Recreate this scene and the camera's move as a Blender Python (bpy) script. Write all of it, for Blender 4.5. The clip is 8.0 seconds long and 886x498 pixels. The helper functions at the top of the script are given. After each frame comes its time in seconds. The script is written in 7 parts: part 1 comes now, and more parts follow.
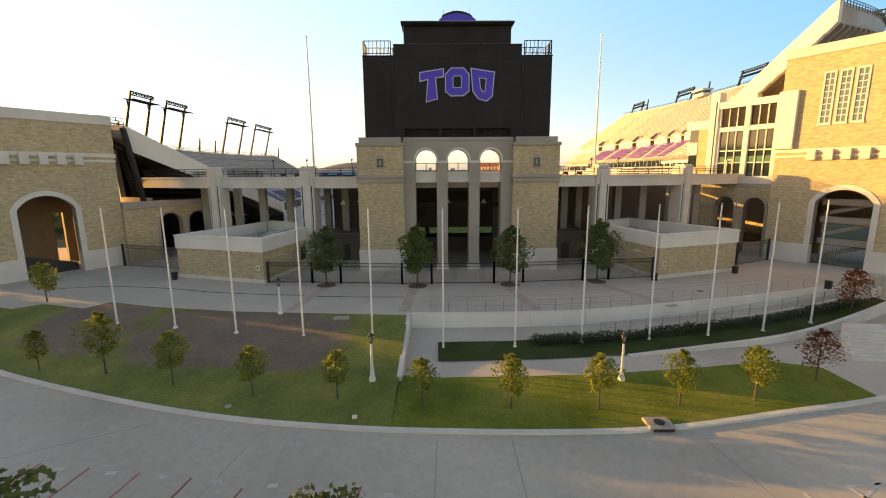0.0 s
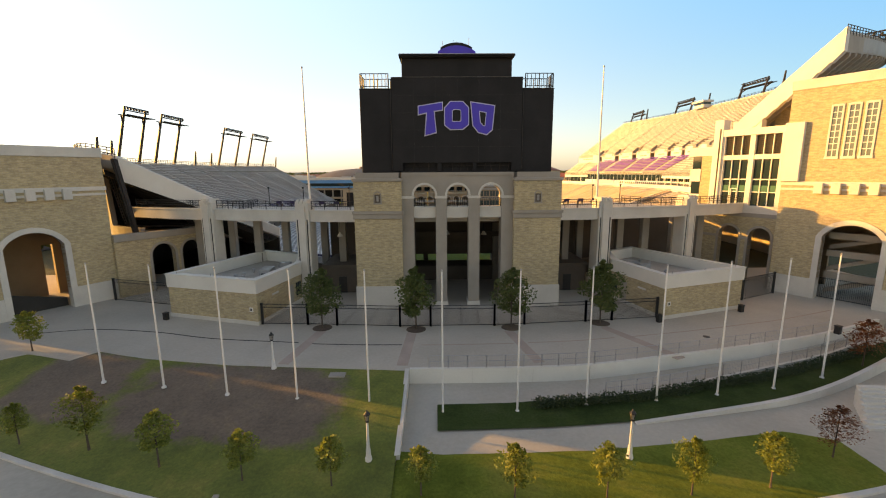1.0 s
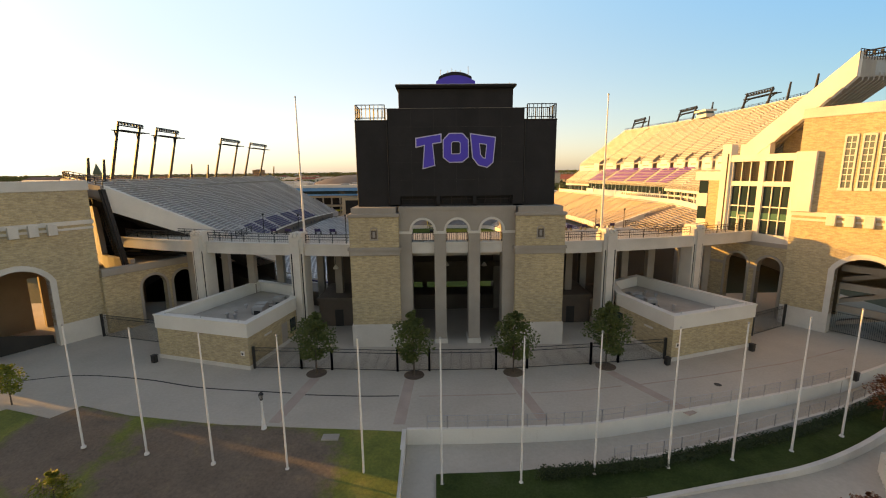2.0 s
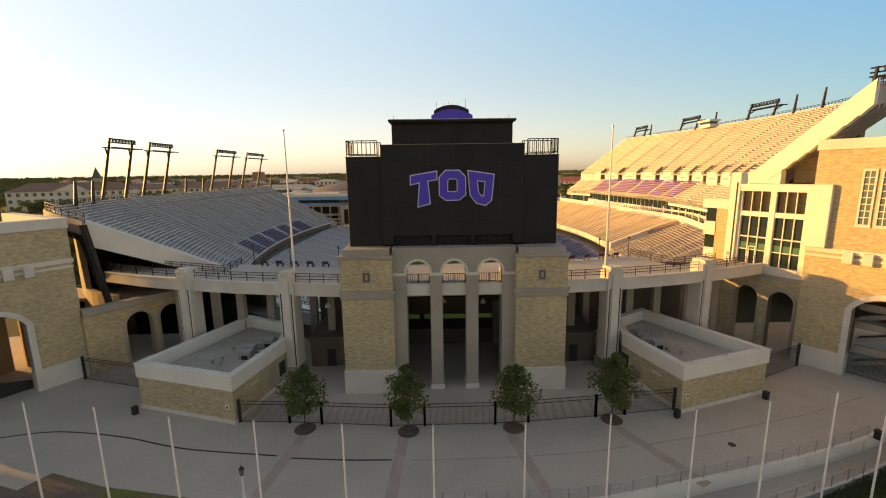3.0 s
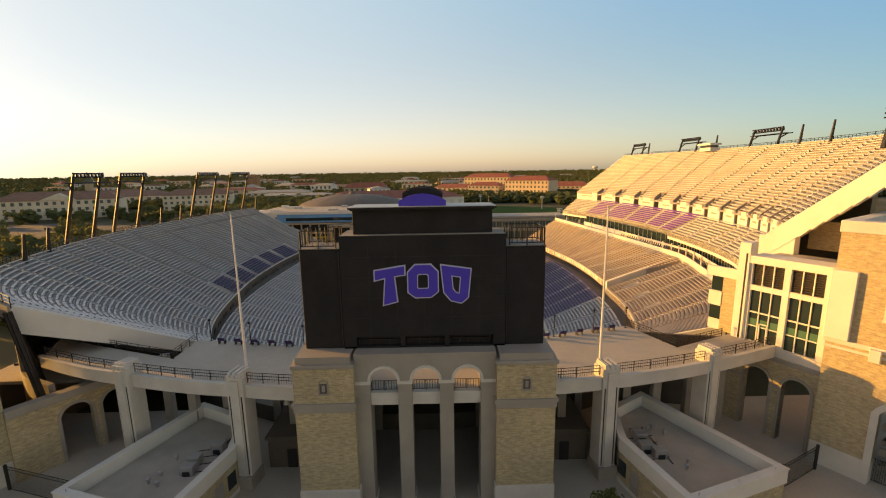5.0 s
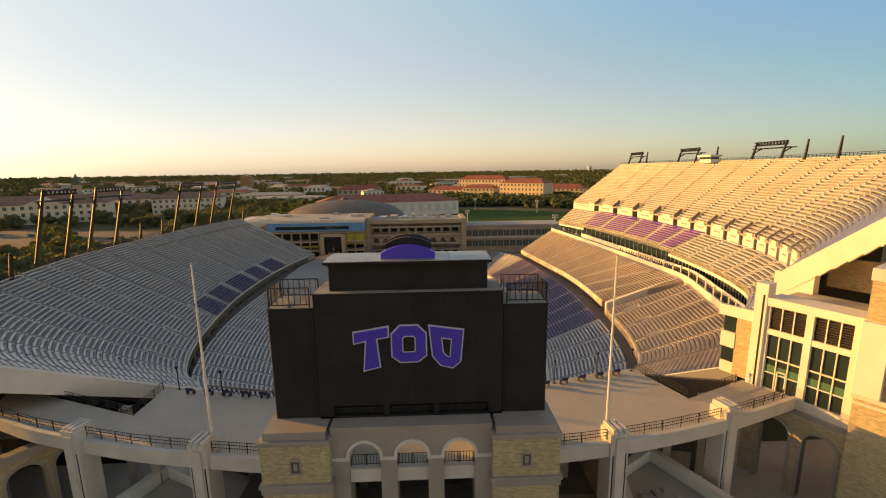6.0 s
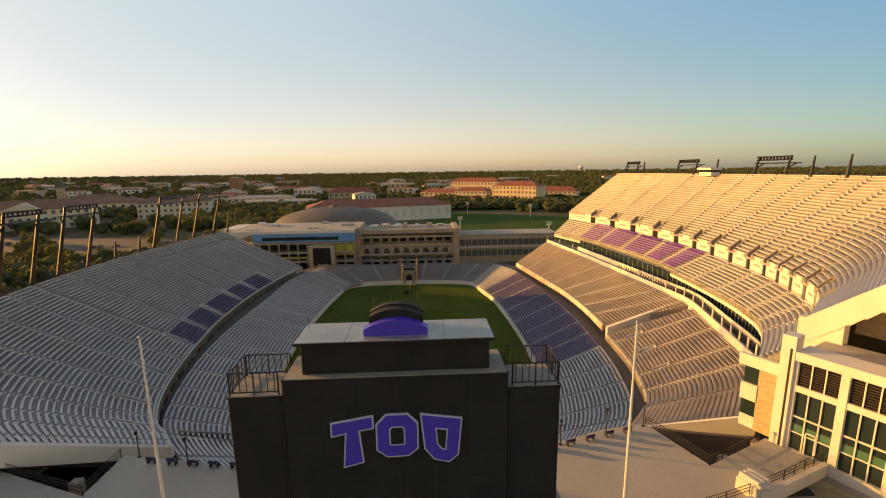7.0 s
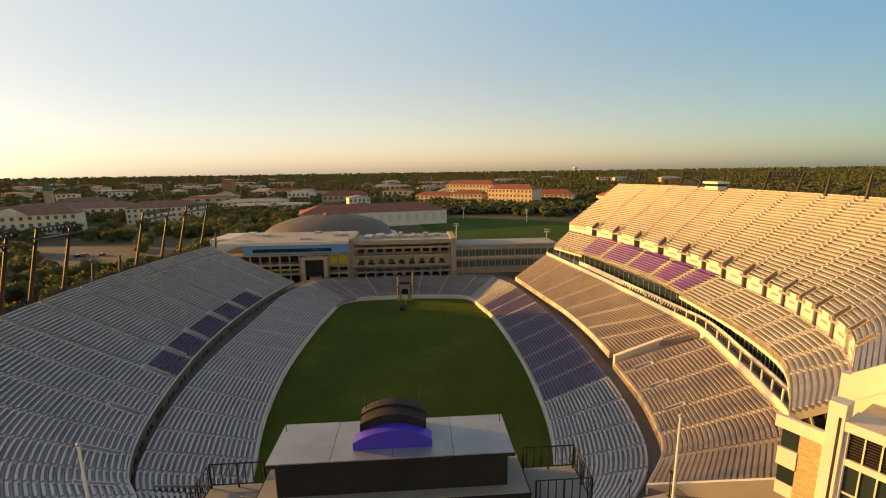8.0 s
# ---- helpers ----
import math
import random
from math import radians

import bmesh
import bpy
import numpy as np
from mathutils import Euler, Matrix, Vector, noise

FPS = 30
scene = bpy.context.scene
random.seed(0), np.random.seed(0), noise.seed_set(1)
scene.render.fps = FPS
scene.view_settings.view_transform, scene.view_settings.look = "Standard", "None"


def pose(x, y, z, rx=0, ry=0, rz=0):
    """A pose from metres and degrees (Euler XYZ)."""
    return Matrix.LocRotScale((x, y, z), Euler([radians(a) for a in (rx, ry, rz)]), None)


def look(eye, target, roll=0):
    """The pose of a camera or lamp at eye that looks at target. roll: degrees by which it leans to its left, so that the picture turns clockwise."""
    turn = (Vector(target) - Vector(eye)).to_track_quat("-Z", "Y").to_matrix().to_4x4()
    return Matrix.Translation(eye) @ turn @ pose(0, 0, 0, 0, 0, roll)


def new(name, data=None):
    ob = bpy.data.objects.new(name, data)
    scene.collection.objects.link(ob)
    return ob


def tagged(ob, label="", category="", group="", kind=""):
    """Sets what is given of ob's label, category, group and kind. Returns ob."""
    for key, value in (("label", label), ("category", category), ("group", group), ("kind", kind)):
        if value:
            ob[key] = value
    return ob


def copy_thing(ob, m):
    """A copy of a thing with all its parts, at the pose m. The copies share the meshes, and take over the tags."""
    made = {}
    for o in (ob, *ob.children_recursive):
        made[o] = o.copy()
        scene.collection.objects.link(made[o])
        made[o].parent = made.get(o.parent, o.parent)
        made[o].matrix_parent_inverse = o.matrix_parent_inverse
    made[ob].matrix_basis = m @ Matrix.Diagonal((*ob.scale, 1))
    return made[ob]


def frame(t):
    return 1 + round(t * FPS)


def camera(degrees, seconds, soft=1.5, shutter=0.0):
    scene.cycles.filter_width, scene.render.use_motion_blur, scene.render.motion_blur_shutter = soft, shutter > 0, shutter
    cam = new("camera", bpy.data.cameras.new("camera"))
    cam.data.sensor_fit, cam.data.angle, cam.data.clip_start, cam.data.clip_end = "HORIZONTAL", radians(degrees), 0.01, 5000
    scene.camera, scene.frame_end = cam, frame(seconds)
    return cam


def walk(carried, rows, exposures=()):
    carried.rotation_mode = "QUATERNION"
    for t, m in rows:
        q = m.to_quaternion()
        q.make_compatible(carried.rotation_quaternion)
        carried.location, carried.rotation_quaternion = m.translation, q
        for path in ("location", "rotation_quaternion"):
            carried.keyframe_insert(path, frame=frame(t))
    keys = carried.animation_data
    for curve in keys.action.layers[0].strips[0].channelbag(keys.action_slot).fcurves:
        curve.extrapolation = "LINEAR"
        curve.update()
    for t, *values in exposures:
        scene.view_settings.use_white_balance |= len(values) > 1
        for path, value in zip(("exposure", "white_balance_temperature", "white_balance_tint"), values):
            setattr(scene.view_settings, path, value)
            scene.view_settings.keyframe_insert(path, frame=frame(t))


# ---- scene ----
cam = camera(92.3, 8.0, soft=1.1)
PATH = [
    (0, (-0.35, 0.118, 11.094), (-0.326, 2.086, 10.741), -0.4),
    (0.5, (-0.138, 0.933, 13.103), (-0.111, 2.901, 12.747), -0.3),
    (1, (-0.361, 1.99, 14.881), (-0.33, 3.959, 14.529), -0.4),
    (1.5, (-0.288, 3.085, 16.637), (-0.256, 5.053, 16.283), -0.5),
    (3, (0.363, 7.35, 22.232), (0.39, 9.318, 21.878), -0.8),
    (3.5, (0.946, 8.9, 24.118), (0.973, 10.868, 23.762), -0.9),
    (4, (1.668, 10.568, 26.113), (1.694, 12.536, 25.757), -1.0),
    (4.5, (2.404, 12.351, 28.252), (2.434, 14.319, 27.894), -0.9),
    (6, (3.681, 19.464, 33.737), (3.742, 21.43, 33.376), -0.8),
    (6.5, (3.683, 22.216, 35.665), (3.762, 24.181, 35.302), -0.7),
    (7, (3.826, 25.077, 37.557), (3.923, 27.041, 37.194), -0.8),
    (7.5, (3.694, 28.018, 39.311), (3.808, 29.982, 38.947), -0.6),
    (8, (3.529, 30.934, 41.338), (3.65, 32.897, 40.975), -0.8),
]
walk(cam, [(t, look(eye, target, roll)) for t, eye, target, roll in PATH],
     [(0, 1.70, 8850, 23), (1.5, 1.55, 9200, 24), (3.5, 1.24, 9800, 24), (4.5, 1.16, 10050, 25), (6.5, 1.05, 10450, 26), (8, 1.02, 10550, 26)])

# ---- light: low evening sun from the far left, clear sky ----
SUN_AZ, SUN_EL = 72.0, 7.6          # degrees from +y towards -x, and above the horizon
world = bpy.data.worlds.new("sky")
scene.world = world
world.use_nodes = True
nt = world.node_tree
sky = nt.nodes.new("ShaderNodeTexSky")
sky.sky_type, sky.sun_disc = "NISHITA", False
sky.sun_elevation, sky.sun_rotation = radians(SUN_EL), radians(-SUN_AZ)
sky.air_density, sky.dust_density, sky.ozone_density = 1.0, 0.7, 3.2


def sky_op(kind, a, b=None, vector=True):
    """A maths node of the sky; a and b are sockets, vectors or numbers."""
    n = nt.nodes.new("ShaderNodeVectorMath" if vector else "ShaderNodeMath")
    n.operation = kind
    for sock, v in zip(n.inputs, (a, b)):
        if isinstance(v, bpy.types.NodeSocket):
            nt.links.new(v, sock)
        elif v is not None:
            sock.default_value = v
    return n.outputs["Value"] if kind == "DOT_PRODUCT" else n.outputs[0]


def sky_range(v, a, b, to_a, to_b, kind="LINEAR"):
    n = nt.nodes.new("ShaderNodeMapRange")
    n.interpolation_type = kind
    nt.links.new(v, n.inputs[0])
    for k, q in zip((1, 2, 3, 4), (a, b, to_a, to_b)):
        n.inputs[k].default_value = q
    return n.outputs[0]


# evening haze: pale and bright towards the sun, tan along the horizon, clear blue away from the sun
way = nt.nodes.new("ShaderNodeTexCoord").outputs["Generated"]
sun_way = (-math.sin(radians(SUN_AZ)) * math.cos(radians(SUN_EL)), math.cos(radians(SUN_AZ)) * math.cos(radians(SUN_EL)), math.sin(radians(SUN_EL)))
to_glow = sky_range(sky_op("DOT_PRODUCT", way, sun_way), -0.5, 0.9, -0.5, 0.9)
rise_ = sky_op("DOT_PRODUCT", way, (0, 0, 1))
height = sky_range(rise_, 0, 0.35, 0, 0.35)
haze = (sky_op("MULTIPLY", sky_range(sky_op("DOT_PRODUCT", way, (0, 1, 0)), -0.1, 0.65, 0, 1, "SMOOTHSTEP"), sky_range(rise_, 0.4, 0.8, 1, 0, "SMOOTHSTEP"), False))
low = sky_op("EXPONENT", sky_op("MULTIPLY", height, -1 / 0.07, False), None, False)
total = (0.159, -0.215, -0.338)
for fac, rgb in ((to_glow, (0.437, 0.261, 0.334)), (height, (0.087, 1.717, 1.991)), (sky_op("MULTIPLY", to_glow, height, False), (2.677, 0.637, -0.753)),
                 (sky_op("MULTIPLY", to_glow, to_glow, False), (-1.625, -0.942, -0.657)), (low, (-0.277, 0.268, 0.841))):
    term = nt.nodes.new("ShaderNodeVectorMath")
    term.operation = "SCALE"
    term.inputs[0].default_value = rgb
    nt.links.new(fac, term.inputs["Scale"])
    total = sky_op("ADD", term.outputs[0], total)
faded = nt.nodes.new("ShaderNodeVectorMath")
faded.operation = "SCALE"
nt.links.new(total, faded.inputs[0])
nt.links.new(haze, faded.inputs["Scale"])
rest = nt.nodes.new("ShaderNodeVectorMath")                 # the rest of the sky: the rosy, dusty evening side
rest.operation = "SCALE"
rest.inputs[0].default_value = (0.36, 0.06, -0.15)
nt.links.new(sky_op("SUBTRACT", 1.0, haze, False), rest.inputs["Scale"])
gain = sky_op("POWER", (math.e, math.e, math.e), sky_op("ADD", faded.outputs[0], rest.outputs[0]))
nt.links.new(sky_op("MULTIPLY", sky.outputs[0], gain), nt.nodes["Background"].inputs[0])
nt.nodes["Background"].inputs[1].default_value = 0.15
sun_data = bpy.data.lights.new("sun", "SUN")
sun_data.energy, sun_data.angle, sun_data.color = 3.3, radians(0.6), (1.0, 0.62, 0.175)
sun = new("sun", sun_data)
to_sun = Vector((-math.sin(radians(SUN_AZ)) * math.cos(radians(SUN_EL)),
                 math.cos(radians(SUN_AZ)) * math.cos(radians(SUN_EL)), math.sin(radians(SUN_EL))))
sun.matrix_world = Matrix.Translation((-60, 60, 80)) @ to_sun.to_track_quat("Z", "Y").to_matrix().to_4x4()

# ---- materials ----
def nodes_of(name):
    m = bpy.data.materials.new(name)
    m.use_nodes = True
    return m, m.node_tree, m.node_tree.nodes["Principled BSDF"]


def ramp(t, fac, stops):
    r = t.nodes.new("ShaderNodeValToRGB")
    els = r.color_ramp.elements
    while len(els) < len(stops):
        els.new(0.5)
    for e, (p, c) in zip(els, stops):
        e.position, e.color = p, (*c, 1)
    t.links.new(fac, r.inputs[0])
    return r.outputs[0]


def noise_tex(t, vec, scale, detail=3.0, rough=0.55):
    n = t.nodes.new("ShaderNodeTexNoise")
    n.inputs["Scale"].default_value, n.inputs["Detail"].default_value, n.inputs["Roughness"].default_value = scale, detail, rough
    t.links.new(vec, n.inputs["Vector"])
    return n.outputs[0]


def mix(t, fac, a, b, mode="MIX"):
    n = t.nodes.new("ShaderNodeMix")
    n.data_type, n.blend_type = "RGBA", mode
    for sock, v in ((n.inputs[0], fac), (n.inputs[6], a), (n.inputs[7], b)):
        if isinstance(v, bpy.types.NodeSocket):
            t.links.new(v, sock)
        elif isinstance(v, (int, float)):
            sock.default_value = v
        else:
            sock.default_value = (*v, 1)
    return n.outputs[2]


def bump(t, b, height, strength, dist=0.02):
    n = t.nodes.new("ShaderNodeBump")
    n.inputs["Strength"].default_value, n.inputs["Distance"].default_value = strength, dist
    t.links.new(height, n.inputs["Height"])
    t.links.new(n.outputs[0], b.inputs["Normal"])


def scaled(c, k):
    return tuple(min(1, v * k) for v in c)


def mat(name, col, rough=0.6, metal=0.0, var=0.18, scale=0.5, fine=9.0, relief=0.15, island=0.0):
    """A surface of one colour with stains at a large scale, grain at a small one and a little relief."""
    m, t, b = nodes_of(name)
    tc = t.nodes.new("ShaderNodeTexCoord").outputs["Object"]
    big = noise_tex(t, tc, scale, 4)
    small = noise_tex(t, tc, fine, 3)
    c1 = ramp(t, big, [(0.3, scaled(col, 1 - var)), (0.7, scaled(col, 1 + var))])
    c2 = ramp(t, small, [(0.3, (1 - var * 0.8,) * 3), (0.7, (1.0,) * 3)])
    out = mix(t, 1.0, c1, c2, "MULTIPLY")
    if island:
        g = t.nodes.new("ShaderNodeNewGeometry")
        c3 = ramp(t, g.outputs["Random Per Island"], [(0, (1 - island,) * 3), (1, (1.0,) * 3)])
        out = mix(t, 1.0, out, c3, "MULTIPLY")
    t.links.new(out, b.inputs["Base Color"])
    b.inputs["Roughness"].default_value, b.inputs["Metallic"].default_value = rough, metal
    if relief:
        bump(t, b, small, relief)
    return m


def brick_mat(name, a, b2, mortar, w=0.5, h=0.17):
    """Blond brick laid in running bond, mottled in blocks of several bricks."""
    m, t, b = nodes_of(name)
    uv = t.nodes.new("ShaderNodeUVMap").outputs[0]
    br = t.nodes.new("ShaderNodeTexBrick")
    br.inputs["Color1"].default_value, br.inputs["Color2"].default_value = (*a, 1), (*b2, 1)
    br.inputs["Mortar"].default_value = (*mortar, 1)
    br.inputs["Scale"].default_value, br.inputs["Brick Width"].default_value, br.inputs["Row Height"].default_value = 1.0, w, h
    br.inputs["Mortar Size"].default_value, br.inputs["Bias"].default_value = 0.012, -0.1
    t.links.new(uv, br.inputs["Vector"])
    mp = t.nodes.new("ShaderNodeMapping")
    mp.inputs["Scale"].default_value = (1.0, 2.6, 1.0)
    t.links.new(uv, mp.inputs["Vector"])
    blotch = ramp(t, noise_tex(t, mp.outputs[0], 2.2, 5, 0.75), [(0.36, (0.74, 0.72, 0.70)), (0.6, (1.06, 1.05, 1.03))])
    large = ramp(t, noise_tex(t, uv, 0.18, 3), [(0.3, (0.88, 0.88, 0.9)), (0.7, (1.05, 1.04, 1.0))])
    out = mix(t, 1.0, mix(t, 1.0, br.outputs[0], blotch, "MULTIPLY"), large, "MULTIPLY")
    t.links.new(out, b.inputs["Base Color"])
    b.inputs["Roughness"].default_value = 0.85
    bump(t, b, br.outputs[1], -0.5, 0.015)
    return m


def grass_mat(name, a, b2, c, scale=0.25):
    m, t, b = nodes_of(name)
    tc = t.nodes.new("ShaderNodeTexCoord").outputs["Object"]
    col = ramp(t, noise_tex(t, tc, scale, 5, 0.65), [(0.32, a), (0.5, b2), (0.7, c)])
    fine = ramp(t, noise_tex(t, tc, 6, 4, 0.7), [(0.3, (0.7,) * 3), (0.7, (1.15,) * 3)])
    t.links.new(mix(t, 1.0, col, fine, "MULTIPLY"), b.inputs["Base Color"])
    b.inputs["Roughness"].default_value, b.inputs["Specular IOR Level"].default_value = 0.95, 0.08
    bump(t, b, noise_tex(t, tc, 14, 3), 0.5, 0.05)
    return m


def leaf_mat(name, a, b2):
    m, t, b = nodes_of(name)
    g = t.nodes.new("ShaderNodeNewGeometry")
    t.links.new(ramp(t, g.outputs["Random Per Island"], [(0, a), (1, b2)]), b.inputs["Base Color"])
    b.inputs["Roughness"].default_value = 0.6
    tr = t.nodes.new("ShaderNodeBsdfTranslucent")
    col = ramp(t, g.outputs["Random Per Island"], [(0, scaled(a, 1.6)), (1, scaled(b2, 1.6))])
    t.links.new(col, tr.inputs[0])
    ms = t.nodes.new("ShaderNodeMixShader")
    ms.inputs[0].default_value = 0.4
    t.links.new(b.outputs[0], ms.inputs[1])
    t.links.new(tr.outputs[0], ms.inputs[2])
    t.links.new(ms.outputs[0], t.nodes["Material Output"].inputs[0])
    return m


def glass_mat(name, col, rough=0.05):
    m, t, b = nodes_of(name)
    b.inputs["Base Color"].default_value = (*col, 1)
    b.inputs["Roughness"].default_value = rough
    b.inputs["IOR"].default_value = 1.5
    return m


M_BRICK = brick_mat("blond_brick", (0.535, 0.437, 0.262), (0.393, 0.316, 0.193), (0.50, 0.435, 0.34))
M_STONE = mat("cast_stone", (0.60, 0.57, 0.51), 0.8, var=0.1, scale=0.4)
M_STONE_GREY = mat("grey_cast_stone", (0.335, 0.30, 0.255), 0.85, var=0.1, scale=0.4)
M_CONC = mat("pavement_concrete", (0.48, 0.43, 0.355), 0.9, var=0.12, scale=0.12, fine=4)
M_ROAD = mat("road_concrete", (0.44, 0.405, 0.335), 0.9, var=0.16, scale=0.1, fine=3)
M_CONC_RAW = mat("stand_concrete", (0.30, 0.28, 0.255), 0.9, var=0.15, scale=0.2)
M_WHITE = mat("white_render", (0.70, 0.67, 0.60), 0.75, var=0.07, scale=0.3)
M_BLACK = mat("black_cladding", (0.024, 0.023, 0.0235), 0.75, var=0.25, scale=0.3, relief=0.03)
M_BLACK.node_tree.nodes["Principled BSDF"].inputs["Specular IOR Level"].default_value = 0.25
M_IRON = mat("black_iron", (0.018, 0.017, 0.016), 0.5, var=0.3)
M_RUST = mat("dark_steel", (0.026, 0.020, 0.018), 0.75, var=0.3)
M_PURPLE = mat("purple_face", (0.062, 0.04, 0.50), 0.5, var=0.06, relief=0.02)
M_OUTLINE = mat("grey_outline", (0.52, 0.51, 0.66), 0.5, var=0.06, relief=0.02)
M_BENCH = mat("bench_aluminium", (0.57, 0.555, 0.54), 0.5, 0.15, var=0.12, scale=0.3)
# purple seats, darkened in colour for the shaded west side
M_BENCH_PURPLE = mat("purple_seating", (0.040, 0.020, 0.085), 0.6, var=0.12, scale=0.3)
M_GRASS = grass_mat("lawn", (0.10, 0.13, 0.02), (0.155, 0.185, 0.03), (0.22, 0.22, 0.045))
# tan benches: the main deck's partial shadow is in the colour
M_BENCH_TAN = mat("part_shadow_bench", (0.41, 0.35, 0.29), 0.6, 0.1, var=0.16, scale=0.25)
# the same purple seats, lightened in colour for the sunlit club deck
M_BENCH_PURPLE_SUN = mat("sunlit_purple_seating", (0.20, 0.062, 0.32), 0.6, var=0.12, scale=0.3)
M_DECKING = mat("aluminium_decking", (0.325, 0.312, 0.30), 0.6, 0.15, var=0.14, scale=0.25)
M_DIRT = grass_mat("bare_soil", (0.105, 0.08, 0.06), (0.15, 0.11, 0.085), (0.19, 0.14, 0.09), 0.35)
M_FIELD = grass_mat("playing_field", (0.052, 0.083, 0.012), (0.069, 0.105, 0.015), (0.10, 0.13, 0.021), 0.06)
# darker lawn copy: shade of the sunken bed is in the green
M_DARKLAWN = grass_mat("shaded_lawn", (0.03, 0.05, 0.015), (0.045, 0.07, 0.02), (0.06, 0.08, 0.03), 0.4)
M_LAND = grass_mat("far_land", (0.10, 0.095, 0.05), (0.13, 0.12, 0.07), (0.20, 0.175, 0.12), 0.012)
M_POLE = mat("white_painted_metal", (0.72, 0.70, 0.66), 0.45, var=0.08)
M_DECK_TAN = mat("tan_decking", (0.40, 0.325, 0.275), 0.7, 0.05, var=0.14, scale=0.25)
# a third, lighter purple for the east lower ring
M_RING_PURPLE = mat("mid_purple_seating", (0.085, 0.045, 0.165), 0.6, var=0.14, scale=0.3)
# dark brown: shade under the west deck front is in the colour
M_WALK = mat("dark_brown_concrete", (0.125, 0.105, 0.085), 0.9, var=0.2, scale=0.2)
# bench grey lowered in colour for the shade at the far end
M_BENCH_DULL = mat("shade_grey_bench", (0.31, 0.31, 0.315), 0.6, 0.1, var=0.12, scale=0.3)
M_GLASS = glass_mat("dark_glass", (0.02, 0.035, 0.035))
M_PALE_GLASS = glass_mat("pale_reflecting_glass", (0.11, 0.14, 0.13), 0.1)
M_ROOF_RED = mat("red_roof_tile", (0.34, 0.105, 0.065), 0.8, var=0.2, scale=0.2)
M_TAN = mat("tan_masonry", (0.47, 0.375, 0.255), 0.85, var=0.12, scale=0.1)
M_LEAF = leaf_mat("oak_leaf", (0.05, 0.078, 0.02), (0.115, 0.14, 0.036))
M_LEAF_Y = leaf_mat("young_leaf", (0.10, 0.135, 0.02), (0.22, 0.24, 0.04))
# red leaf colour copies lens flare lying over ordinary trees
M_LEAF_R = leaf_mat("flare_red_leaf", (0.15, 0.05, 0.025), (0.26, 0.10, 0.04))
M_ASPHALT = mat("old_asphalt", (0.085, 0.08, 0.072), 0.95, var=0.2, scale=0.05, fine=2)
# dark brown holds the deck's shade, for walls and soffits beneath it
M_DARKWALL = mat("shade_brown_plaster", (0.125, 0.098, 0.076), 0.9, var=0.15, scale=0.3)
M_AISLE = mat("aisle_tread", (0.50, 0.485, 0.47), 0.6, 0.1, var=0.12, scale=0.3)
# canopy lighter than real leaves, standing in for distance haze
M_WOODS = mat("haze_lightened_canopy", (0.145, 0.175, 0.085), 0.95, var=0.22, scale=0.02, fine=0.35, relief=0, island=0.3)
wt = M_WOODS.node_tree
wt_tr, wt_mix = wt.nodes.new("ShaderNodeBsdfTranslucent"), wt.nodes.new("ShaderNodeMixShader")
# strong yellow-green translucence, also to lighten far trees like haze
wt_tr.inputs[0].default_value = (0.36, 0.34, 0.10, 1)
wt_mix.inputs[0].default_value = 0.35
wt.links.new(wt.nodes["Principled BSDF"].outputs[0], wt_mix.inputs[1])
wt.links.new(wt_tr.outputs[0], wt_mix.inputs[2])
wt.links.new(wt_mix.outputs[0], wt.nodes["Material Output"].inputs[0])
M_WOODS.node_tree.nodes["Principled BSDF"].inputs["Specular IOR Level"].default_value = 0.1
M_ROOF_BROWN = mat("brown_roof_tile", (0.28, 0.15, 0.10), 0.85, var=0.18, scale=0.2)
M_DORM = mat("pale_orange_masonry", (0.62, 0.48, 0.33), 0.85, var=0.1, scale=0.1)
# tan masonry paled in colour to stand in for haze over the campus
M_HALL = mat("haze_pale_masonry", (0.70, 0.61, 0.46), 0.85, var=0.1, scale=0.1)
M_JOIST = mat("weathered_joist", (0.13, 0.092, 0.062), 0.85, var=0.2, scale=0.6)
M_BARK = mat("bark", (0.10, 0.075, 0.055), 0.9, var=0.25, scale=4)
M_ROOFING = mat("flat_roofing", (0.44, 0.40, 0.34), 0.9, var=0.14, scale=0.3)
M_METAL = mat("galvanised_metal", (0.45, 0.44, 0.42), 0.45, 0.6, var=0.15)
M_BLUE = mat("blue_sheeting", (0.10, 0.33, 0.60), 0.6, var=0.12, scale=0.15)
M_YELLOW = mat("yellow_board", (0.62, 0.55, 0.06), 0.7, var=0.12)
M_DOME = mat("dome_roof", (0.16, 0.13, 0.105), 0.7, var=0.12, scale=0.06)
# gate room ochre: the low sun's orange is put into the plaster
M_ORANGE_ROOM = mat("sun_ochre_plaster", (0.31, 0.225, 0.14), 0.8, var=0.1)
M_REDPAVE = mat("red_paving", (0.43, 0.335, 0.275), 0.9, var=0.12)


# ---- mesh helpers ----
def auto_uv(me):
    """Metres along the wall and up it, face by face."""
    uv = me.uv_layers.new(name="UVMap")
    for p in me.polygons:
        n = p.normal
        for li in p.loop_indices:
            co = me.vertices[me.loops[li].vertex_index].co
            if abs(n.z) > 0.75:
                uv.data[li].uv = (co.x, co.y)
            else:
                k = math.hypot(n.x, n.y)
                uv.data[li].uv = ((-n.y * co.x + n.x * co.y) / k, co.z)


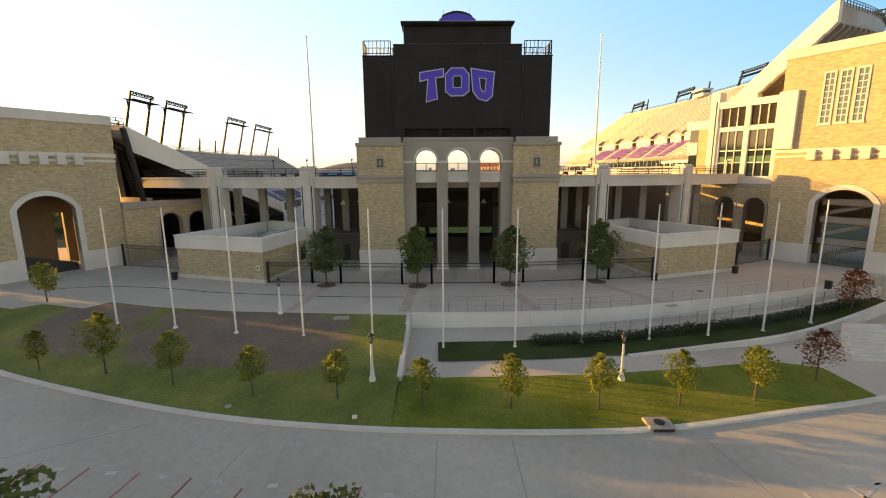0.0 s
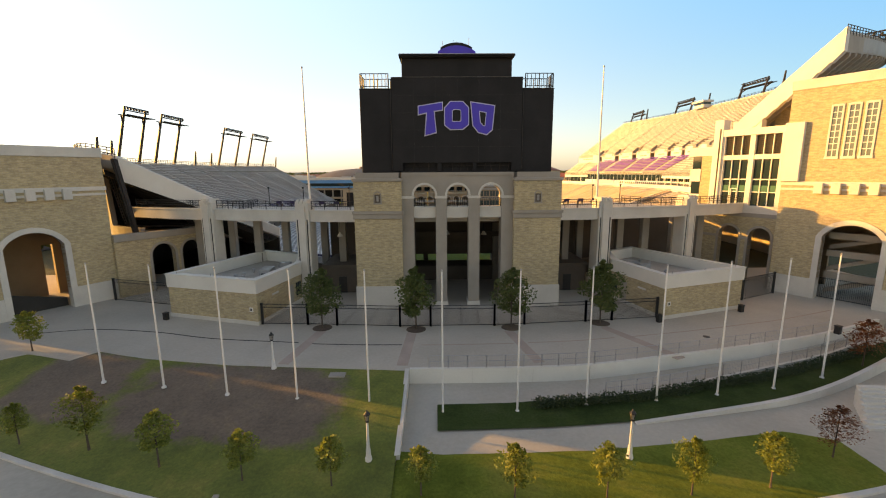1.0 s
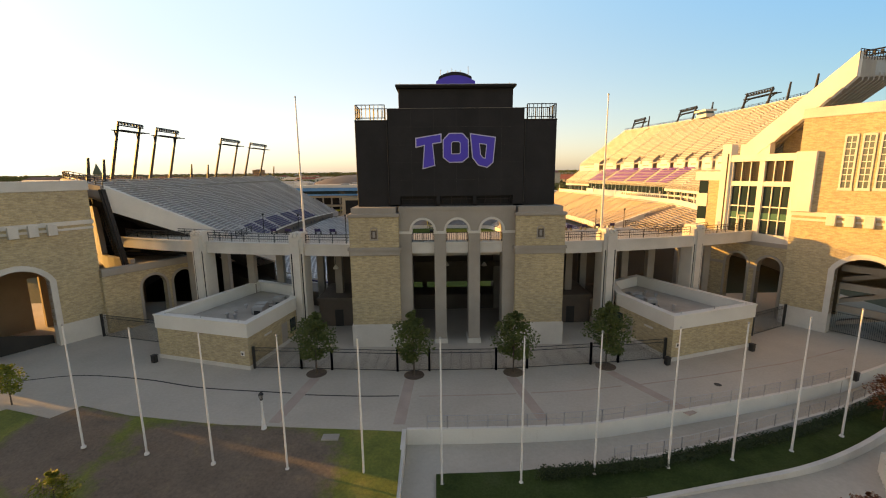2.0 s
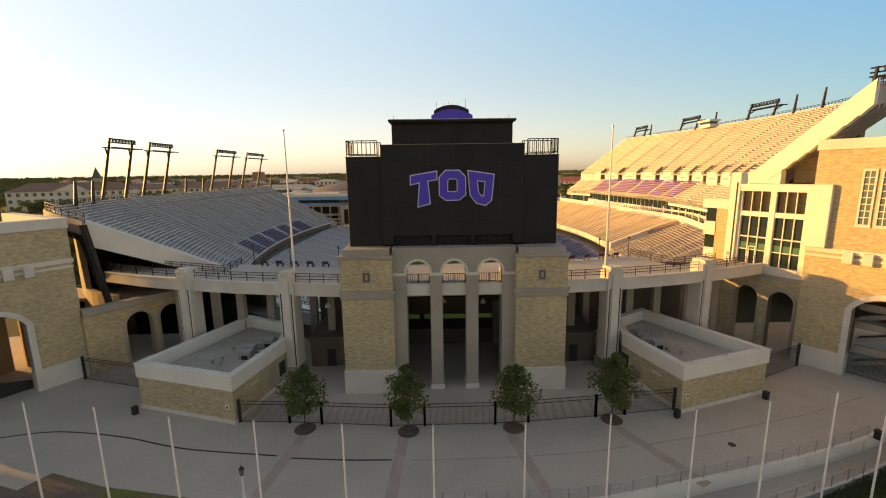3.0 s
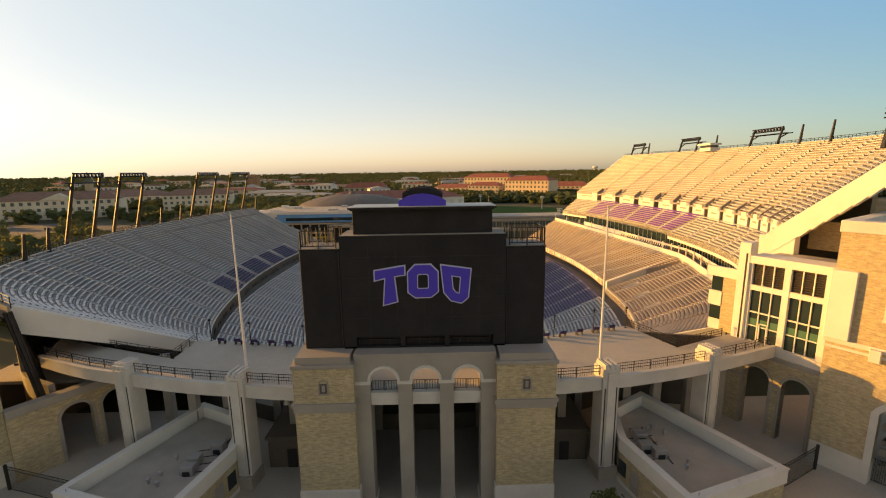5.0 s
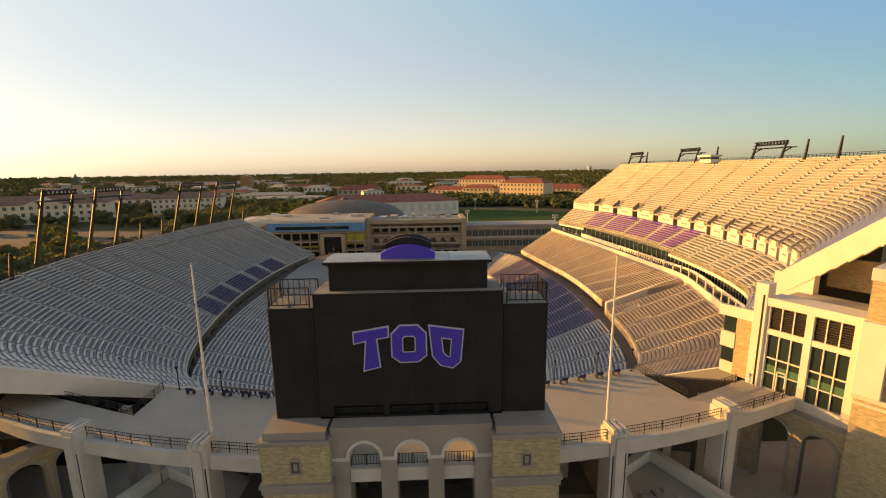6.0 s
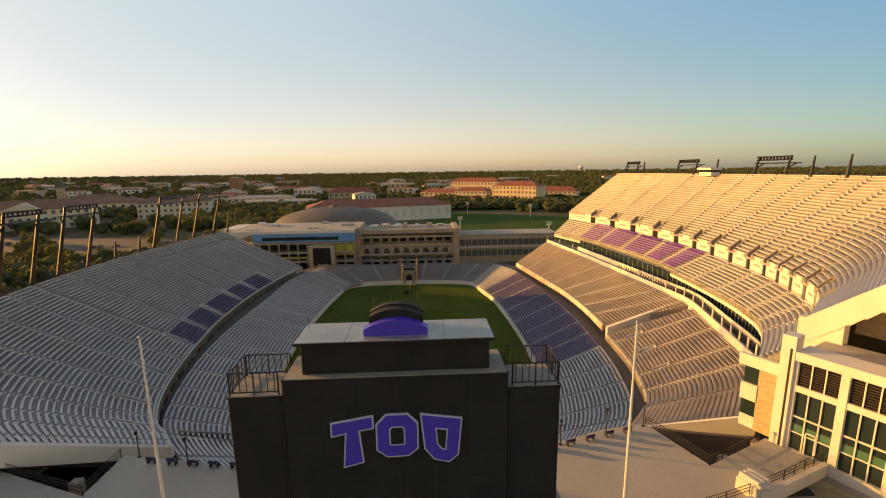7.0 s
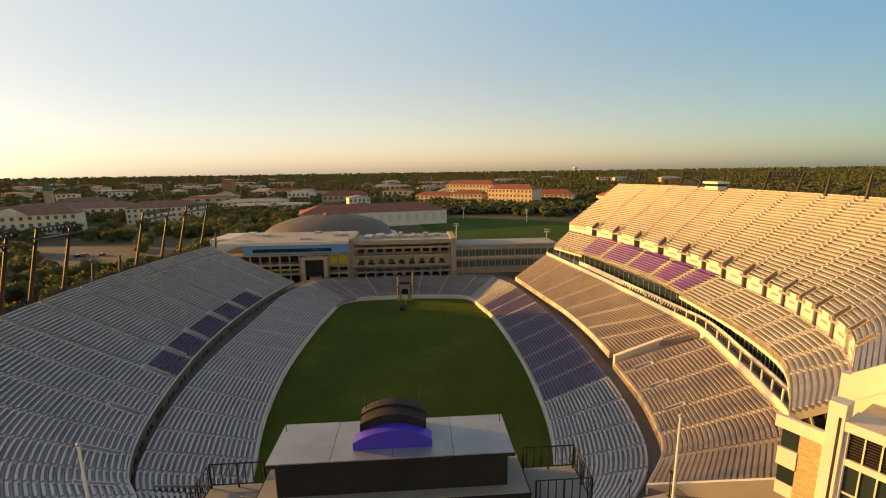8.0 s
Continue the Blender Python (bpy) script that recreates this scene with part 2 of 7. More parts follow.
def part(name, bm, material, parent=None, label="", smooth=False):
    me = bpy.data.meshes.new(name)
    bmesh.ops.recalc_face_normals(bm, faces=bm.faces)
    bm.to_mesh(me)
    bm.free()
    me.materials.append(material)
    if material is M_BRICK:
        auto_uv(me)
    if smooth:
        me.polygons.foreach_set("use_smooth", [True] * len(me.polygons))
    ob = new(name, me)
    if parent is not None:
        ob.parent = parent
    if label:
        ob["label"] = label
    return ob


def raw(name, verts, faces, material, parent=None, smooth=False):
    me = bpy.data.meshes.new(name)
    me.from_pydata([tuple(v) for v in verts], [], faces)
    me.materials.append(material)
    if smooth:
        me.polygons.foreach_set("use_smooth", [True] * len(me.polygons))
    ob = new(name, me)
    if parent is not None:
        ob.parent = parent
    return ob


def thing(name, label, category, at=(0, 0, 0), group="", kind=""):
    e = new(name)
    e.empty_display_size = 0.5
    e.location = at
    return tagged(e, label, category, group, kind)


def bm_new():
    return bmesh.new()


BOX_FACES = ((0, 3, 2, 1), (4, 5, 6, 7), (0, 1, 5, 4), (1, 2, 6, 5), (2, 3, 7, 6), (3, 0, 4, 7))


def hexa(bm, pts):
    """A solid of eight corners: four below, four above, in the same order."""
    v = [bm.verts.new(p) for p in pts]
    for f in BOX_FACES:
        bm.faces.new([v[i] for i in f])
    return bm


def box(bm, x0, x1, y0, y1, z0, z1, m=None):
    pts = [(x0, y0, z0), (x1, y0, z0), (x1, y1, z0), (x0, y1, z0), (x0, y0, z1), (x1, y0, z1), (x1, y1, z1), (x0, y1, z1)]
    hexa(bm, [m @ Vector(p) for p in pts] if m else pts)
    return bm


def bevelled(bm, w=0.03):
    bmesh.ops.bevel(bm, geom=bm.edges[:], offset=w, segments=1, affect="EDGES")
    return bm


def prism(bm, poly, z0, z1):
    """An upright solid over a plan; z0 and z1 are heights or lists of heights."""
    n = len(poly)
    za = z0 if isinstance(z0, (list, tuple)) else [z0] * n
    zb = z1 if isinstance(z1, (list, tuple)) else [z1] * n
    lo = [bm.verts.new((x, y, z)) for (x, y), z in zip(poly, za)]
    hi = [bm.verts.new((x, y, z)) for (x, y), z in zip(poly, zb)]
    bm.faces.new(lo[::-1])
    bm.faces.new(hi)
    for i in range(n):
        j = (i + 1) % n
        bm.faces.new((lo[i], lo[j], hi[j], hi[i]))
    return bm


def slab_xz(bm, poly, y0, y1, m=None):
    """A solid from an outline in x and z, from y0 to y1."""
    a = [Vector((x, y0, z)) for x, z in poly]
    b = [Vector((x, y1, z)) for x, z in poly]
    if m:
        a, b = [m @ p for p in a], [m @ p for p in b]
    a, b = [bm.verts.new(p) for p in a], [bm.verts.new(p) for p in b]
    n = len(poly)
    bm.faces.new(a)
    bm.faces.new(b[::-1])
    for i in range(n):
        j = (i + 1) % n
        bm.faces.new((a[j], a[i], b[i], b[j]))
    return bm


def tube(bm, a, b, r0, r1=None, n=8):
    a, b = Vector(a), Vector(b)
    q = (b - a).to_track_quat("Z", "Y")
    r1 = r0 if r1 is None else r1
    lo, hi = [], []
    for i in range(n):
        w = 2 * math.pi * i / n
        d = q @ Vector((math.cos(w), math.sin(w), 0))
        lo.append(bm.verts.new(a + d * r0))
        hi.append(bm.verts.new(b + d * r1))
    bm.faces.new(lo[::-1])
    bm.faces.new(hi)
    for i in range(n):
        j = (i + 1) % n
        bm.faces.new((lo[i], lo[j], hi[j], hi[i]))
    return bm


def lathe(bm, prof, n=12, at=(0, 0, 0)):
    """A turned solid from pairs of radius and height."""
    rings = []
    for r, z in prof:
        rings.append([bm.verts.new((at[0] + r * math.cos(2 * math.pi * i / n), at[1] + r * math.sin(2 * math.pi * i / n), at[2] + z)) for i in range(n)])
    bm.faces.new(rings[0][::-1])
    bm.faces.new(rings[-1])
    for a, b in zip(rings, rings[1:]):
        for i in range(n):
            j = (i + 1) % n
            bm.faces.new((a[i], a[j], b[j], b[i]))
    return bm


def smooth_curve(pts, n):
    """n + 1 places along a smooth curve through the points (any number of coordinates)."""
    p = [np.array(q, float) for q in pts]
    p = [2 * p[0] - p[1]] + p + [2 * p[-1] - p[-2]]
    out = []
    for k in range(n + 1):
        u = k / n * (len(p) - 3)
        i = min(int(u), len(p) - 4)
        w = u - i
        a, b, c, d = p[i:i + 4]
        out.append(0.5 * (2 * b + (c - a) * w + (2 * a - 5 * b + 4 * c - d) * w * w + (3 * b - a - 3 * c + d) * w ** 3))
    return out


def ribbon(bm, line, z0, z1, thick, side=1.0):
    """A wall along a plan line; z0, z1: heights, one for all or one for each place."""
    n = len(line)
    za = z0 if isinstance(z0, (list, tuple)) else [z0] * n
    zb = z1 if isinstance(z1, (list, tuple)) else [z1] * n
    rows = []
    for i, p in enumerate(line):
        a, b = np.array(line[max(i - 1, 0)][:2]), np.array(line[min(i + 1, n - 1)][:2])
        d = (b - a) / max(np.linalg.norm(b - a), 1e-6)
        o = np.array((-d[1], d[0])) * thick * side
        rows.append([bm.verts.new((p[0], p[1], za[i])), bm.verts.new((p[0] + o[0], p[1] + o[1], za[i])),
                     bm.verts.new((p[0] + o[0], p[1] + o[1], zb[i])), bm.verts.new((p[0], p[1], zb[i]))])
    for a, b in zip(rows, rows[1:]):
        for i in range(4):
            j = (i + 1) % 4
            bm.faces.new((a[i], a[j], b[j], b[i]))
    bm.faces.new(rows[0])
    bm.faces.new(rows[-1][::-1])
    return bm

# ---- ground, road, plaza ----
CURB = [(-75, 47), (-45, 34), (-36, 29.2), (-28, 25.4), (-18.3, 21.9), (-11.2, 19.95), (-5.3, 19.0), (-0.8, 18.6), (5.6, 18.35), (11.1, 18.6), (17.6, 19.8), (23.4, 20.9), (30, 23.0), (45, 30)]


def along(line, x):
    for (xa, ya), (xb, yb) in zip(line, line[1:]):
        if xa <= x <= xb:
            return ya + (yb - ya) * (x - xa) / (xb - xa)
    return line[0][1] if x < line[0][0] else line[-1][1]


def make_ground():
    # one sheet out to the horizon; it lies lower behind the stadium front
    xs = [-4600, -2400, -1200, -600, -300, -160, -100, -80] + list(range(-70, 71, 10)) + [80, 100, 160, 300, 600, 1200, 2400, 4600]
    ys = [-400, -150, -60, -20, 0, 15, 30, 45, 57, 63] + list(range(75, 240, 15)) + [260, 320, 420, 560, 760, 1000, 1400, 2000, 3000, 4700]
    verts, faces = [], []
    for y in ys:
        for x in xs:
            z = -1.6 if y < 60 else -4.9
            if y > 600:
                z += (y - 600) * 0.004 + 3 * math.sin(x * 0.002 + 1) * min(1, (y - 600) / 1500)
            verts.append((x, y, z))
    w = len(xs)
    for j in range(len(ys) - 1):
        for i in range(w - 1):
            faces.append((j * w + i, j * w + i + 1, (j + 1) * w + i + 1, (j + 1) * w + i))
    return tagged(raw("ground", verts, faces, M_LAND), "wide flat dry land reaching the horizon", "ground", kind="structure")


make_ground()

road = part("road", prism(bm_new(), [(-90, -40), (90, -40), (90, 50)] + [(x, y) for x, y in CURB[::-1]] + [(-90, 54)], -1.5, -1.2), M_ROAD)
tagged(road, "pale concrete road and parking apron with joints", "road", kind="structure")
curb = part("kerb", ribbon(bm_new(), smooth_curve(CURB, 60), -1.4, -1.06, 0.28), M_STONE)
tagged(curb, "pale concrete kerb round the lawn", "kerb", kind="structure")

PLAZA_EDGE_L = [(-75, 52), (-52, 40), (-44, 37.5), (-36.5, 35.2), (-35.1, 36.6), (-30.4, 35.1), (-29.4, 36.9), (-24.4, 35.3), (-16.4, 33.8), (-2.6, 32.5)]
RET_TOP = [(-2.5, 32.5), (2.3, 32.45), (7, 32.5), (11.5, 32.8), (17.5, 34.0), (23.7, 35.4), (29.0, 36.7), (35.4, 38.6), (44, 42)]
plaza_poly = PLAZA_EDGE_L + RET_TOP + [(60, 46), (60, 66), (-60, 66), (-75, 60)]
plaza = tagged(part("plaza", prism(bm_new(), plaza_poly, -1.7, 0.0), M_CONC), "broad pale concrete plaza before the stadium", "pavement", kind="structure")


def lawn_patch(name, x0, x1, n, back, z_back, material, label, v0=0.0, v1=1.0, front=None, lift=0.0, zf=-1.08):
    verts, faces, m = [], [], 10
    for i in range(n + 1):
        x = x0 + (x1 - x0) * i / n
        yc, yb = along(front or CURB, x) + 0.25, along(back, x) - 0.02
        for j in range(m + 1):
            w = v0 + (v1 - v0) * j / m
            e = w * w * (3 - 2 * w)
            verts.append((x, yc + (yb - yc) * w, zf + (z_back - zf) * e + lift + 0.03 * noise.noise((x * 0.5, w * 8, 3))))
    for i in range(n):
        for j in range(m):
            a = i * (m + 1) + j
            faces.append((a, a + m + 1, a + m + 2, a + 1))
    return tagged(raw(name, verts, faces, material, smooth=True), label, "lawn", kind="structure")


def lawn_mat():
    """Mown grass that gives way to bare brown soil in two wide worn patches."""
    m, t, b = nodes_of("worn_lawn")
    tc = t.nodes.new("ShaderNodeTexCoord").outputs["Object"]
    green = ramp(t, noise_tex(t, tc, 0.3, 5, 0.65), [(0.3, (0.09, 0.115, 0.02)), (0.52, (0.15, 0.175, 0.03)), (0.72, (0.25, 0.225, 0.05))])
    soil = ramp(t, noise_tex(t, tc, 0.4, 5, 0.65), [(0.3, (0.14, 0.105, 0.075)), (0.6, (0.19, 0.14, 0.10)), (0.75, (0.25, 0.18, 0.10))])
    sep = t.nodes.new("ShaderNodeSeparateXYZ")
    t.links.new(tc, sep.inputs[0])

    def band(cx, cy, rx, ry, skew):
        def op(kind, a, b_):
            n = t.nodes.new("ShaderNodeMath")
            n.operation = kind
            for s, v in zip(n.inputs, (a, b_)):
                if isinstance(v, (int, float)):
                    s.default_value = v
                else:
                    t.links.new(v, s)
            return n.outputs[0]
        dx = op("SUBTRACT", sep.outputs[0], cx)
        dy = op("ADD", op("SUBTRACT", sep.outputs[1], cy), op("MULTIPLY", dx, skew))
        q = op("ADD", op("POWER", op("ABSOLUTE", op("DIVIDE", dx, rx), 0), 4.0), op("POWER", op("ABSOLUTE", op("DIVIDE", dy, ry), 0), 4.0))
        return q
    worn = noise_tex(t, tc, 0.5, 5, 0.7)
    fac = None
    for spec in ((-14.6, 29.4, 8.2, 4.4, 0.16), (-27.5, 32.2, 4.2, 4.2, 0.28)):
        q = band(*spec)
        n = t.nodes.new("ShaderNodeMath")
        n.operation = "MULTIPLY_ADD"
        t.links.new(worn, n.inputs[0])
        n.inputs[1].default_value = 2.4
        t.links.new(q, n.inputs[2])
        mr = t.nodes.new("ShaderNodeMapRange")
        t.links.new(n.outputs[0], mr.inputs[0])
        for k, v in zip((1, 2, 3, 4), (1.75, 2.35, 1.0, 0.0)):
            mr.inputs[k].default_value = v
        if fac is None:
            fac = mr.outputs[0]
        else:
            mx = t.nodes.new("ShaderNodeMath")
            mx.operation = "MAXIMUM"
            t.links.new(fac, mx.inputs[0])
            t.links.new(mr.outputs[0], mx.inputs[1])
            fac = mx.outputs[0]
    col = mix(t, fac, green, soil)
    fine = ramp(t, noise_tex(t, tc, 5, 4, 0.7), [(0.3, (0.7,) * 3), (0.7, (1.15,) * 3)])
    t.links.new(mix(t, 1.0, col, fine, "MULTIPLY"), b.inputs["Base Color"])
    b.inputs["Roughness"].default_value = 0.95
    bump(t, b, noise_tex(t, tc, 12, 3), 0.5, 0.05)
    return m


M_WORN = lawn_mat()
lawn_patch("lawn_left", -74, -2.75, 110, PLAZA_EDGE_L, -0.02, M_WORN, "green lawn with wide bare brown soil patches")
WALK_FRONT = [(-2.75, 24.4), (0, 24.0), (8.8, 24.15), (15.9, 24.9), (21.1, 25.7), (24, 24.5)]
lawn_patch("lawn_strip", -2.75, 23.6, 50, WALK_FRONT, -1.06, M_GRASS, "mown green grass strip along the kerb")

# sunken walk, lawn and ramps on the other side
sunk = prism(bm_new(), [(-2.6, 24.3), (0, 23.95), (8.8, 24.1), (15.9, 24.85), (21.1, 25.6), (23.6, 21.2), (30, 23.2), (45, 30.5), (45, 42.2)] + RET_TOP[-2::-1], -1.5, -1.1)
tagged(part("sunken_walk", sunk, M_CONC), "pale concrete walk below the plaza", "pavement", kind="structure")
LAWN_F = [(-0.4, 26.2), (6.8, 26.4), (12.6, 26.9), (18.3, 27.9), (23.7, 28.9), (28.4, 30.4), (34.2, 33.0), (42, 37)]
LAWN_B = [(-0.4, 29.2), (4.4, 29.3), (6.6, 29.5), (11.7, 29.9), (15.8, 30.5), (21, 31.8), (26.9, 33.5), (32.5, 35.2), (38.2, 37.6), (42, 39.2)]
lawn_patch("lawn_sunken", -0.4, 41.5, 50, LAWN_B, -0.95, M_DARKLAWN, "lawn bed, shade darkened into its green", front=[(x, y - 0.25) for x, y in LAWN_F], zf=-1.0)
ret = bm_new()
rl = smooth_curve(RET_TOP, 50)
ribbon(ret, rl, -1.4, 0.12, 0.25, 1)
tagged(part("retaining_wall", ret, M_WHITE), "smooth pale concrete retaining wall", "wall", kind="structure")
side = box(bm_new(), -2.85, -2.55, 23.6, 32.6, -1.4, 0.0)
for v in side.verts:
    if v.co.z > -0.5:
        v.co.z = 0.12 if v.co.y > 30 else -0.75
tagged(part("retaining_wall_side", side, M_STONE), "low pale concrete wall beside the lawn", "wall", kind="structure")
RAMP2 = [(11.7, 30.0), (15.8, 30.6), (21.0, 31.9), (26.9, 33.6), (32.5, 35.3), (38.2, 37.7), (43, 39.8)]
ramp2 = ribbon(bm_new(), smooth_curve(RAMP2, 30), -1.3, [-0.95 + 0.75 * k / 30 for k in range(31)], 0.22)
tagged(part("ramp_kerb", ramp2, M_STONE), "low pale concrete kerb wall along the ramp", "wall", kind="structure")
lw = smooth_curve([(12.4, 26.6), (18.3, 27.6), (23.7, 28.6), (28.4, 30.1), (34.2, 32.7), (42, 36.7)], 30)
low_wall = ribbon(bm_new(), lw, -1.3, [-1.0 + 0.9 * k / 30 for k in range(31)], 0.3)
tagged(part("planter_wall", low_wall, M_STONE), "low pale concrete planter wall rising along the walk", "wall", kind="structure")
# steps beside the walk
steps = thing("outdoor_steps", "pale concrete steps climbing from the walk", "stairs", (30, 27, -1.1), kind="structure")
for i in range(9):
    b_ = box(bm_new(), 0, 9.0, 0, 0.42, 0, 0.16 * (i + 1), pose(-3.6 + i * 0.42 * 0.6, -1.5 + i * 0.42 * 0.8 + 0.1, 0, 0, 0, -36 + 30))
    part("step", b_, M_STONE, steps)

# paving joints, bands and red strips, set into the plaza
def strip(name, line, width, material, label, z0=-0.05, z1=0.004):
    return tagged(part(name, ribbon(bm_new(), line, z0, z1, width), material), label, "paving", kind="structure")


strip("paving_band", smooth_curve([(-38.8, 41.3), (-33.8, 42.2), (-27.2, 41.2), (-20.9, 39.4), (-12.8, 38.2)], 40), 0.16, M_RUST, "thin dark paving joint curving over the plaza")
strip("paving_band", smooth_curve([(-11.7, 37.9), (-7, 37.5), (-3.5, 37.4)], 10), 0.16, M_RUST, "thin dark paving joint over the plaza")
strip("paving_band", smooth_curve([(-1.8, 37.3), (2, 37.3), (6.4, 37.4)], 10), 0.16, M_REDPAVE, "thin red paving joint over the plaza")
strip("paving_band", smooth_curve([(7.7, 37.5), (12, 37.8), (15.8, 38.4)], 10), 0.16, M_REDPAVE, "thin red paving joint over the plaza")
strip("paving_band", smooth_curve([(17.0, 38.5), (24, 39.9), (30, 41.4), (34.6, 42.6), (42, 45.2)], 30), 0.16, M_REDPAVE, "thin red paving joint over the plaza")
for xa, xb, ya in ((-11.0, -12.2, 41.0), (-2.3, -2.7, 40.4), (6.9, 8.2, 40.6), (16.2, 19.8, 41.4)):
    strip("paving_strip", [(xb, 33.2 + abs(xb) * 0.05), (xa, ya)], 0.9, M_REDPAVE, "faded red brick paving strip", z1=0.006)
# road joints
for line in ([(-22, 16), (-14.5, 19.9)], [(3.0, 18.0), (2.6, -10)], [(-9, 19), (-14, -10)], [(-40, 10), (40, 10.5)], [(-40, 3), (40, 3)], [(-0.5, 18), (-1.2, -10)], [(12, 18), (15, -10)]):
    strip("road_joint", line, 0.05, M_CONC_RAW, "narrow joint in the concrete road", -1.25, -1.196)
M_REDPAINT = mat("faded_red_paint", (0.36, 0.13, 0.10), 0.8, var=0.3, fine=6)
M_WHITEPAINT = mat("faded_white_paint", (0.52, 0.49, 0.44), 0.8, var=0.3, fine=6)
for k in range(7):
    x = -17.7 + k * 2.36
    strip("parking_line", [(x, 16.9 - 0.35 * k if k < 4 else 15.2), (x - 0.75, 10.5)], 0.10, M_REDPAINT, "faded red parking bay line", -1.25, -1.192)
    strip("bay_mark", [(x + 1.0, 16.4 - 0.3 * k), (x + 1.4, 16.4 - 0.3 * k)], 0.2, M_WHITEPAINT, "faded white bar painted on the road", -1.25, -1.192)
for line in ([(15.7, 14.7), (16.2, 12.2)], [(15.7, 14.7), (19, 15.0)], [(15.8, 14.1), (17.2, 14.9)], [(13.7, 14.5), (13.75, 12.2)], [(11.6, 13.9), (12.4, 13.9)]):
    strip("bay_mark", line, 0.12, M_WHITEPAINT, "faded white line painted on the road", -1.25, -1.192)

# ---- stadium front: gate tower, deck, kiosks, side blocks ----
def wall_frame(p0, p1):
    """x along the wall, y into it (to the left of the way from p0 to p1), z up."""
    a = math.atan2(p1[1] - p0[1], p1[0] - p0[0])
    return Matrix.Translation((p0[0], p0[1], 0)) @ Matrix.Rotation(a, 4, "Z")


def arc_pts(u0, u1, zs, rise, n=14):
    """Points of an arch from u0 to u1 over the spring line."""
    c, h = (u0 + u1) / 2, (u1 - u0) / 2
    r = (h * h + rise * rise) / (2 * rise)
    a = math.asin(min(1, h / r))
    return [(c + r * math.sin(-a + 2 * a * k / n), zs + rise - r + r * math.cos(-a + 2 * a * k / n)) for k in range(n + 1)]


def arch_wall(bm, m, u0, u1, z0, z1, arches, y0, y1):
    """A wall with arched openings (u from, u to, spring, rise)."""
    u = u0
    for a, b, zs, rise in arches:
        box(bm, u, a, y0, y1, z0, z1, m)
        arc = arc_pts(a, b, zs, rise)
        # cut the part over the arch into upright strips
        for (ua, za), (ub, zb) in zip(arc, arc[1:]):
            pts = [(ua, y0, za), (ub, y0, zb), (ub, y1, zb), (ua, y1, za), (ua, y0, z1), (ub, y0, z1), (ub, y1, z1), (ua, y1, z1)]
            hexa(bm, [m @ Vector(p) for p in pts])
        u = b
    box(bm, u, u1, y0, y1, z0, z1, m)
    bmesh.ops.remove_doubles(bm, verts=bm.verts, dist=0.001)
    return bm


def archivolt(bm, m, a, b, zs, rise, w, y0, y1, jamb_to=None):
    """The stone band round an arch, with its jambs down to jamb_to."""
    arc = arc_pts(a, b, zs, rise)
    k = (b - a + 2 * w) / (b - a)
    out = arc_pts(a - w, b + w, zs, rise + w)
    for i in range(len(arc) - 1):
        pts = [(arc[i][0], y0, arc[i][1]), (arc[i + 1][0], y0, arc[i + 1][1]), (arc[i + 1][0], y1, arc[i + 1][1]), (arc[i][0], y1, arc[i][1]),
               (out[i][0], y0, out[i][1]), (out[i + 1][0], y0, out[i + 1][1]), (out[i + 1][0], y1, out[i + 1][1]), (out[i][0], y1, out[i][1])]
        hexa(bm, [m @ Vector(p) for p in pts])
    if jamb_to is not None:
        box(bm, a - w, a, y0, y1, jamb_to, zs, m)
        box(bm, b, b + w, y0, y1, jamb_to, zs, m)
    return bm


I4 = Matrix.Identity(4)
TX = 2.02                                   # the tower's middle


def rail_run(bm, line, z, h=0.95, step=1.5, bars=3, r=0.03, picket=0.0):
    """A railing along plan points at height z (or heights)."""
    pts = [Vector((p[0], p[1], p[2] if len(p) > 2 else z)) for p in line]
    for a, b in zip(pts, pts[1:]):
        n = max(1, round((b - a).length / step))
        for k in range(n + 1):
            p = a.lerp(b, k / n)
            tube(bm, p, p + Vector((0, 0, h)), r * 1.3, n=4)
        for k in range(bars):
            dz = Vector((0, 0, h * (1 - k / max(1, bars) * 0.9)))
            tube(bm, a + dz, b + dz, r, n=4)
        if picket:
            n = max(1, round((b - a).length / picket))
            for k in range(n):
                p = a.lerp(b, (k + 0.5) / n)
                tube(bm, p + Vector((0, 0, 0.1)), p + Vector((0, 0, h)), r * 0.55, n=4)
    return bm


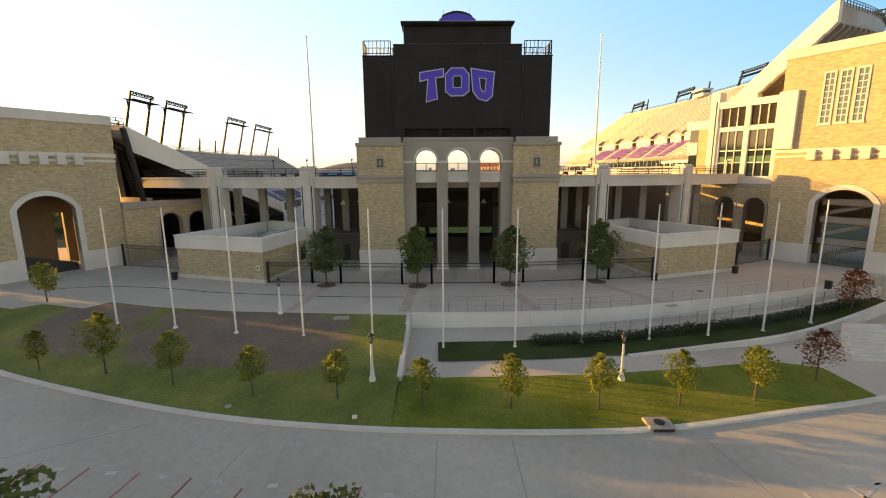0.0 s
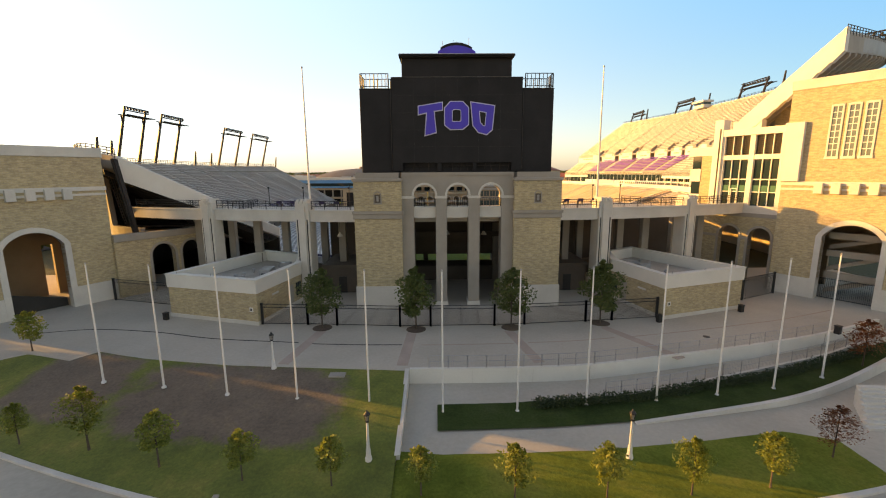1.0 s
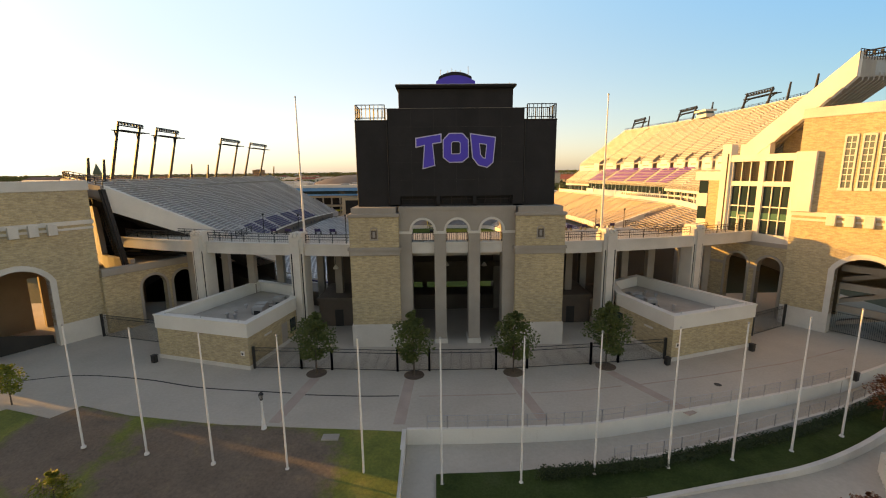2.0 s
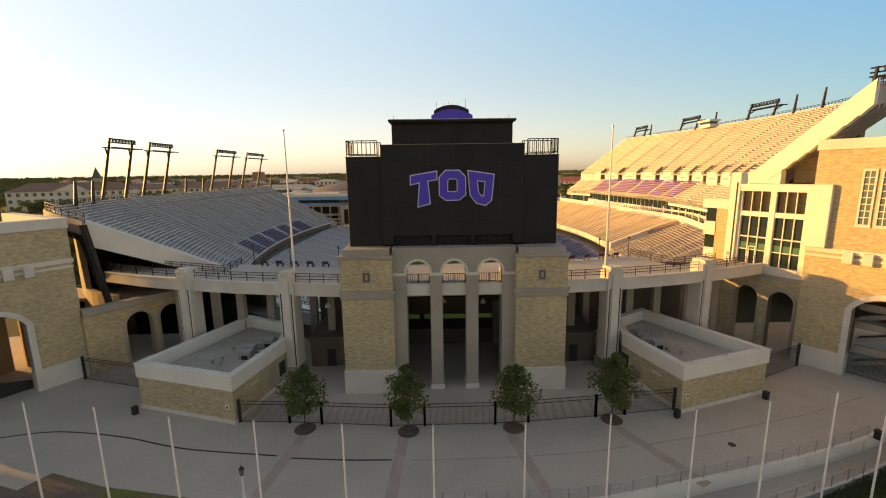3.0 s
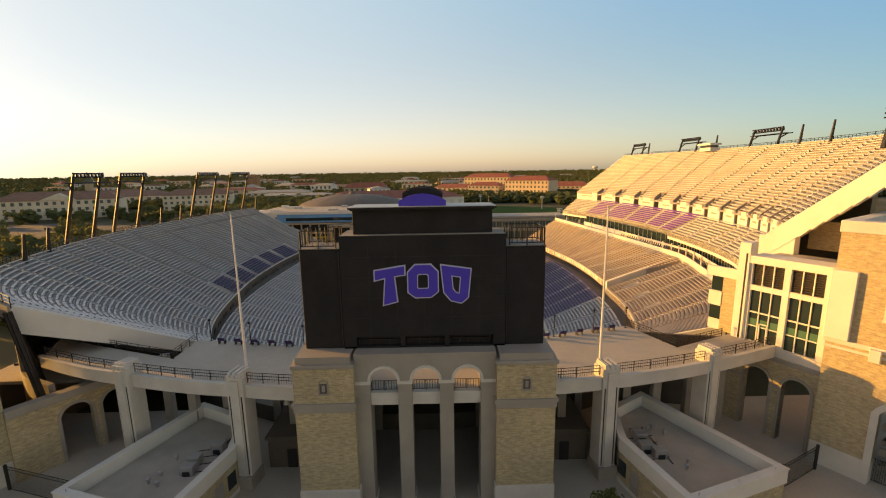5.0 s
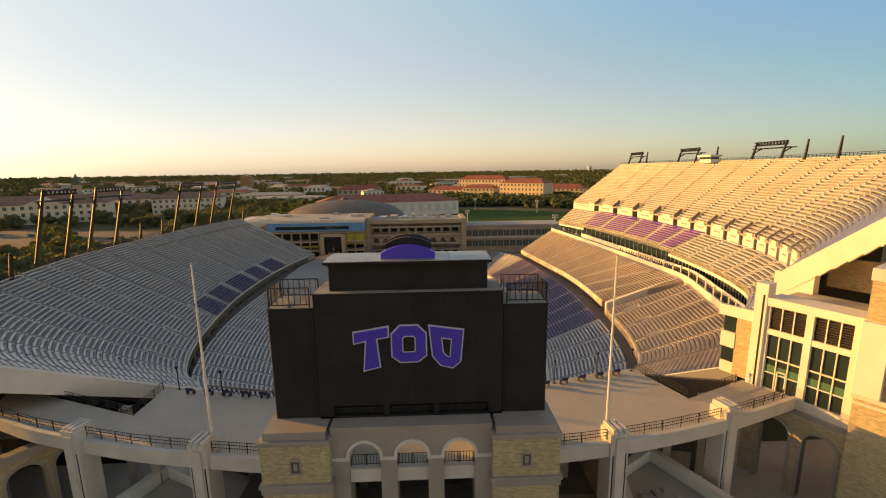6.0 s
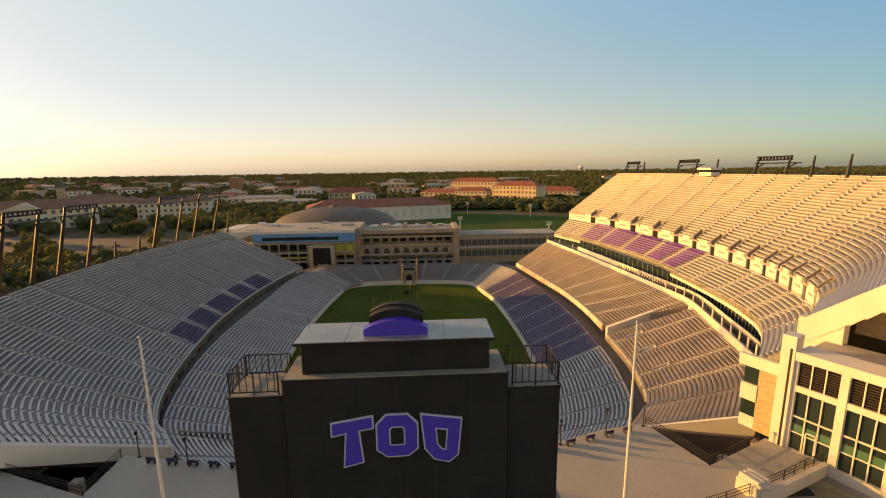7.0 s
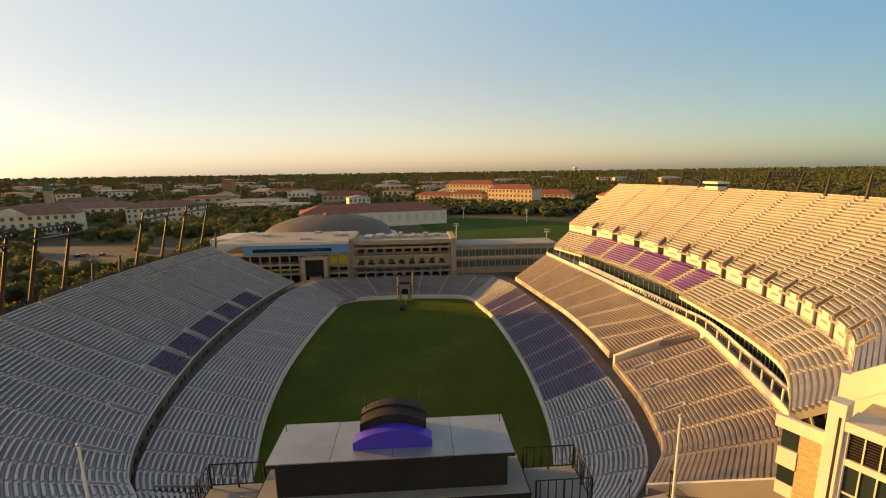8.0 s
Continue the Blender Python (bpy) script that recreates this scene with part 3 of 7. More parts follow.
def gate_tower():
    t = thing("gate_tower", "brick and stone gate tower carrying a black scoreboard back", "tower", (TX, 50, 0))
    t.matrix_parent_inverse = Matrix.Identity(4)

    def p(name, bm, m, label="", on=None):
        bmesh.ops.translate(bm, verts=bm.verts, vec=(0, -50, 0))
        return part(name, bm, m, on or t, label)

    def bars(line, z, h, step, gap, on, r=0.045):
        """A railing of single rails, posts and balusters."""
        for a, c in zip(line, line[1:]):
            a, c = Vector((*a, z)), Vector((*c, z))
            n = max(1, round((c - a).length / step))
            for k in range(n + 1):
                q = a.lerp(c, k / n)
                p("rail_post", tube(bm_new(), q, q + Vector((0, 0, h)), r * 1.3, n=4), M_IRON, on=on)
            for f in (1.0, 0.14):
                up = Vector((0, 0, h * f))
                p("rail", tube(bm_new(), a + up, c + up, r, n=4), M_IRON, on=on)
            n = max(1, round((c - a).length / gap))
            for k in range(n):
                q = a.lerp(c, (k + 0.5) / n)
                p("baluster", tube(bm_new(), q + Vector((0, 0, h * 0.12)), q + Vector((0, 0, h * 1.0)), r * 0.75, n=4), M_IRON, on=on)
    for s in (-1, 1):
        xa, xb = (-11.2, -6.1) if s < 0 else (6.1, 11.2)
        pier = p("pier", box(bm_new(), xa, xb, 48.0, 53.4, 2.5, 14.0), M_BRICK, "mottled blond brick pier")
        p("pier_base", bevelled(box(bm_new(), xa - 0.12, xb + 0.12, 47.85, 53.5, -0.05, 2.5), 0.05), M_STONE, "smooth pale stone plinth")
        b = bevelled(box(bm_new(), xa - 0.1, xb + 0.1, 47.88, 53.45, 10.0, 10.55), 0.04)
        box(b, xa - 0.2, xb + 0.2, 47.78, 53.5, 10.55, 10.85)
        p("belt_course", b, M_STONE_GREY, on=pier)
        b = bevelled(box(bm_new(), xa - 0.12, xb + 0.12, 47.85, 53.5, 14.0, 14.35), 0.04)
        box(b, xa + 0.25, xb - 0.25, 48.15, 53.3, 14.35, 14.95)
        p("cornice", b, M_STONE_GREY, on=pier)
        c = (xa + xb) / 2
        b = bm_new()
        archivolt(b, I4, c - 0.32, c + 0.32, 12.6, 0.28, 0.1, 47.93, 48.1, 11.75)
        box(b, c - 0.45, c + 0.45, 47.9, 48.1, 11.6, 11.75)
        p("niche_frame", b, M_STONE_GREY, on=pier)
        b = box(bm_new(), c - 0.3, c + 0.3, 47.985, 48.05, 11.75, 12.65)
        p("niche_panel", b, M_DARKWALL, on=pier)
        b = box(bm_new(), c - 0.14, c + 0.14, 47.95, 48.02, 11.9, 12.5)
        p("niche_carving", bevelled(b, 0.04), M_CONC_RAW, on=pier)
    # stone screen with three arches over three tall openings
    openings = [(-4.82, -2.42), (-1.2, 1.2), (2.42, 4.82)]
    us = [-6.1] + [v for o in openings for v in o] + [6.1]
    for a, c in zip(us[::2], us[1::2]):
        pillar = p("pillar", box(bm_new(), a, c, 48.65, 50.6, 0.45, 12.35), M_STONE_GREY, "smooth grey stone pillar")
        p("pillar_base", bevelled(box(bm_new(), a - 0.12, c + 0.12, 48.5, 50.7, -0.05, 0.5), 0.04), M_STONE, on=pillar)
        p("impost_band", box(bm_new(), a - 0.06, c + 0.06, 48.55, 50.65, 12.15, 12.42), M_STONE, on=pillar)
    b = bm_new()
    arch_wall(b, I4, -6.1, 6.1, 12.35, 14.6, [(a, c, 12.45, 1.2) for a, c in openings], 48.65, 50.6)
    p("arch_screen", b, M_STONE_GREY)
    for a, c in openings:
        p("arch_moulding", archivolt(bm_new(), I4, a + 0.02, c - 0.02, 12.45, 1.18, 0.22, 48.5, 48.8), M_STONE)
        b = box(bm_new(), a - 0.0, c + 0.0, 49.0, 50.4, 10.0, 11.0)
        box(b, a, c, 48.9, 50.45, 11.0, 11.2)
        beam = p("bridge_beam", b, M_STONE)
        bars([(a + 0.05, 49.3), (c - 0.05, 49.3)], 11.2, 0.95, 1.1, 0.24, beam, 0.03)
    b = box(bm_new(), -6.1, 6.1, 48.55, 50.6, 14.6, 14.95)
    p("screen_cornice", b, M_STONE_GREY)
    # black back of the big screen
    for s in (-1, 1):
        xa, xb = (-10.5, -7.05) if s < 0 else (7.05, 10.5)
        wing = p("screen_wing", bevelled(box(bm_new(), xa, xb, 50.05, 53.2, 14.95, 23.75), 0.05), M_BLACK, "matt black cladding")
        p("wing_cap", box(bm_new(), xa - 0.03, xb + 0.03, 50.01, 53.23, 23.75, 23.83), M_BLACK, on=wing)
        p("wing_deck", box(bm_new(), xa + 0.05, xb - 0.05, 50.1, 53.15, 23.83, 23.87), M_STONE_GREY, on=wing)
        x0, x1 = (xa + 0.1, xb - 0.35) if s < 0 else (xa + 0.35, xb - 0.1)
        for line in ([(x0, 50.2), (x1, 50.2)], [(x0, 52.9), (x1, 52.9)], [(x0 if s < 0 else x1, 50.2), (x0 if s < 0 else x1, 52.9)]):
            bars(line, 23.87, 1.5, 1.2, 0.42, wing)
        b = bm_new()
        tube(b, (xb - 0.1 if s < 0 else xa + 0.1, 49.9, 15.3), (xb - 0.1 if s < 0 else xa + 0.1, 49.9, 23.6), 0.06, n=6)
        p("drain_pipe", b, M_IRON, on=wing)
    b = box(bm_new(), -7.05, 7.05, 49.85, 53.4, 16.0, 24.85)
    box(b, -7.05, 7.05, 50.35, 53.3, 14.95, 16.0)
    for xa, xb in ((-7.05, -6.0), (-2.15, -1.75), (1.75, 2.15), (6.0, 7.05)):
        box(b, xa, xb, 49.87, 50.4, 14.95, 16.0)
    box(b, -7.05, 7.05, 49.87, 50.4, 14.95, 15.1)
    p("screen_back", b, M_BLACK, "matt black cladding")
    b = bm_new()
    for k in range(4):
        z = 17.7 + k * 1.8
        box(b, -7.0, 7.0, 49.842, 49.86, z, z + 0.02)
    for k in range(5):
        x = -4.7 + k * 2.35
        box(b, x, x + 0.02, 49.842, 49.86, 16.05, 24.8)
    p("cladding_joint", b, M_IRON)
    b = bm_new()
    for k in range(14):
        x = -5.8 + k * 0.88
        tube(b, (x, 50.2, 15.1), (x + 0.25 * math.sin(k * 2.1), 50.2, 15.95), 0.04, n=5)
    for xa in (-5.9, -1.6, 2.3):
        box(b, xa, xa + 3.4, 50.1, 50.3, 15.62, 15.68)
    p("service_frame", b, M_RUST)
    p("screen_coping", box(bm_new(), -7.08, 7.08, 49.82, 53.45, 24.85, 24.94), M_BLACK)
    p("screen_deck", box(bm_new(), -7.0, 7.0, 49.92, 53.38, 24.94, 24.98), M_STONE_GREY)
    p("top_box", bevelled(box(bm_new(), -5.95, 5.95, 50.5, 52.9, 24.98, 27.0), 0.04), M_BLACK)
    b = box(bm_new(), -6.05, 6.05, 50.1, 53.2, 27.0, 27.12)
    box(b, -6.2, 6.2, 49.9, 53.35, 27.12, 27.28)
    eaves = p("roof_edge", b, M_BLACK, "thin black roof edge")
    for k in range(4):
        x = -6.16 + k * 3.08
        p("roof_sheet", box(bm_new(), x + 0.012, x + 3.068, 49.94, 53.31, 27.28, 27.335), M_METAL, "pale metal roof sheet", on=eaves)
    # rounded crest: purple face, black drum behind, pale rim
    def seg(u, h, base, y0, y1, side=0.45):
        bb = bm_new()
        pts = [(-u, base)] + arc_pts(-u, u, base + h * side, h * (1 - side), 16) + [(u, base)]
        slab_xz(bb, pts, y0, y1)
        return bb
    p("crest_face", seg(2.02, 1.0, 27.33, 50.7, 51.5, 0.4), M_PURPLE, "purple rounded panel")
    p("crest_drum", seg(1.72, 1.5, 27.33, 51.4, 52.3, 0.66), M_BLACK)
    p("crest_rim", seg(1.76, 1.6, 27.33, 52.25, 52.9, 0.66), M_RUST)
    for x, h in ((-0.3, 0.5), (0.1, 0.35), (1.45, 0.7), (-1.5, 0.4), (-5.9, -1.1), (5.9, -1.1), (0.6, 0.3), (-0.75, 0.25)):
        p("aerial", tube(bm_new(), (x, 52.6, 28.4 if h > 0 else 27.36), (x, 52.6, 28.9 + h if h > 0 else 28.0), 0.025, n=5), M_IRON)
    # block shapes of the emblem, on an arched line
    sign(p)
    return t


def sign(p):
    """Three plain block shapes with a grey edge, swung along an arch."""
    shapes = {
        "bar_stem": [(0.0, 3.0), (0.0, 2.1), (0.85, 2.1), (0.65, 0.0), (1.95, 0.0), (1.75, 2.1), (2.6, 2.1), (2.6, 3.0)],
        "ring": [(0.62, 0.0), (0.0, 0.62), (0.0, 2.38), (0.62, 3.0), (1.93, 3.0), (2.55, 2.38), (2.55, 0.62), (1.93, 0.0)],
        "shield": [(0.0, 3.0), (0.25, 0.62), (0.9, 0.0), (1.9, 0.0), (2.55, 0.62), (2.8, 3.0)],
    }

    def swing(x, z, big):
        # the top edge bows gently; feet reach lower at the ends
        e = abs(x) / 4.3
        top = 22.5 - 0.50 * e * e
        bot = 19.55 - 0.95 * e ** 1.3
        return (x * 1.0, bot + (top - bot) * z / 3.0)
    for (name, poly), xa in zip(shapes.items(), (-4.25, -1.42, 1.4)):
        fit_x = 2.72 / max(q[0] for q in poly)
        pts = [swing(xa + q[0] * fit_x, q[1], 0) for q in poly]
        n = len(pts)
        area = sum(pts[i][0] * pts[(i + 1) % n][1] - pts[(i + 1) % n][0] * pts[i][1] for i in range(n))

        def offset(d):
            out = []
            s = 1 if area > 0 else -1
            for i in range(n):
                a, b, cc = (Vector(pts[k % n]) for k in (i - 1, i, i + 1))
                n1 = Vector(((b - a).y, -(b - a).x)).normalized() * s
                n2 = Vector(((cc - b).y, -(cc - b).x)).normalized() * s
                bis = n1 + n2
                k = bis.length_squared
                out.append(tuple(b + bis * (2 * d / k)) if k > 0.05 else tuple(b))
            return out
        edge = None
        layers = [("emblem_edge", 0.0, 49.74, M_OUTLINE), ("emblem_face", -0.105, 49.70, M_PURPLE)]
        if name != "bar_stem":
            layers += [("emblem_inner_edge", -0.86, 49.69, M_OUTLINE), ("emblem_centre", -0.94, 49.68, M_BLACK)]
        for nm, d, y0, mtl in layers:
            bb = slab_xz(bm_new(), offset(d), y0, 49.86)
            bb.normal_update()
            bmesh.ops.triangulate(bb, faces=[f for f in bb.faces if len(f.verts) > 4])
            o = p(nm, bb, mtl, on=edge)
            edge = edge or o


gate_tower()

# the deck that bridges the gates at first-floor height
DECK_F = [(-41, 60.0), (-37, 58.2), (-33, 56.6), (-28, 55.1), (-22, 53.5), (-16, 52.4), (-9, 51.4), (2, 51.2), (13, 51.4), (19.5, 52.2), (25.5, 53.4), (31.4, 55.0), (36, 56.6), (40.3, 58.2)]
DECK_B = [(38.2, 62.4), (30.0, 58.9), (27.4, 65.8), (22.5, 65.0), (17, 63.2), (2, 62.3), (-14, 61.6), (-21, 63.4), (-26.0, 64.2), (-26.0, 58.9), (-38, 63.4), (-44, 66)]
deck_line = smooth_curve(DECK_F, 60)
deck_poly = [tuple(q[:2]) for q in deck_line] + DECK_B
tagged(part("deck", prism(bm_new(), deck_poly, 9.5, 10.35), M_CONC), "pale concrete concourse deck bridging the gates", "deck", kind="structure")
fas = ribbon(bm_new(), deck_line, 9.35, 10.55, 0.3, -1)
tagged(part("deck_fascia", fas, M_STONE), "pale stone fascia along the deck edge", "trim", kind="structure")
cop = ribbon(bm_new(), deck_line, 10.55, 10.72, 0.4, -1)
tagged(part("deck_coping", cop, M_STONE), "projecting pale stone coping along the deck edge", "trim", kind="structure")


def deck_railing(line, z, label="black iron railing with panels on the deck edge"):
    t = thing("railing", label, "railing", (line[0][0], line[0][1], z), "railings on the deck")
    b = rail_run(bm_new(), [(q[0] - line[0][0], q[1] - line[0][1], 0) for q in line], 0, 1.0, 1.9, 3, 0.035, 0.0)
    part("rail_frame", b, M_IRON, t)
    # panels of crossing bars
    pb = bm_new()
    pts = [Vector((q[0] - line[0][0], q[1] - line[0][1], 0)) for q in line]
    for a, c in zip(pts, pts[1:]):
        n = max(1, round((c - a).length / 0.24))
        for k in range(n):
            q = a.lerp(c, (k + 0.5) / n)
            tube(pb, q + Vector((0, 0, 0.08)), q + Vector((0, 0, 0.95)), 0.014, n=4)
    tagged(part("bar_infill", pb, M_IRON, t), kind="stuff")
    return t


PYLONS = [(-28.3, 54.9), (-15.9, 52.3), (19.5, 52.2), (31.4, 55.2)]
dl = [tuple(q[:2]) for q in deck_line]
cuts = [(-40.5, -29.2), (-27.4, -16.8), (-15.0, -9.2), (13.2, 18.6), (20.4, 30.5), (32.3, 40.2)]
for xa, xb in cuts:
    seg_line = [(xa, along(dl, xa) + 0.1)] + [(x, y + 0.1) for x, y in dl[::3] if xa + 1 < x < xb - 1] + [(xb, along(dl, xb) + 0.1)]
    deck_railing(seg_line, 10.72)


def pylon(x, y):
    a = math.degrees(math.atan2(along(dl, x + 1) - along(dl, x - 1), 2))
    t = thing("deck_pylon", "tall grooved pale stone pylon holding the deck", "pylon", (x, y, 0), "deck pylons")
    t.rotation_euler = (0, 0, radians(a))
    part("shaft", box(bevelled(box(bm_new(), -0.85, 0.85, -0.55, 1.2, -0.05, 11.5), 0.05), -0.42, 0.42, -0.72, -0.5, 0.9, 11.2), M_STONE, t)
    part("base", bevelled(box(bm_new(), -1.0, 1.0, -0.9, 1.3, -0.05, 1.3), 0.05), M_STONE_GREY, t)
    for s in (-1, 1):
        part("groove", box(bm_new(), s * 0.6 - 0.07, s * 0.6 + 0.07, -0.556, -0.5, 1.4, 9.6), M_IRON, t)
    for s in (-1, 0, 1):
        cap = part("cap", box(bm_new(), s * 0.5 - 0.2, s * 0.5 + 0.2, -0.7, 1.1, 11.5, 11.75), M_STONE, t)
        part("cap_top", box(bm_new(), s * 0.5 - 0.14, s * 0.5 + 0.14, -0.48, 1.1, 11.75, 11.95), M_STONE, cap)
    return t


for x, y in PYLONS:
    pylon(x, y)

# columns under the deck and the rooms behind the kiosks
for x, y in ((-24, 58.5), (-20.5, 59), (-12.5, 57), (-33, 61), (-29, 62), (-8.8, 60.5), (12.8, 60.5), (16.5, 57), (24.5, 59), (27.8, 58.7), (33, 61), (36, 60), (-4, 61), (8, 61), (-16, 61.5), (20, 61.8)):
    b = box(bm_new(), -0.45, 0.45, -0.45, 0.45, -0.02, 9.52)
    o = part("deck_column", bevelled(b, 0.04), M_STONE_GREY)
    o.location = (x, y, 0)
    tagged(o, "plain square grey concrete column under the deck", "column", "columns under the deck")
for s in (-1, 1):
    cx = TX + s * 14.2
    t = thing("ticket_room", "low room under the deck, deck shade in its dark brown", "room", (cx, 56, 0), "rooms under the deck")
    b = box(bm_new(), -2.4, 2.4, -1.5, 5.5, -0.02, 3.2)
    # body and roof in the brown that holds the deck's shade
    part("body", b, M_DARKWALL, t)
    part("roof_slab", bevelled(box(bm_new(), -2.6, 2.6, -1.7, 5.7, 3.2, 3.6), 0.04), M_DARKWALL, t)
    for k in range(3):
        part("shutter", box(bm_new(), -s * 2.46, -s * 2.38, -0.9 + k * 2.1, 0.6 + k * 2.1, 1.0, 2.3), M_IRON, t)
    part("door", box(bm_new(), -0.5, 0.5, -1.56, -1.48, 0, 2.1), M_IRON, t)


# walls added round the passage behind the tower to darken it; brown carries shade
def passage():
    t = thing("passage_walls", "passage walls added behind the tower, coloured brown for shade", "wall", (0, 0, 0), kind="structure")
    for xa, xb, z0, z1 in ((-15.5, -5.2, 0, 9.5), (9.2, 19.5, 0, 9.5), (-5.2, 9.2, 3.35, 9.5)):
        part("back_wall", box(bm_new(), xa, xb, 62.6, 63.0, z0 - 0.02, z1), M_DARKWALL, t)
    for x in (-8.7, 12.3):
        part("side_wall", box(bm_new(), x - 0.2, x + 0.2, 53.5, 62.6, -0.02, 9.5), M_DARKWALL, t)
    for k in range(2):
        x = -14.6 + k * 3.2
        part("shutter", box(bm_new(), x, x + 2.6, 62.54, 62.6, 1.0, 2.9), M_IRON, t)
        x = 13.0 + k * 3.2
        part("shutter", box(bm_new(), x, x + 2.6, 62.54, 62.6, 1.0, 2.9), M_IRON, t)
    # unseen roof and walls added over the ramp to keep it dark
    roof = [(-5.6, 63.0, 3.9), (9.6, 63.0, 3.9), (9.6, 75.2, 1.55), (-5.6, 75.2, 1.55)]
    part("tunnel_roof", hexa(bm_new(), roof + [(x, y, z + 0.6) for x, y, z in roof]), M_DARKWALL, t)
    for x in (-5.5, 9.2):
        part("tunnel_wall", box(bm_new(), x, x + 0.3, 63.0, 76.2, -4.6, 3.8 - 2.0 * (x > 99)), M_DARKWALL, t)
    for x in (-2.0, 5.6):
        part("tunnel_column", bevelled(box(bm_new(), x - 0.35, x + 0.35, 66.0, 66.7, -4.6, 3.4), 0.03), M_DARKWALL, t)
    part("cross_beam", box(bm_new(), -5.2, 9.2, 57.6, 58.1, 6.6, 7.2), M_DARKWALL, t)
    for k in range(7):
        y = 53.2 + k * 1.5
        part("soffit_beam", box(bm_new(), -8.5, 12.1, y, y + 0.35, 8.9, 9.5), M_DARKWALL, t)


passage()
# wall in the shade brown; also keeps low sun off the east arcade
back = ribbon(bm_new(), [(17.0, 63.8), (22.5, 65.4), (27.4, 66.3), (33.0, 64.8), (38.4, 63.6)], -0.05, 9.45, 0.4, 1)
tagged(part("concourse_back_wall", back, M_DARKWALL), "wall behind the deck columns, shade in its dark brown", "wall", kind="structure")
M_LAMP_SHADE = mat("pale_enamel", (0.6, 0.58, 0.52), 0.4, var=0.04)
for x, y in ((-12.3, 54.5), (-10.8, 58), (-3.6, 55), (1.0, 55.5), (5.6, 55), (14.4, 54.5), (16.2, 58)):
    t = thing("pendant_lamp", "pale enamel pendant lamp under the deck", "lamp", (x, y, 8.9), "pendant lamps")
    part("cord", tube(bm_new(), (0, 0, -1.2), (0, 0, 0.6), 0.025, n=5), M_IRON, t)
    part("shade", lathe(bm_new(), [(0.08, -1.2), (0.14, -1.3), (0.34, -1.6), (0.36, -1.68), (0.05, -1.66)], 12), M_LAMP_SHADE, t)


# ---- kiosks before the deck ----
def kiosk(s):
    """Five-sided brick kiosk with a white parapet; s = -1 or 1 mirrors it about the tower."""
    if s < 0:
        poly = [(-28.75, 46.1), (-18.2, 42.85), (-16.4, 51.2), (-17.6, 56.5), (-23.6, 59.5)]
    else:
        poly = [(22.6, 43.1), (32.9, 46.4), (26.6, 59.5), (21.8, 56.5), (20.6, 51.2)]
    cx, cy = sum(q[0] for q in poly) / 5, sum(q[1] for q in poly) / 5
    t = thing("kiosk", "blond brick kiosk with a wide white parapet", "kiosk", (cx, cy, 0), "kiosks before the gate")
    loc = [(x - cx, y - cy) for x, y in poly]

    def grown(d):
        out = []
        n = len(loc)
        for i in range(n):
            a, b, c = (Vector(loc[k % n]) for k in (i - 1, i, i + 1))
            n1, n2 = Vector(((b - a).y, -(b - a).x)).normalized(), Vector(((c - b).y, -(c - b).x)).normalized()
            bis = n1 + n2
            out.append(tuple(b + bis * (2 * d / bis.length_squared)))
        return out
    part("brick_wall", prism(bm_new(), loc, 0.35, 3.25), M_BRICK, t)
    part("base_course", prism(bm_new(), grown(0.08), -0.03, 0.38), M_STONE, t)
    roof = part("roof", prism(bm_new(), grown(-0.6), 3.2, 3.42), M_ROOFING, t, "grey flat roof")
    # parapet as five walls
    o, i_ = grown(0.1), grown(-0.5)
    oc, ic = grown(0.16), grown(-0.56)
    for k in range(5):
        j = (k + 1) % 5
        b = hexa(bm_new(), [(*o[k], 3.25), (*o[j], 3.25), (*i_[j], 3.25), (*i_[k], 3.25), (*o[k], 4.55), (*o[j], 4.55), (*i_[j], 4.55), (*i_[k], 4.55)])
        parapet = part("parapet", b, M_WHITE, t, "smooth white parapet")
        b = hexa(bm_new(), [(*oc[k], 4.55), (*oc[j], 4.55), (*ic[j], 4.55), (*ic[k], 4.55), (*oc[k], 4.68), (*oc[j], 4.68), (*ic[j], 4.68), (*ic[k], 4.68)])
        part("coping", b, M_WHITE, parapet)
    # rooftop units, vents and pipes
    rnd = random.Random(5 + s)
    gx = 1.6 if s < 0 else -1.6
    for k in range(3):
        x, y = gx + rnd.uniform(-0.9, 0.9), -1.5 + k * 1.3 + rnd.uniform(-.3, .3)
        b = bm_new()
        box(b, x - 0.6, x + 0.6, y - 0.45, y + 0.45, 3.42, 3.42 + rnd.uniform(0.7, 1.1))
        part("roof_unit", bevelled(b, 0.03), M_METAL, roof)
        part("unit_hood", box(bm_new(), x - 0.32, x + 0.32, y - 0.5, y - 0.36, 3.42, 3.42 + 0.45), M_IRON, roof)
    for k in range(7):
        x, y = gx * 0.4 + rnd.uniform(-3, 3), rnd.uniform(-5.0, 4.5)
        b = lathe(bm_new(), [(0.1, 3.4), (0.1, 3.75), (0.2, 3.76), (0.2, 3.92), (0.05, 4.0)], 10, (x, y, 0))
        part("roof_vent", b, M_METAL, roof)
    for k in range(4):
        y = -2 + k * 1.1
        part("roof_pipe", tube(bm_new(), (gx - 1.2, y, 3.5), (gx + 1.4, y + 0.5, 3.5), 0.035, n=5), M_IRON, roof)
    part("roof_pipe", tube(bm_new(), (gx + 1.2, -2.5, 3.5), (gx + 1.0, 3.2, 3.5), 0.05, n=5), M_IRON, roof)
    for k in range(3):
        f0 = Vector(grown(-0.2)[0]).lerp(Vector(grown(-0.2)[1]), 0.08 + 0.42 * k)
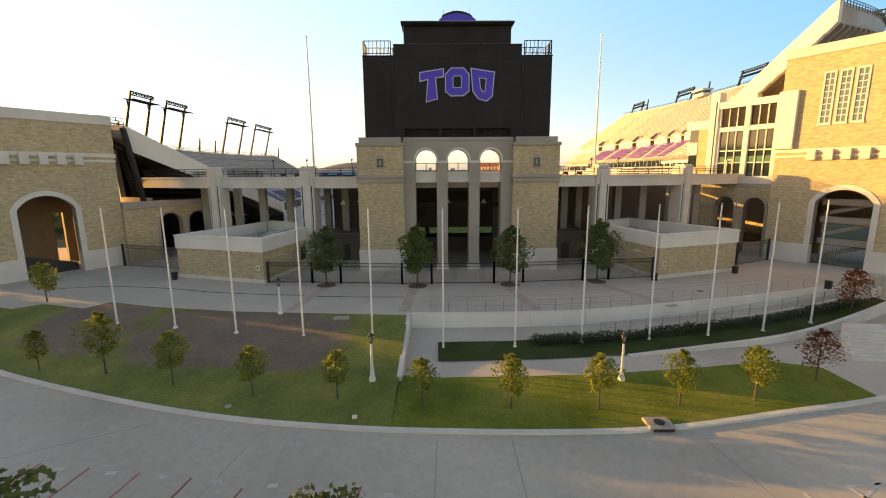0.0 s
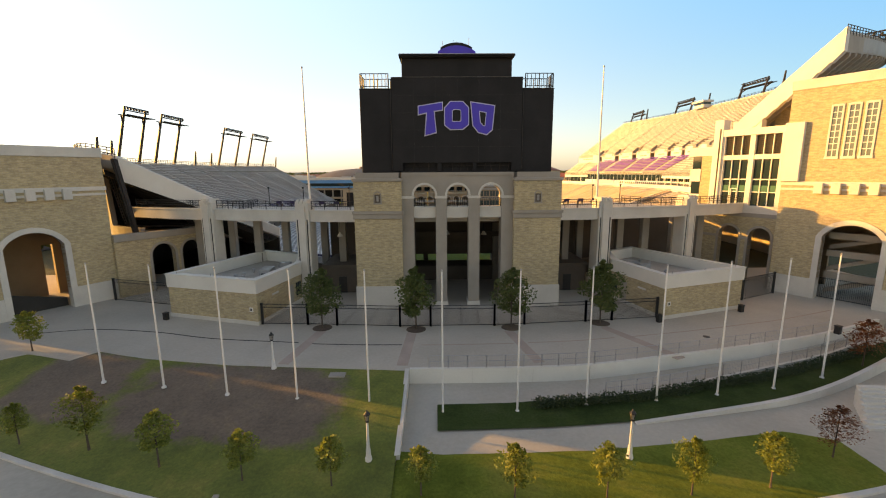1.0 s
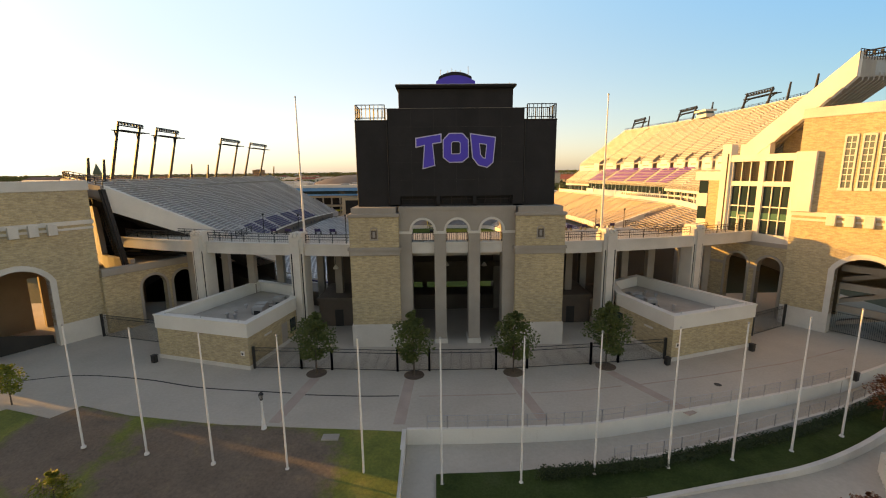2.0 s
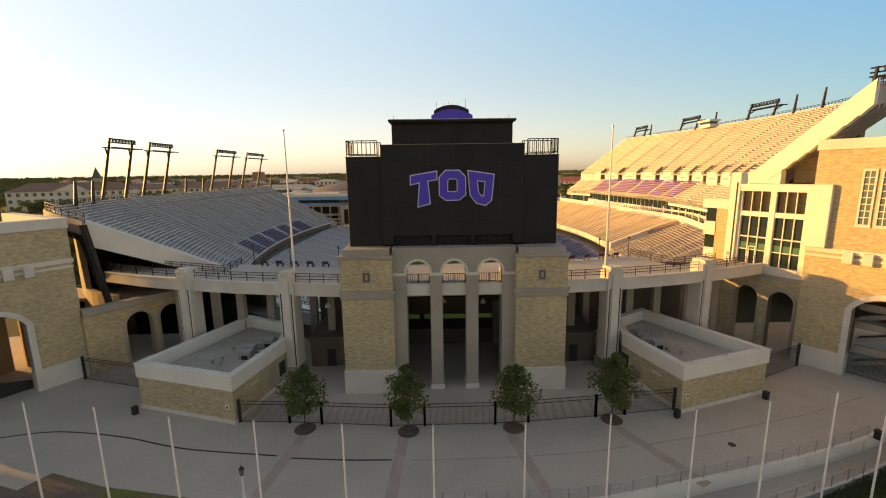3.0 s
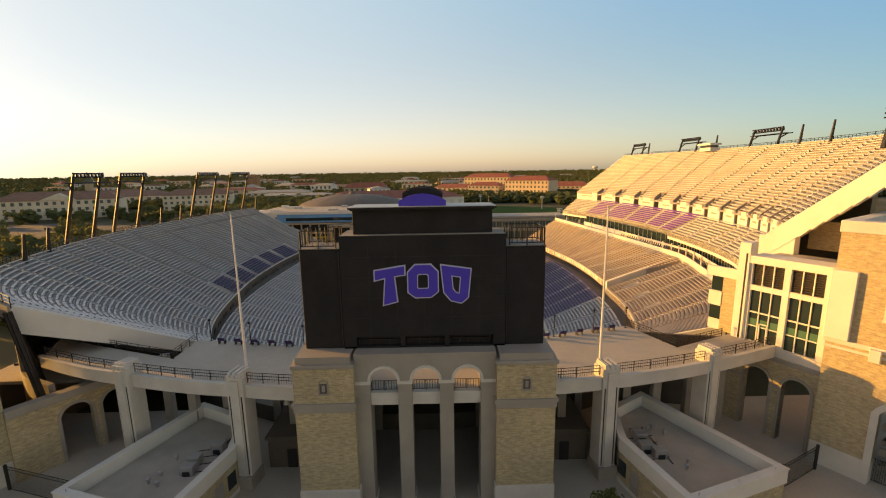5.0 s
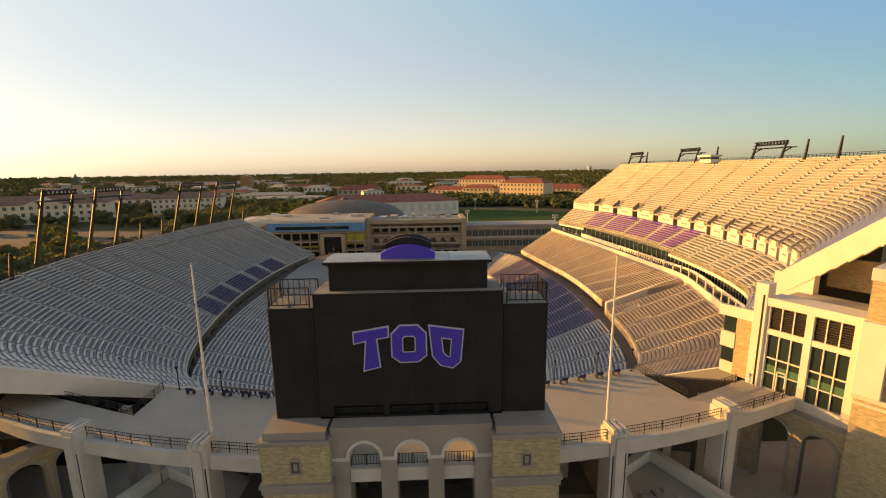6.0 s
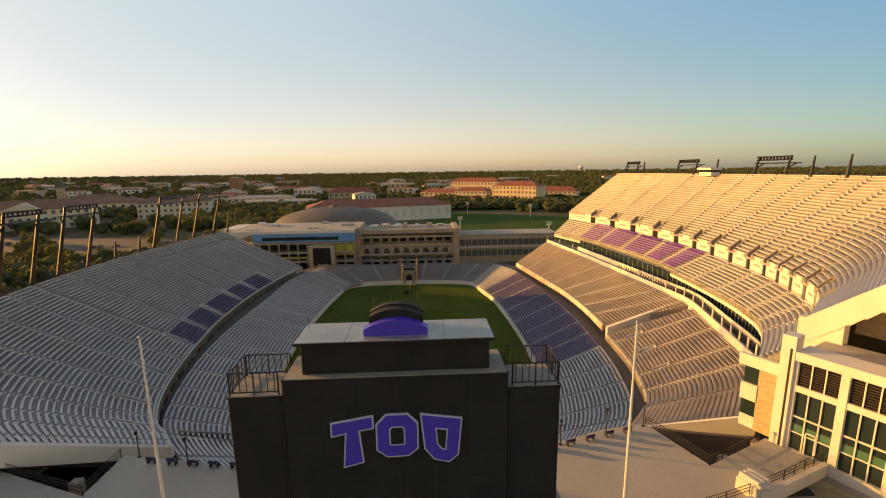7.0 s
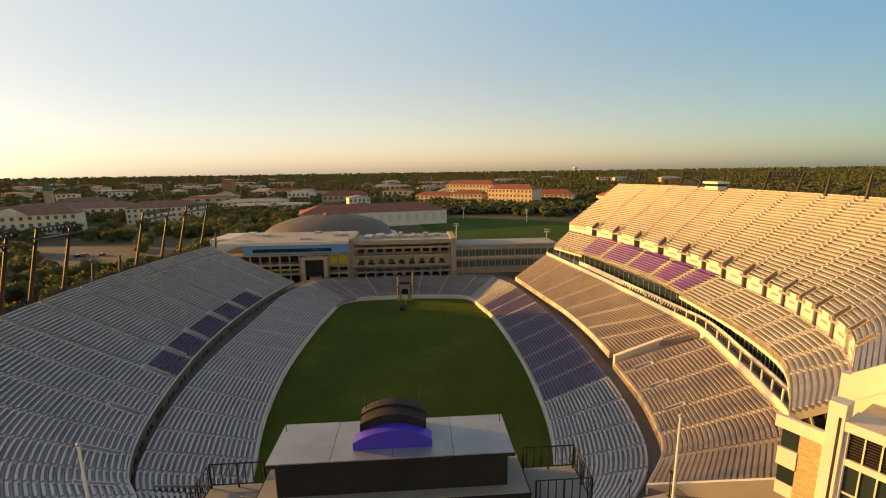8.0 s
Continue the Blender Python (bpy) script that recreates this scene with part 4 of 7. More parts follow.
        part("roof_pin", tube(bm_new(), (f0.x, f0.y, 4.68), (f0.x, f0.y, 4.95), 0.03, n=5), M_METAL, parapet)
    # little notice and wall lamp by the corner
    a, c = (Vector(loc[1]), Vector(loc[0])) if s < 0 else (Vector(loc[0]), Vector(loc[1]))
    d = (c - a).normalized()
    nrm = Vector((-d.y, d.x)) if Vector((-d.y, d.x)).y < 0 else Vector((d.y, -d.x))
    ang = math.atan2(d.y, d.x)
    mm = Matrix.Translation((a.x + d.x * 0.7, a.y + d.y * 0.7, 0)) @ Matrix.Rotation(ang, 4, "Z")
    sgn = 1 if (mm.to_3x3() @ Vector((0, 1, 0))).xy.dot(nrm) > 0 else -1
    notice = part("notice", box(bm_new(), -0.2, 0.2, min(0, sgn * 0.05), max(0, sgn * 0.05), 1.35, 1.8, mm), M_WHITE, t)
    part("notice_mark", box(bm_new(), -0.1, 0.1, min(0, sgn * 0.06), max(0, sgn * 0.06), 1.45, 1.7, mm), M_IRON, notice)
    # inner side: door, window and lamp
    ia, ic = (Vector(loc[1]), Vector(loc[2])) if s < 0 else (Vector(loc[0]), Vector(loc[4]))
    d = (ic - ia).normalized()
    mm = Matrix.Translation((ia.x, ia.y, 0)) @ Matrix.Rotation(math.atan2(d.y, d.x), 4, "Z")
    for nm, u0, u1, z0, z1, mt in (("door", 5.6, 6.7, 0.35, 2.5, M_STONE_GREY), ("window", 7.3, 8.4, 1.0, 2.5, M_GLASS), ("wall_plaque", 2.6, 3.8, 2.35, 2.55, M_STONE)):
        part(nm, box(bm_new(), u0, u1, -0.05, 0.05, z0, z1, mm), mt, t)
    return t


kiosk(-1)
kiosk(1)


# ---- the two brick side blocks and their arcades ----
DIRR = Vector((0.525, -0.851))


def mirror(q):
    return (2 * 1.0 - q[0], q[1])


def side_block(s, height):
    """Tall brick block with a big arched gate; s = 1 is the one in the sun."""
    p0 = Vector((41.6, 53.6))
    LB = 26.0 if s > 0 else 13.6
    ends = (p0, p0 + DIRR * LB)
    if s < 0:
        ends = tuple(Vector(mirror(e)) for e in ends)
        m = wall_frame(ends[1], ends[0])
        L = LB
        fl = lambda a, b: (L - b, L - a)
    else:
        m = wall_frame(ends[0], ends[1])
        fl = lambda a, b: (a, b)
    t = thing("gate_block_east" if s > 0 else "gate_block_west", "tall blond brick gate block with an arched gateway" if s > 0 else "blond brick gate block with an open arched gateway, in shade", "building", (ends[0].x, ends[0].y, 0))
    off = Matrix.Translation((-ends[0].x, -ends[0].y, 0))
    m = off @ m

    def B(name, mt, boxes, label="", bev=0, on=None):
        for a, c, y0, y1, z0, z1 in boxes:
            ua, ub = fl(a, c)
            b = box(bm_new(), ua, ub, y0, y1, z0, z1, m)
            o = part(name, bevelled(b, bev) if bev else b, mt, on or t, label)
        return o
    ga, gb = 4.6, 9.6
    zs, rise = 7.4, 1.5
    # front wall with the gateway
    b = bm_new()
    a1, b1 = fl(ga, gb)
    u0, u1 = fl(0, LB)
    arch_wall(b, m, u0, u1, 2.3, height - 1.1, [(a1, b1, zs, rise)], 0, 0.9)
    part("front_wall", b, M_BRICK, t, "mottled blond brick")
    B("plinth", M_STONE, [(0, ga - 0.55, -0.1, 0.9, -0.05, 2.3), (gb + 0.55, LB, -0.1, 0.9, -0.05, 2.3)], "smooth pale stone plinth")
    b = bm_new()
    archivolt(b, m, a1, b1, zs, rise, 0.55, -0.14, 0.95, -0.05)
    part("gate_surround", b, M_STONE, t, "smooth pale stone arch")
    # the other sides
    B("end_wall", M_BRICK, [(0, 0.9, 0.9, 16, -0.05, height - 1.1), (LB - 0.9, LB, 0.9, 16, -0.05, height - 1.1)])
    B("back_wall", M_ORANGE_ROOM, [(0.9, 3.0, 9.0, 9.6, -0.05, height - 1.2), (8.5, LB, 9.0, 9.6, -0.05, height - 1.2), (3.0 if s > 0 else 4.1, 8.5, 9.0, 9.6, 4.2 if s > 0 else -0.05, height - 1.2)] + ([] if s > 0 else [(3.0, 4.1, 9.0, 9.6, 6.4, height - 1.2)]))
    B("inner_wall", M_ORANGE_ROOM, [(10.5, 11.0, 0.9, 9.0, -0.05, 9.8), (2.6, 3.0, 0.9, 6.0, -0.05, 9.8)], "plastered wall, orange sunlight in its ochre colour")
    B("inner_ceiling", M_STONE_GREY, [(0.9, LB - 0.9, 0.9, 9.0, 9.8, 10.2)])
    B("roof", M_ROOFING, [(0.6, LB, 0.9, 16, height - 1.3, height - 1.0)])
    B("coping", M_STONE, [(-0.12, LB + 0.12, -0.14, 1.1, height - 1.1, height), (-0.12, 1.1, 1.1, 16, height - 1.1, height), (LB - 1.1, LB + 0.12, 1.1, 16, height - 1.1, height)], "pale stone coping", 0.05)
    zb = 12.6
    B("belt_course", M_STONE, [(-0.1, LB, -0.12, 0.3, zb + 0.55, zb + 1.0), (-0.06, LB, -0.07, 0.3, zb, zb + 0.25)])
    for k in range(5):
        B("corbel", M_STONE, [(3.3 + k * 1.55, 4.1 + k * 1.55, -0.5, 0.2, zb - 0.35, zb + 0.85)], "pale stone block", 0.03)
    if s > 0:
        B("corner_pier", M_WHITE, [(-0.15, 1.75, -0.5, 0.2, 13.62, 20.4)], "smooth white pier", 0.05)
        for k in range(3):
            a = 3.95 + k * 1.4
            glass = B("window", M_PALE_GLASS, [(a, a + 0.78, -0.012, 0.3, 16.4, 21.8)])
            B("window_surround", M_STONE, [(a - 0.17, a, -0.1, 0.3, 16.35, 22.0), (a + 0.78, a + 0.95, -0.1, 0.3, 16.35, 22.0), (a, a + 0.78, -0.1, 0.3, 21.8, 22.03), (a - 0.22, a + 1.0, -0.16, 0.3, 16.1, 16.4)], on=glass)
            bars = [(a + 0.35, a + 0.43, -0.05, 0.0, 16.4, 21.8)]
            bars += [(a, a + 0.78, -0.045, 0.0, 16.4 + j * 0.675, 16.48 + j * 0.675) for j in range(1, 8)]
            B("glazing_bar", M_WHITE, bars, on=glass)
        # bands and stair flights seen through the gate
        B("gate_panel", M_STONE_GREY, [(ga + 0.02, gb - 0.02, 2.2, 2.5, z, z + 0.75) for z in (2.3, 4.9, 7.0)])
        for za, zc in ((0.3, 2.4), (3.0, 5.0), (5.6, 7.2)):
            ua, ub = fl(ga, gb)
            b = bm_new()
            hexa(b, [m @ Vector(q) for q in ((ua, 3.0, za), (ub, 3.0, zc), (ub, 4.2, zc), (ua, 4.2, za), (ua, 3.0, za + 0.5), (ub, 3.0, zc + 0.5), (ub, 4.2, zc + 0.5), (ua, 4.2, za + 0.5))])
            part("stair_flight", b, M_STONE_GREY, t)
        for k in range(30):
            u = ga + 0.1 + k * 0.165
            part("gate_bar", tube(bm_new(), m @ Vector((u, 1.1, 0.05)), m @ Vector((u, 1.1, 2.5)), 0.018, n=4), M_IRON, t)
        for z in (0.15, 2.4):
            part("gate_rail", tube(bm_new(), m @ Vector((ga, 1.1, z)), m @ Vector((gb, 1.1, z)), 0.03, n=4), M_IRON, t)
    else:
        b = bm_new()
        ua, ub = fl(ga, gb)
        hexa(b, [m @ Vector(q) for q in ((ua, 1.6, 0.0), (ub, 1.6, 0.0), (ub, 1.75, 0.0), (ua, 1.75, 0.0), (ua, 1.6, 2.4), (ub, 1.6, 0.9), (ub, 1.75, 0.9), (ua, 1.75, 2.4))])
        part("ramp_fence", b, M_IRON, t)
    return t


side_block(1, 25.1)
side_block(-1, 18.0)


def arcade(s):
    """Brick wall with two arches: under the deck end on one side, lower and free of the deck on the other."""
    if s > 0:
        p0, p1, top, zs, rise, imp = (37.6, 63.4), (42.3, 54.2), 9.4, 6.3, 1.28, 5.9
        spec = [(3.4, 6.0), (7.2, 9.8)]
    else:
        p0, p1, top, zs, rise, imp = (-39.8, 53.6), (-33.6, 63.0), 7.72, 4.75, 1.3, 4.05
        spec = [(3.95, 6.75), (7.65, 10.35)]
    m = wall_frame(p0, p1)
    L = math.dist(p0, p1)
    if s < 0:
        m = wall_frame(p1, p0)
        spec = [(L - b, L - a) for a, b in spec[::-1]]
    t = thing("arcade_wall", "blond brick wall with two tall arches under the deck" if s > 0 else "low blond brick wall with two arches beside the gate block", "wall", (0, 0, 0), "arcade walls", "structure")
    b = arch_wall(bm_new(), m, 0, L, 0, top - 0.02, [(a, c, zs, rise) for a, c in spec], 0, 0.8)
    part("brick_face", b, M_BRICK, t)
    for a, c in spec:
        part("arch_surround", archivolt(bm_new(), m, a, c, zs, rise, 0.3, -0.1, 0.85, 0), M_STONE_GREY, t)
    us = [0] + [v for o in spec for v in o] + [L]
    for a, c in zip(us[::2], us[1::2]):
        if c - a > 0.7:
            part("impost", box(bm_new(), a + 0.3 if a > 0 else a, c - 0.3 if c < L else c, -0.1, 0.5, imp, imp + 0.35, m), M_STONE_GREY, t)
    if s > 0:
        part("string_course", box(bm_new(), 0, L, -0.1, 0.5, 8.9, 9.4, m), M_STONE_GREY, t)
    else:
        part("coping", bevelled(box(bm_new(), 0, L, -0.16, 0.95, top - 0.85, top, m), 0.04), M_STONE_GREY, t)
        part("string_course", box(bm_new(), 0, L, -0.06, 0.4, top - 1.0, top - 0.85, m), M_IRON, t)
    return t


arcade(1)
arcade(-1)


def glazed_bay():
    """White framed window bay over the arcade, facing the plaza."""
    p0, p1 = (38.6, 62.0), (43.3, 52.9)
    m = wall_frame(p0, p1)
    t = thing("glazed_bay", "white framed bay with tall dark windows and louvres", "building", (0, 0, 0))

    def B(name, mt, boxes, label="", bev=0, on=None):
        for q in boxes:
            b = box(bm_new(), *q, m)
            o = part(name, bevelled(b, bev) if bev else b, mt, on or t, label)
        return o
    B("corner_column", M_WHITE, [(-0.2, 1.0, -0.35, 1.2, 9.6, 21.7)], "tall white column", 0.05)
    B("base_band", M_STONE, [(0.6, 10.3, -0.16, 0.7, 9.35, 10.38)])
    B("column_groove", M_RUST, [(0.55, 0.75, -0.36, -0.3, 10.4, 20.5)])
    B("frame", M_WHITE, [(1.0, 1.25, -0.1, 0.6, 10.35, 19.5), (4.35, 4.95, -0.14, 0.6, 10.35, 19.5), (7.95, 10.2, -0.25, 0.8, 10.35, 19.5), (1.25, 7.95, -0.08, 0.6, 16.35, 16.95), (1.0, 10.4, -0.3, 2.5, 19.45, 20.3)], "smooth white frame")
    B("roof_slab", M_ROOFING, [(1.0, 10.4, 2.5, 7, 19.4, 19.9)])
    for a, c in ((1.25, 4.35), (4.95, 7.95)):
        w = (c - a) / 3
        for k in range(3):
            B("louvre", M_RUST, [(a + k * w + 0.06, a + (k + 1) * w - 0.06, 0.12, 0.4, 16.95 + j * 0.25, 17.08 + j * 0.25) for j in range(10)])
            B("pane", M_GLASS, [(a + k * w, a + (k + 1) * w, 0.18, 0.3, 10.35, 16.35)], "dark glass pane")
            B("mullion", M_WHITE, [(a + k * w - 0.05, a + k * w + 0.05, 0.02, 0.35, 10.35, 19.45)])
        B("transom", M_WHITE, [(a, c, 0.05, 0.3, 13.7, 13.85), (a, c, 0.05, 0.3, 12.1, 12.2)])
        B("spandrel_glass", mat("green_glass_panel", (0.07, 0.16, 0.11), 0.15, var=0.05, relief=0), [(a + 0.02, c - 0.02, 0.15, 0.28, 12.2, 13.0)])
        B("louvre_back", M_IRON, [(a, c, 0.42, 0.6, 16.95, 19.45)])
    B("door_frame", M_WHITE, [(2.45, 2.55, -0.02, 0.2, 10.35, 12.6), (3.2, 3.3, -0.02, 0.2, 10.35, 12.6), (2.45, 3.3, -0.02, 0.2, 12.5, 12.6)])
    # brick and glass end of the suites beside it
    B("brick_panel", M_BRICK, [(-2.0, -0.2, 0.4, 0.9, 10.3, 17.0)])
    B("end_panel", M_WHITE, [(-4.0, -0.2, 0.5, 1.0, 17.0, 18.2), (-3.4, -2.0, 0.5, 1.0, 10.3, 11.6), (-3.5, -2.0, 0.3, 1.2, 13.4, 15.2)])
    B("end_glass", M_GLASS, [(-3.4, -2.0, 0.6, 0.8, 11.6, 17.0)])
    B("inner_brick", M_BRICK, [(2.0, 10.2, 10.5, 11.0, 20.2, 23.6)])
    return t


glazed_bay()


# ---- tall flag masts on the deck, flagpoles on the plaza ----
def mast(x, y):
    t = thing("flag_mast", "tall white tapered flag mast on the deck edge", "flagpole", (x, y, 10.35), "masts on the deck")
    part("mast_pole", tube(bm_new(), (0, 0, 0), (0, 0, 16.3), 0.14, 0.06, 10), M_POLE, t)
    part("finial", lathe(bm_new(), [(0.03, 16.28), (0.11, 16.36), (0.11, 16.44), (0.03, 16.52)], 8), M_METAL, t)
    part("mast_base", lathe(bm_new(), [(0.35, 0), (0.35, 0.15), (0.2, 0.3), (0.16, 0.8)], 12), M_POLE, t)


mast(-15.4, 53.3)
mast(19.0, 53.2)

FLAG = [(-25.0, 31.6, -0.15), (-20.1, 30.8, -0.2), (-15.05, 29.7, -0.25), (-10.0, 29.1, -0.35), (-5.0, 28.6, -0.4), (-0.03, 28.3, -1.1), (5.0, 28.3, -1.05), (9.9, 28.9, -1.05), (15.0, 29.35, -1.05), (19.75, 30.0, -1.05), (24.5, 30.8, -1.05), (29.5, 32.3, -1.0)]
for x, y, z in FLAG:
    h = 8.72 - z
    t = thing("flagpole", "slim white flagpole without a flag", "flagpole", (x, y, z), "row of flagpoles")
    part("pole", tube(bm_new(), (0, 0, -0.1), (0, 0, h), 0.075, 0.045, 8), M_POLE, t)
    part("finial", lathe(bm_new(), [(0.02, h), (0.07, h + 0.05), (0.07, h + 0.1), (0.02, h + 0.15)], 8), M_METAL, t)
    part("collar", lathe(bm_new(), [(0.16, -0.05), (0.16, 0.06), (0.09, 0.14)], 10), M_POLE, t)

# ---- the bowl: field and seating tiers ----
def tier(name, label, pairs, rows, cuts, purple=(), fascia=0.8, n=72, drop=0.9, near_first=True, singles=300, bench_w=0.3, bench_m=None, pm=None, gap=0.32, chairs=True, pits=()):
    """Stepped seating between an inner and an outer plan curve.
    pairs: ((x, y, z) inner, (x, y, z) outer); cuts: places 0..1 of the aisles; purple: (from, to, row from, row to)."""
    bench_m, pm = bench_m or M_BENCH, pm or M_BENCH_PURPLE
    ins, outs = smooth_curve([p[0] for p in pairs], n), smooth_curve([p[1] for p in pairs], n)

    def at(s, f):
        k = min(max(s, 0), 1) * n
        i = min(int(k), n - 1)
        w = k - i
        a = ins[i] * (1 - w) + ins[i + 1] * w
        b = outs[i] * (1 - w) + outs[i + 1] * w
        return a * (1 - f) + b * f
    t = thing(name, label, "seating tier", kind="structure")
    verts, faces = [], []
    prof = []
    for r in range(rows):
        prof += [(r / rows, r / rows), (r / rows, (r + 1) / rows), ((r + 1) / rows, (r + 1) / rows)]
    cols = []
    for i in range(n + 1):
        a, b = ins[i], outs[i]
        col = []
        for f, g in prof:
            p = a * (1 - f) + b * f
            col.append((p[0], p[1], a[2] + (b[2] - a[2]) * g))
        col.append((b[0], b[1], b[2] - drop))
        col.append((a[0], a[1], a[2] - fascia))
        cols.append(col)
    w = len(cols[0])
    for c in cols:
        verts += c
    for i in range(n):
        for j in range(w):
            k = (j + 1) % w
            faces.append((i * w + j, i * w + k, (i + 1) * w + k, (i + 1) * w + j))
    for s, r0, r1 in pits:                       # stair openings through the deck
        i = int(s * n)
        gone = {(i * w + j, i * w + j + 1) for j in range(3 * r0, 3 * r1)}
        faces = [f for f in faces if f[:2] not in gone]
    faces.append(tuple(range(w)))
    faces.append(tuple(n * w + j for j in range(w - 1, -1, -1)))
    raw("steps", verts, faces, M_DECK_TAN if bench_m is M_BENCH_TAN else M_DECKING, t)
    # benches: one for each row of each block
    edges = [0.0] + sorted(cuts) + [1.0]
    blocks = list(zip(edges, edges[1:]))
    if near_first:
        blocks = blocks[::-1]
    made = 0
    for s0, s1 in blocks:
        la, lb = at(s0, 0.5), at(s1, 0.5)
        length = max(np.linalg.norm(lb[:2] - la[:2]), 1.0)
        g = gap / length * (s1 - s0)
        joined_v, joined_f = [], []
        some_pur = any(a0 <= (s0 + s1) / 2 <= a1 for a0, a1, r0, r1 in purple)
        if some_pur and chairs:
            g *= 3.4
        for r in range(rows):
            f = (r + 0.62) / rows
            wid = np.linalg.norm(at((s0 + s1) / 2, 1)[:2] - at((s0 + s1) / 2, 0)[:2])
            df = bench_w / wid / 2
            m = max(2, int((s1 - s0) * n * 0.7))
            pur = any(a0 <= (s0 + s1) / 2 <= a1 and r0 <= r < r1 for a0, a1, r0, r1 in purple)
            bv, bf = [], []
            ga, gb = (max([g] + [0.62 / n for q, r0, r1 in pits if abs(q - e) < 1e-4 and r0 <= r < r1]) for e in (s0, s1))
            for k in range(m + 1):
                s = s0 + ga + (s1 - s0 - ga - gb) * k / m
                a, b = at(s, f - df), at(s, f + df)
                zi, zo = at(s, 0)[2], at(s, 1)[2]
                z = zi + (zo - zi) * (r + 1) / rows + 0.42
                if pur and chairs:
                    a, b = at(s, f - df * 1.2), at(s, f + df * 1.7)
                    z += 0.25
                bv += [(a[0], a[1], z - 0.3 if pur and chairs else z - 0.12), (b[0], b[1], z - 0.12), (b[0], b[1], z), (a[0], a[1], z - 0.2 if pur and chairs else z)]
            for k in range(m):
                for j in range(4):
                    q = (j + 1) % 4
                    bf.append((k * 4 + j, k * 4 + q, k * 4 + 4 + q, k * 4 + 4 + j))
            bf += [(0, 1, 2, 3), (m * 4 + 3, m * 4 + 2, m * 4 + 1, m * 4)]
            if made < singles or pur:
                raw("bench", bv, bf, pm if pur else bench_m, t)
                made += 1
            else:
                o = len(joined_v)
                joined_v += bv
                joined_f += [tuple(v + o for v in q) for q in bf]
        if joined_v:
            tagged(raw("bench_rows", joined_v, joined_f, bench_m, t), kind="stuff")
    # aisle steps
    for s in cuts:
        av, af = [], []
        wid = np.linalg.norm(at(s, 1)[:2] - at(s, 0)[:2])
        d = at(min(1, s + 0.01), 0.5) - at(max(0, s - 0.01), 0.5)
        d = d / np.linalg.norm(d[:2]) * (gap + 0.05)
        for r in range(rows):
            if any(abs(q - s) < 1e-4 and r0 <= r < r1 for q, r0, r1 in pits):
                continue
            a, b = at(s, (r + 0.15) / rows), at(s, (r + 0.95) / rows)
            zi, zo = at(s, 0)[2], at(s, 1)[2]
            z0 = zi + (zo - zi) * (r + 1) / rows - 0.02
            z1 = z0 + 0.2
            o = len(av)
            for z in (z0, z1):
                av += [(a[0] - d[0], a[1] - d[1], z), (a[0] + d[0], a[1] + d[1], z), (b[0] + d[0], b[1] + d[1], z), (b[0] - d[0], b[1] - d[1], z)]
            af += [tuple(v + o for v in q) for q in BOX_FACES]
        raw("aisle_steps", av, af, M_AISLE, t)
    # walls round the stair openings, a landing below
    for s, r0, r1 in pits:
        i = int(s * n)
        e0, e1 = i / n, (i + 1) / n
        f0, f1 = r0 / rows, r1 / rows
        top0, top1 = at(s, f0)[2] + 0.5, at(s, f1)[2] + 0.7
        shallow = name in ("west_stand", "main_deck_corner")
        deep = at(s, f0)[2] - (0.35 if shallow else 2.6)
        well = None
        for line, zt in (([at(e0, f0), at(e0, f1)], [top0, top1]), ([at(e1, f0), at(e1, f1)], [top0, top1]), ([at(e0, f1), at(e1, f1)], [top1, top1])):
            o = part("stair_opening_wall", ribbon(bm_new(), line, deep, zt, 0.16, 1), M_BENCH if shallow else M_STONE_GREY, well or t)
            well = well or o
        q = [at(e0, f0 - 0.01), at(e1, f0 - 0.01), at(e1, f1), at(e0, f1)]
        part("landing", prism(bm_new(), [tuple(v[:2]) for v in q], deep - 0.2, deep), M_DECKING if shallow else M_CONC_RAW, well)
    return t, at


# playing field
FIELD_L = [(-17.0, 179.6), (-23.2, 175.6), (-25.0, 165.2), (-26.6, 150), (-27.4, 127.2), (-25.8, 107.5), (-23.0, 94.0), (-20.0, 84), (-12, 77)]
FIELD_R = [(14, 76.5), (21.5, 83), (25.4, 94.8), (27.2, 109.8), (27.8, 128.0), (26.5, 153.6), (24.2, 165.7), (21.4, 176.6), (13.6, 179.3)]
field_poly = [tuple(q[:2]) for q in smooth_curve(FIELD_R, 40)] + [(0, 180.6)] + [tuple(q[:2]) for q in smooth_curve(FIELD_L, 40)]
tagged(part("playing_field", prism(bm_new(), field_poly, -4.8, -4.4), M_FIELD), "dark green mown playing field with worn patches", "field", kind="structure")
for half_line in ([(-0.2, 180.9)] + FIELD_L + [(-5.2, 75.4)], [(9.2, 75.4)] + FIELD_R + [(0.2, 180.9)]):
    wl = ribbon(bm_new(), smooth_curve(half_line, 70), -4.6, -3.1, 0.55, -1)
    tagged(part("field_wall", wl, M_WHITE), "low pale wall round the playing field", "wall", kind="structure")

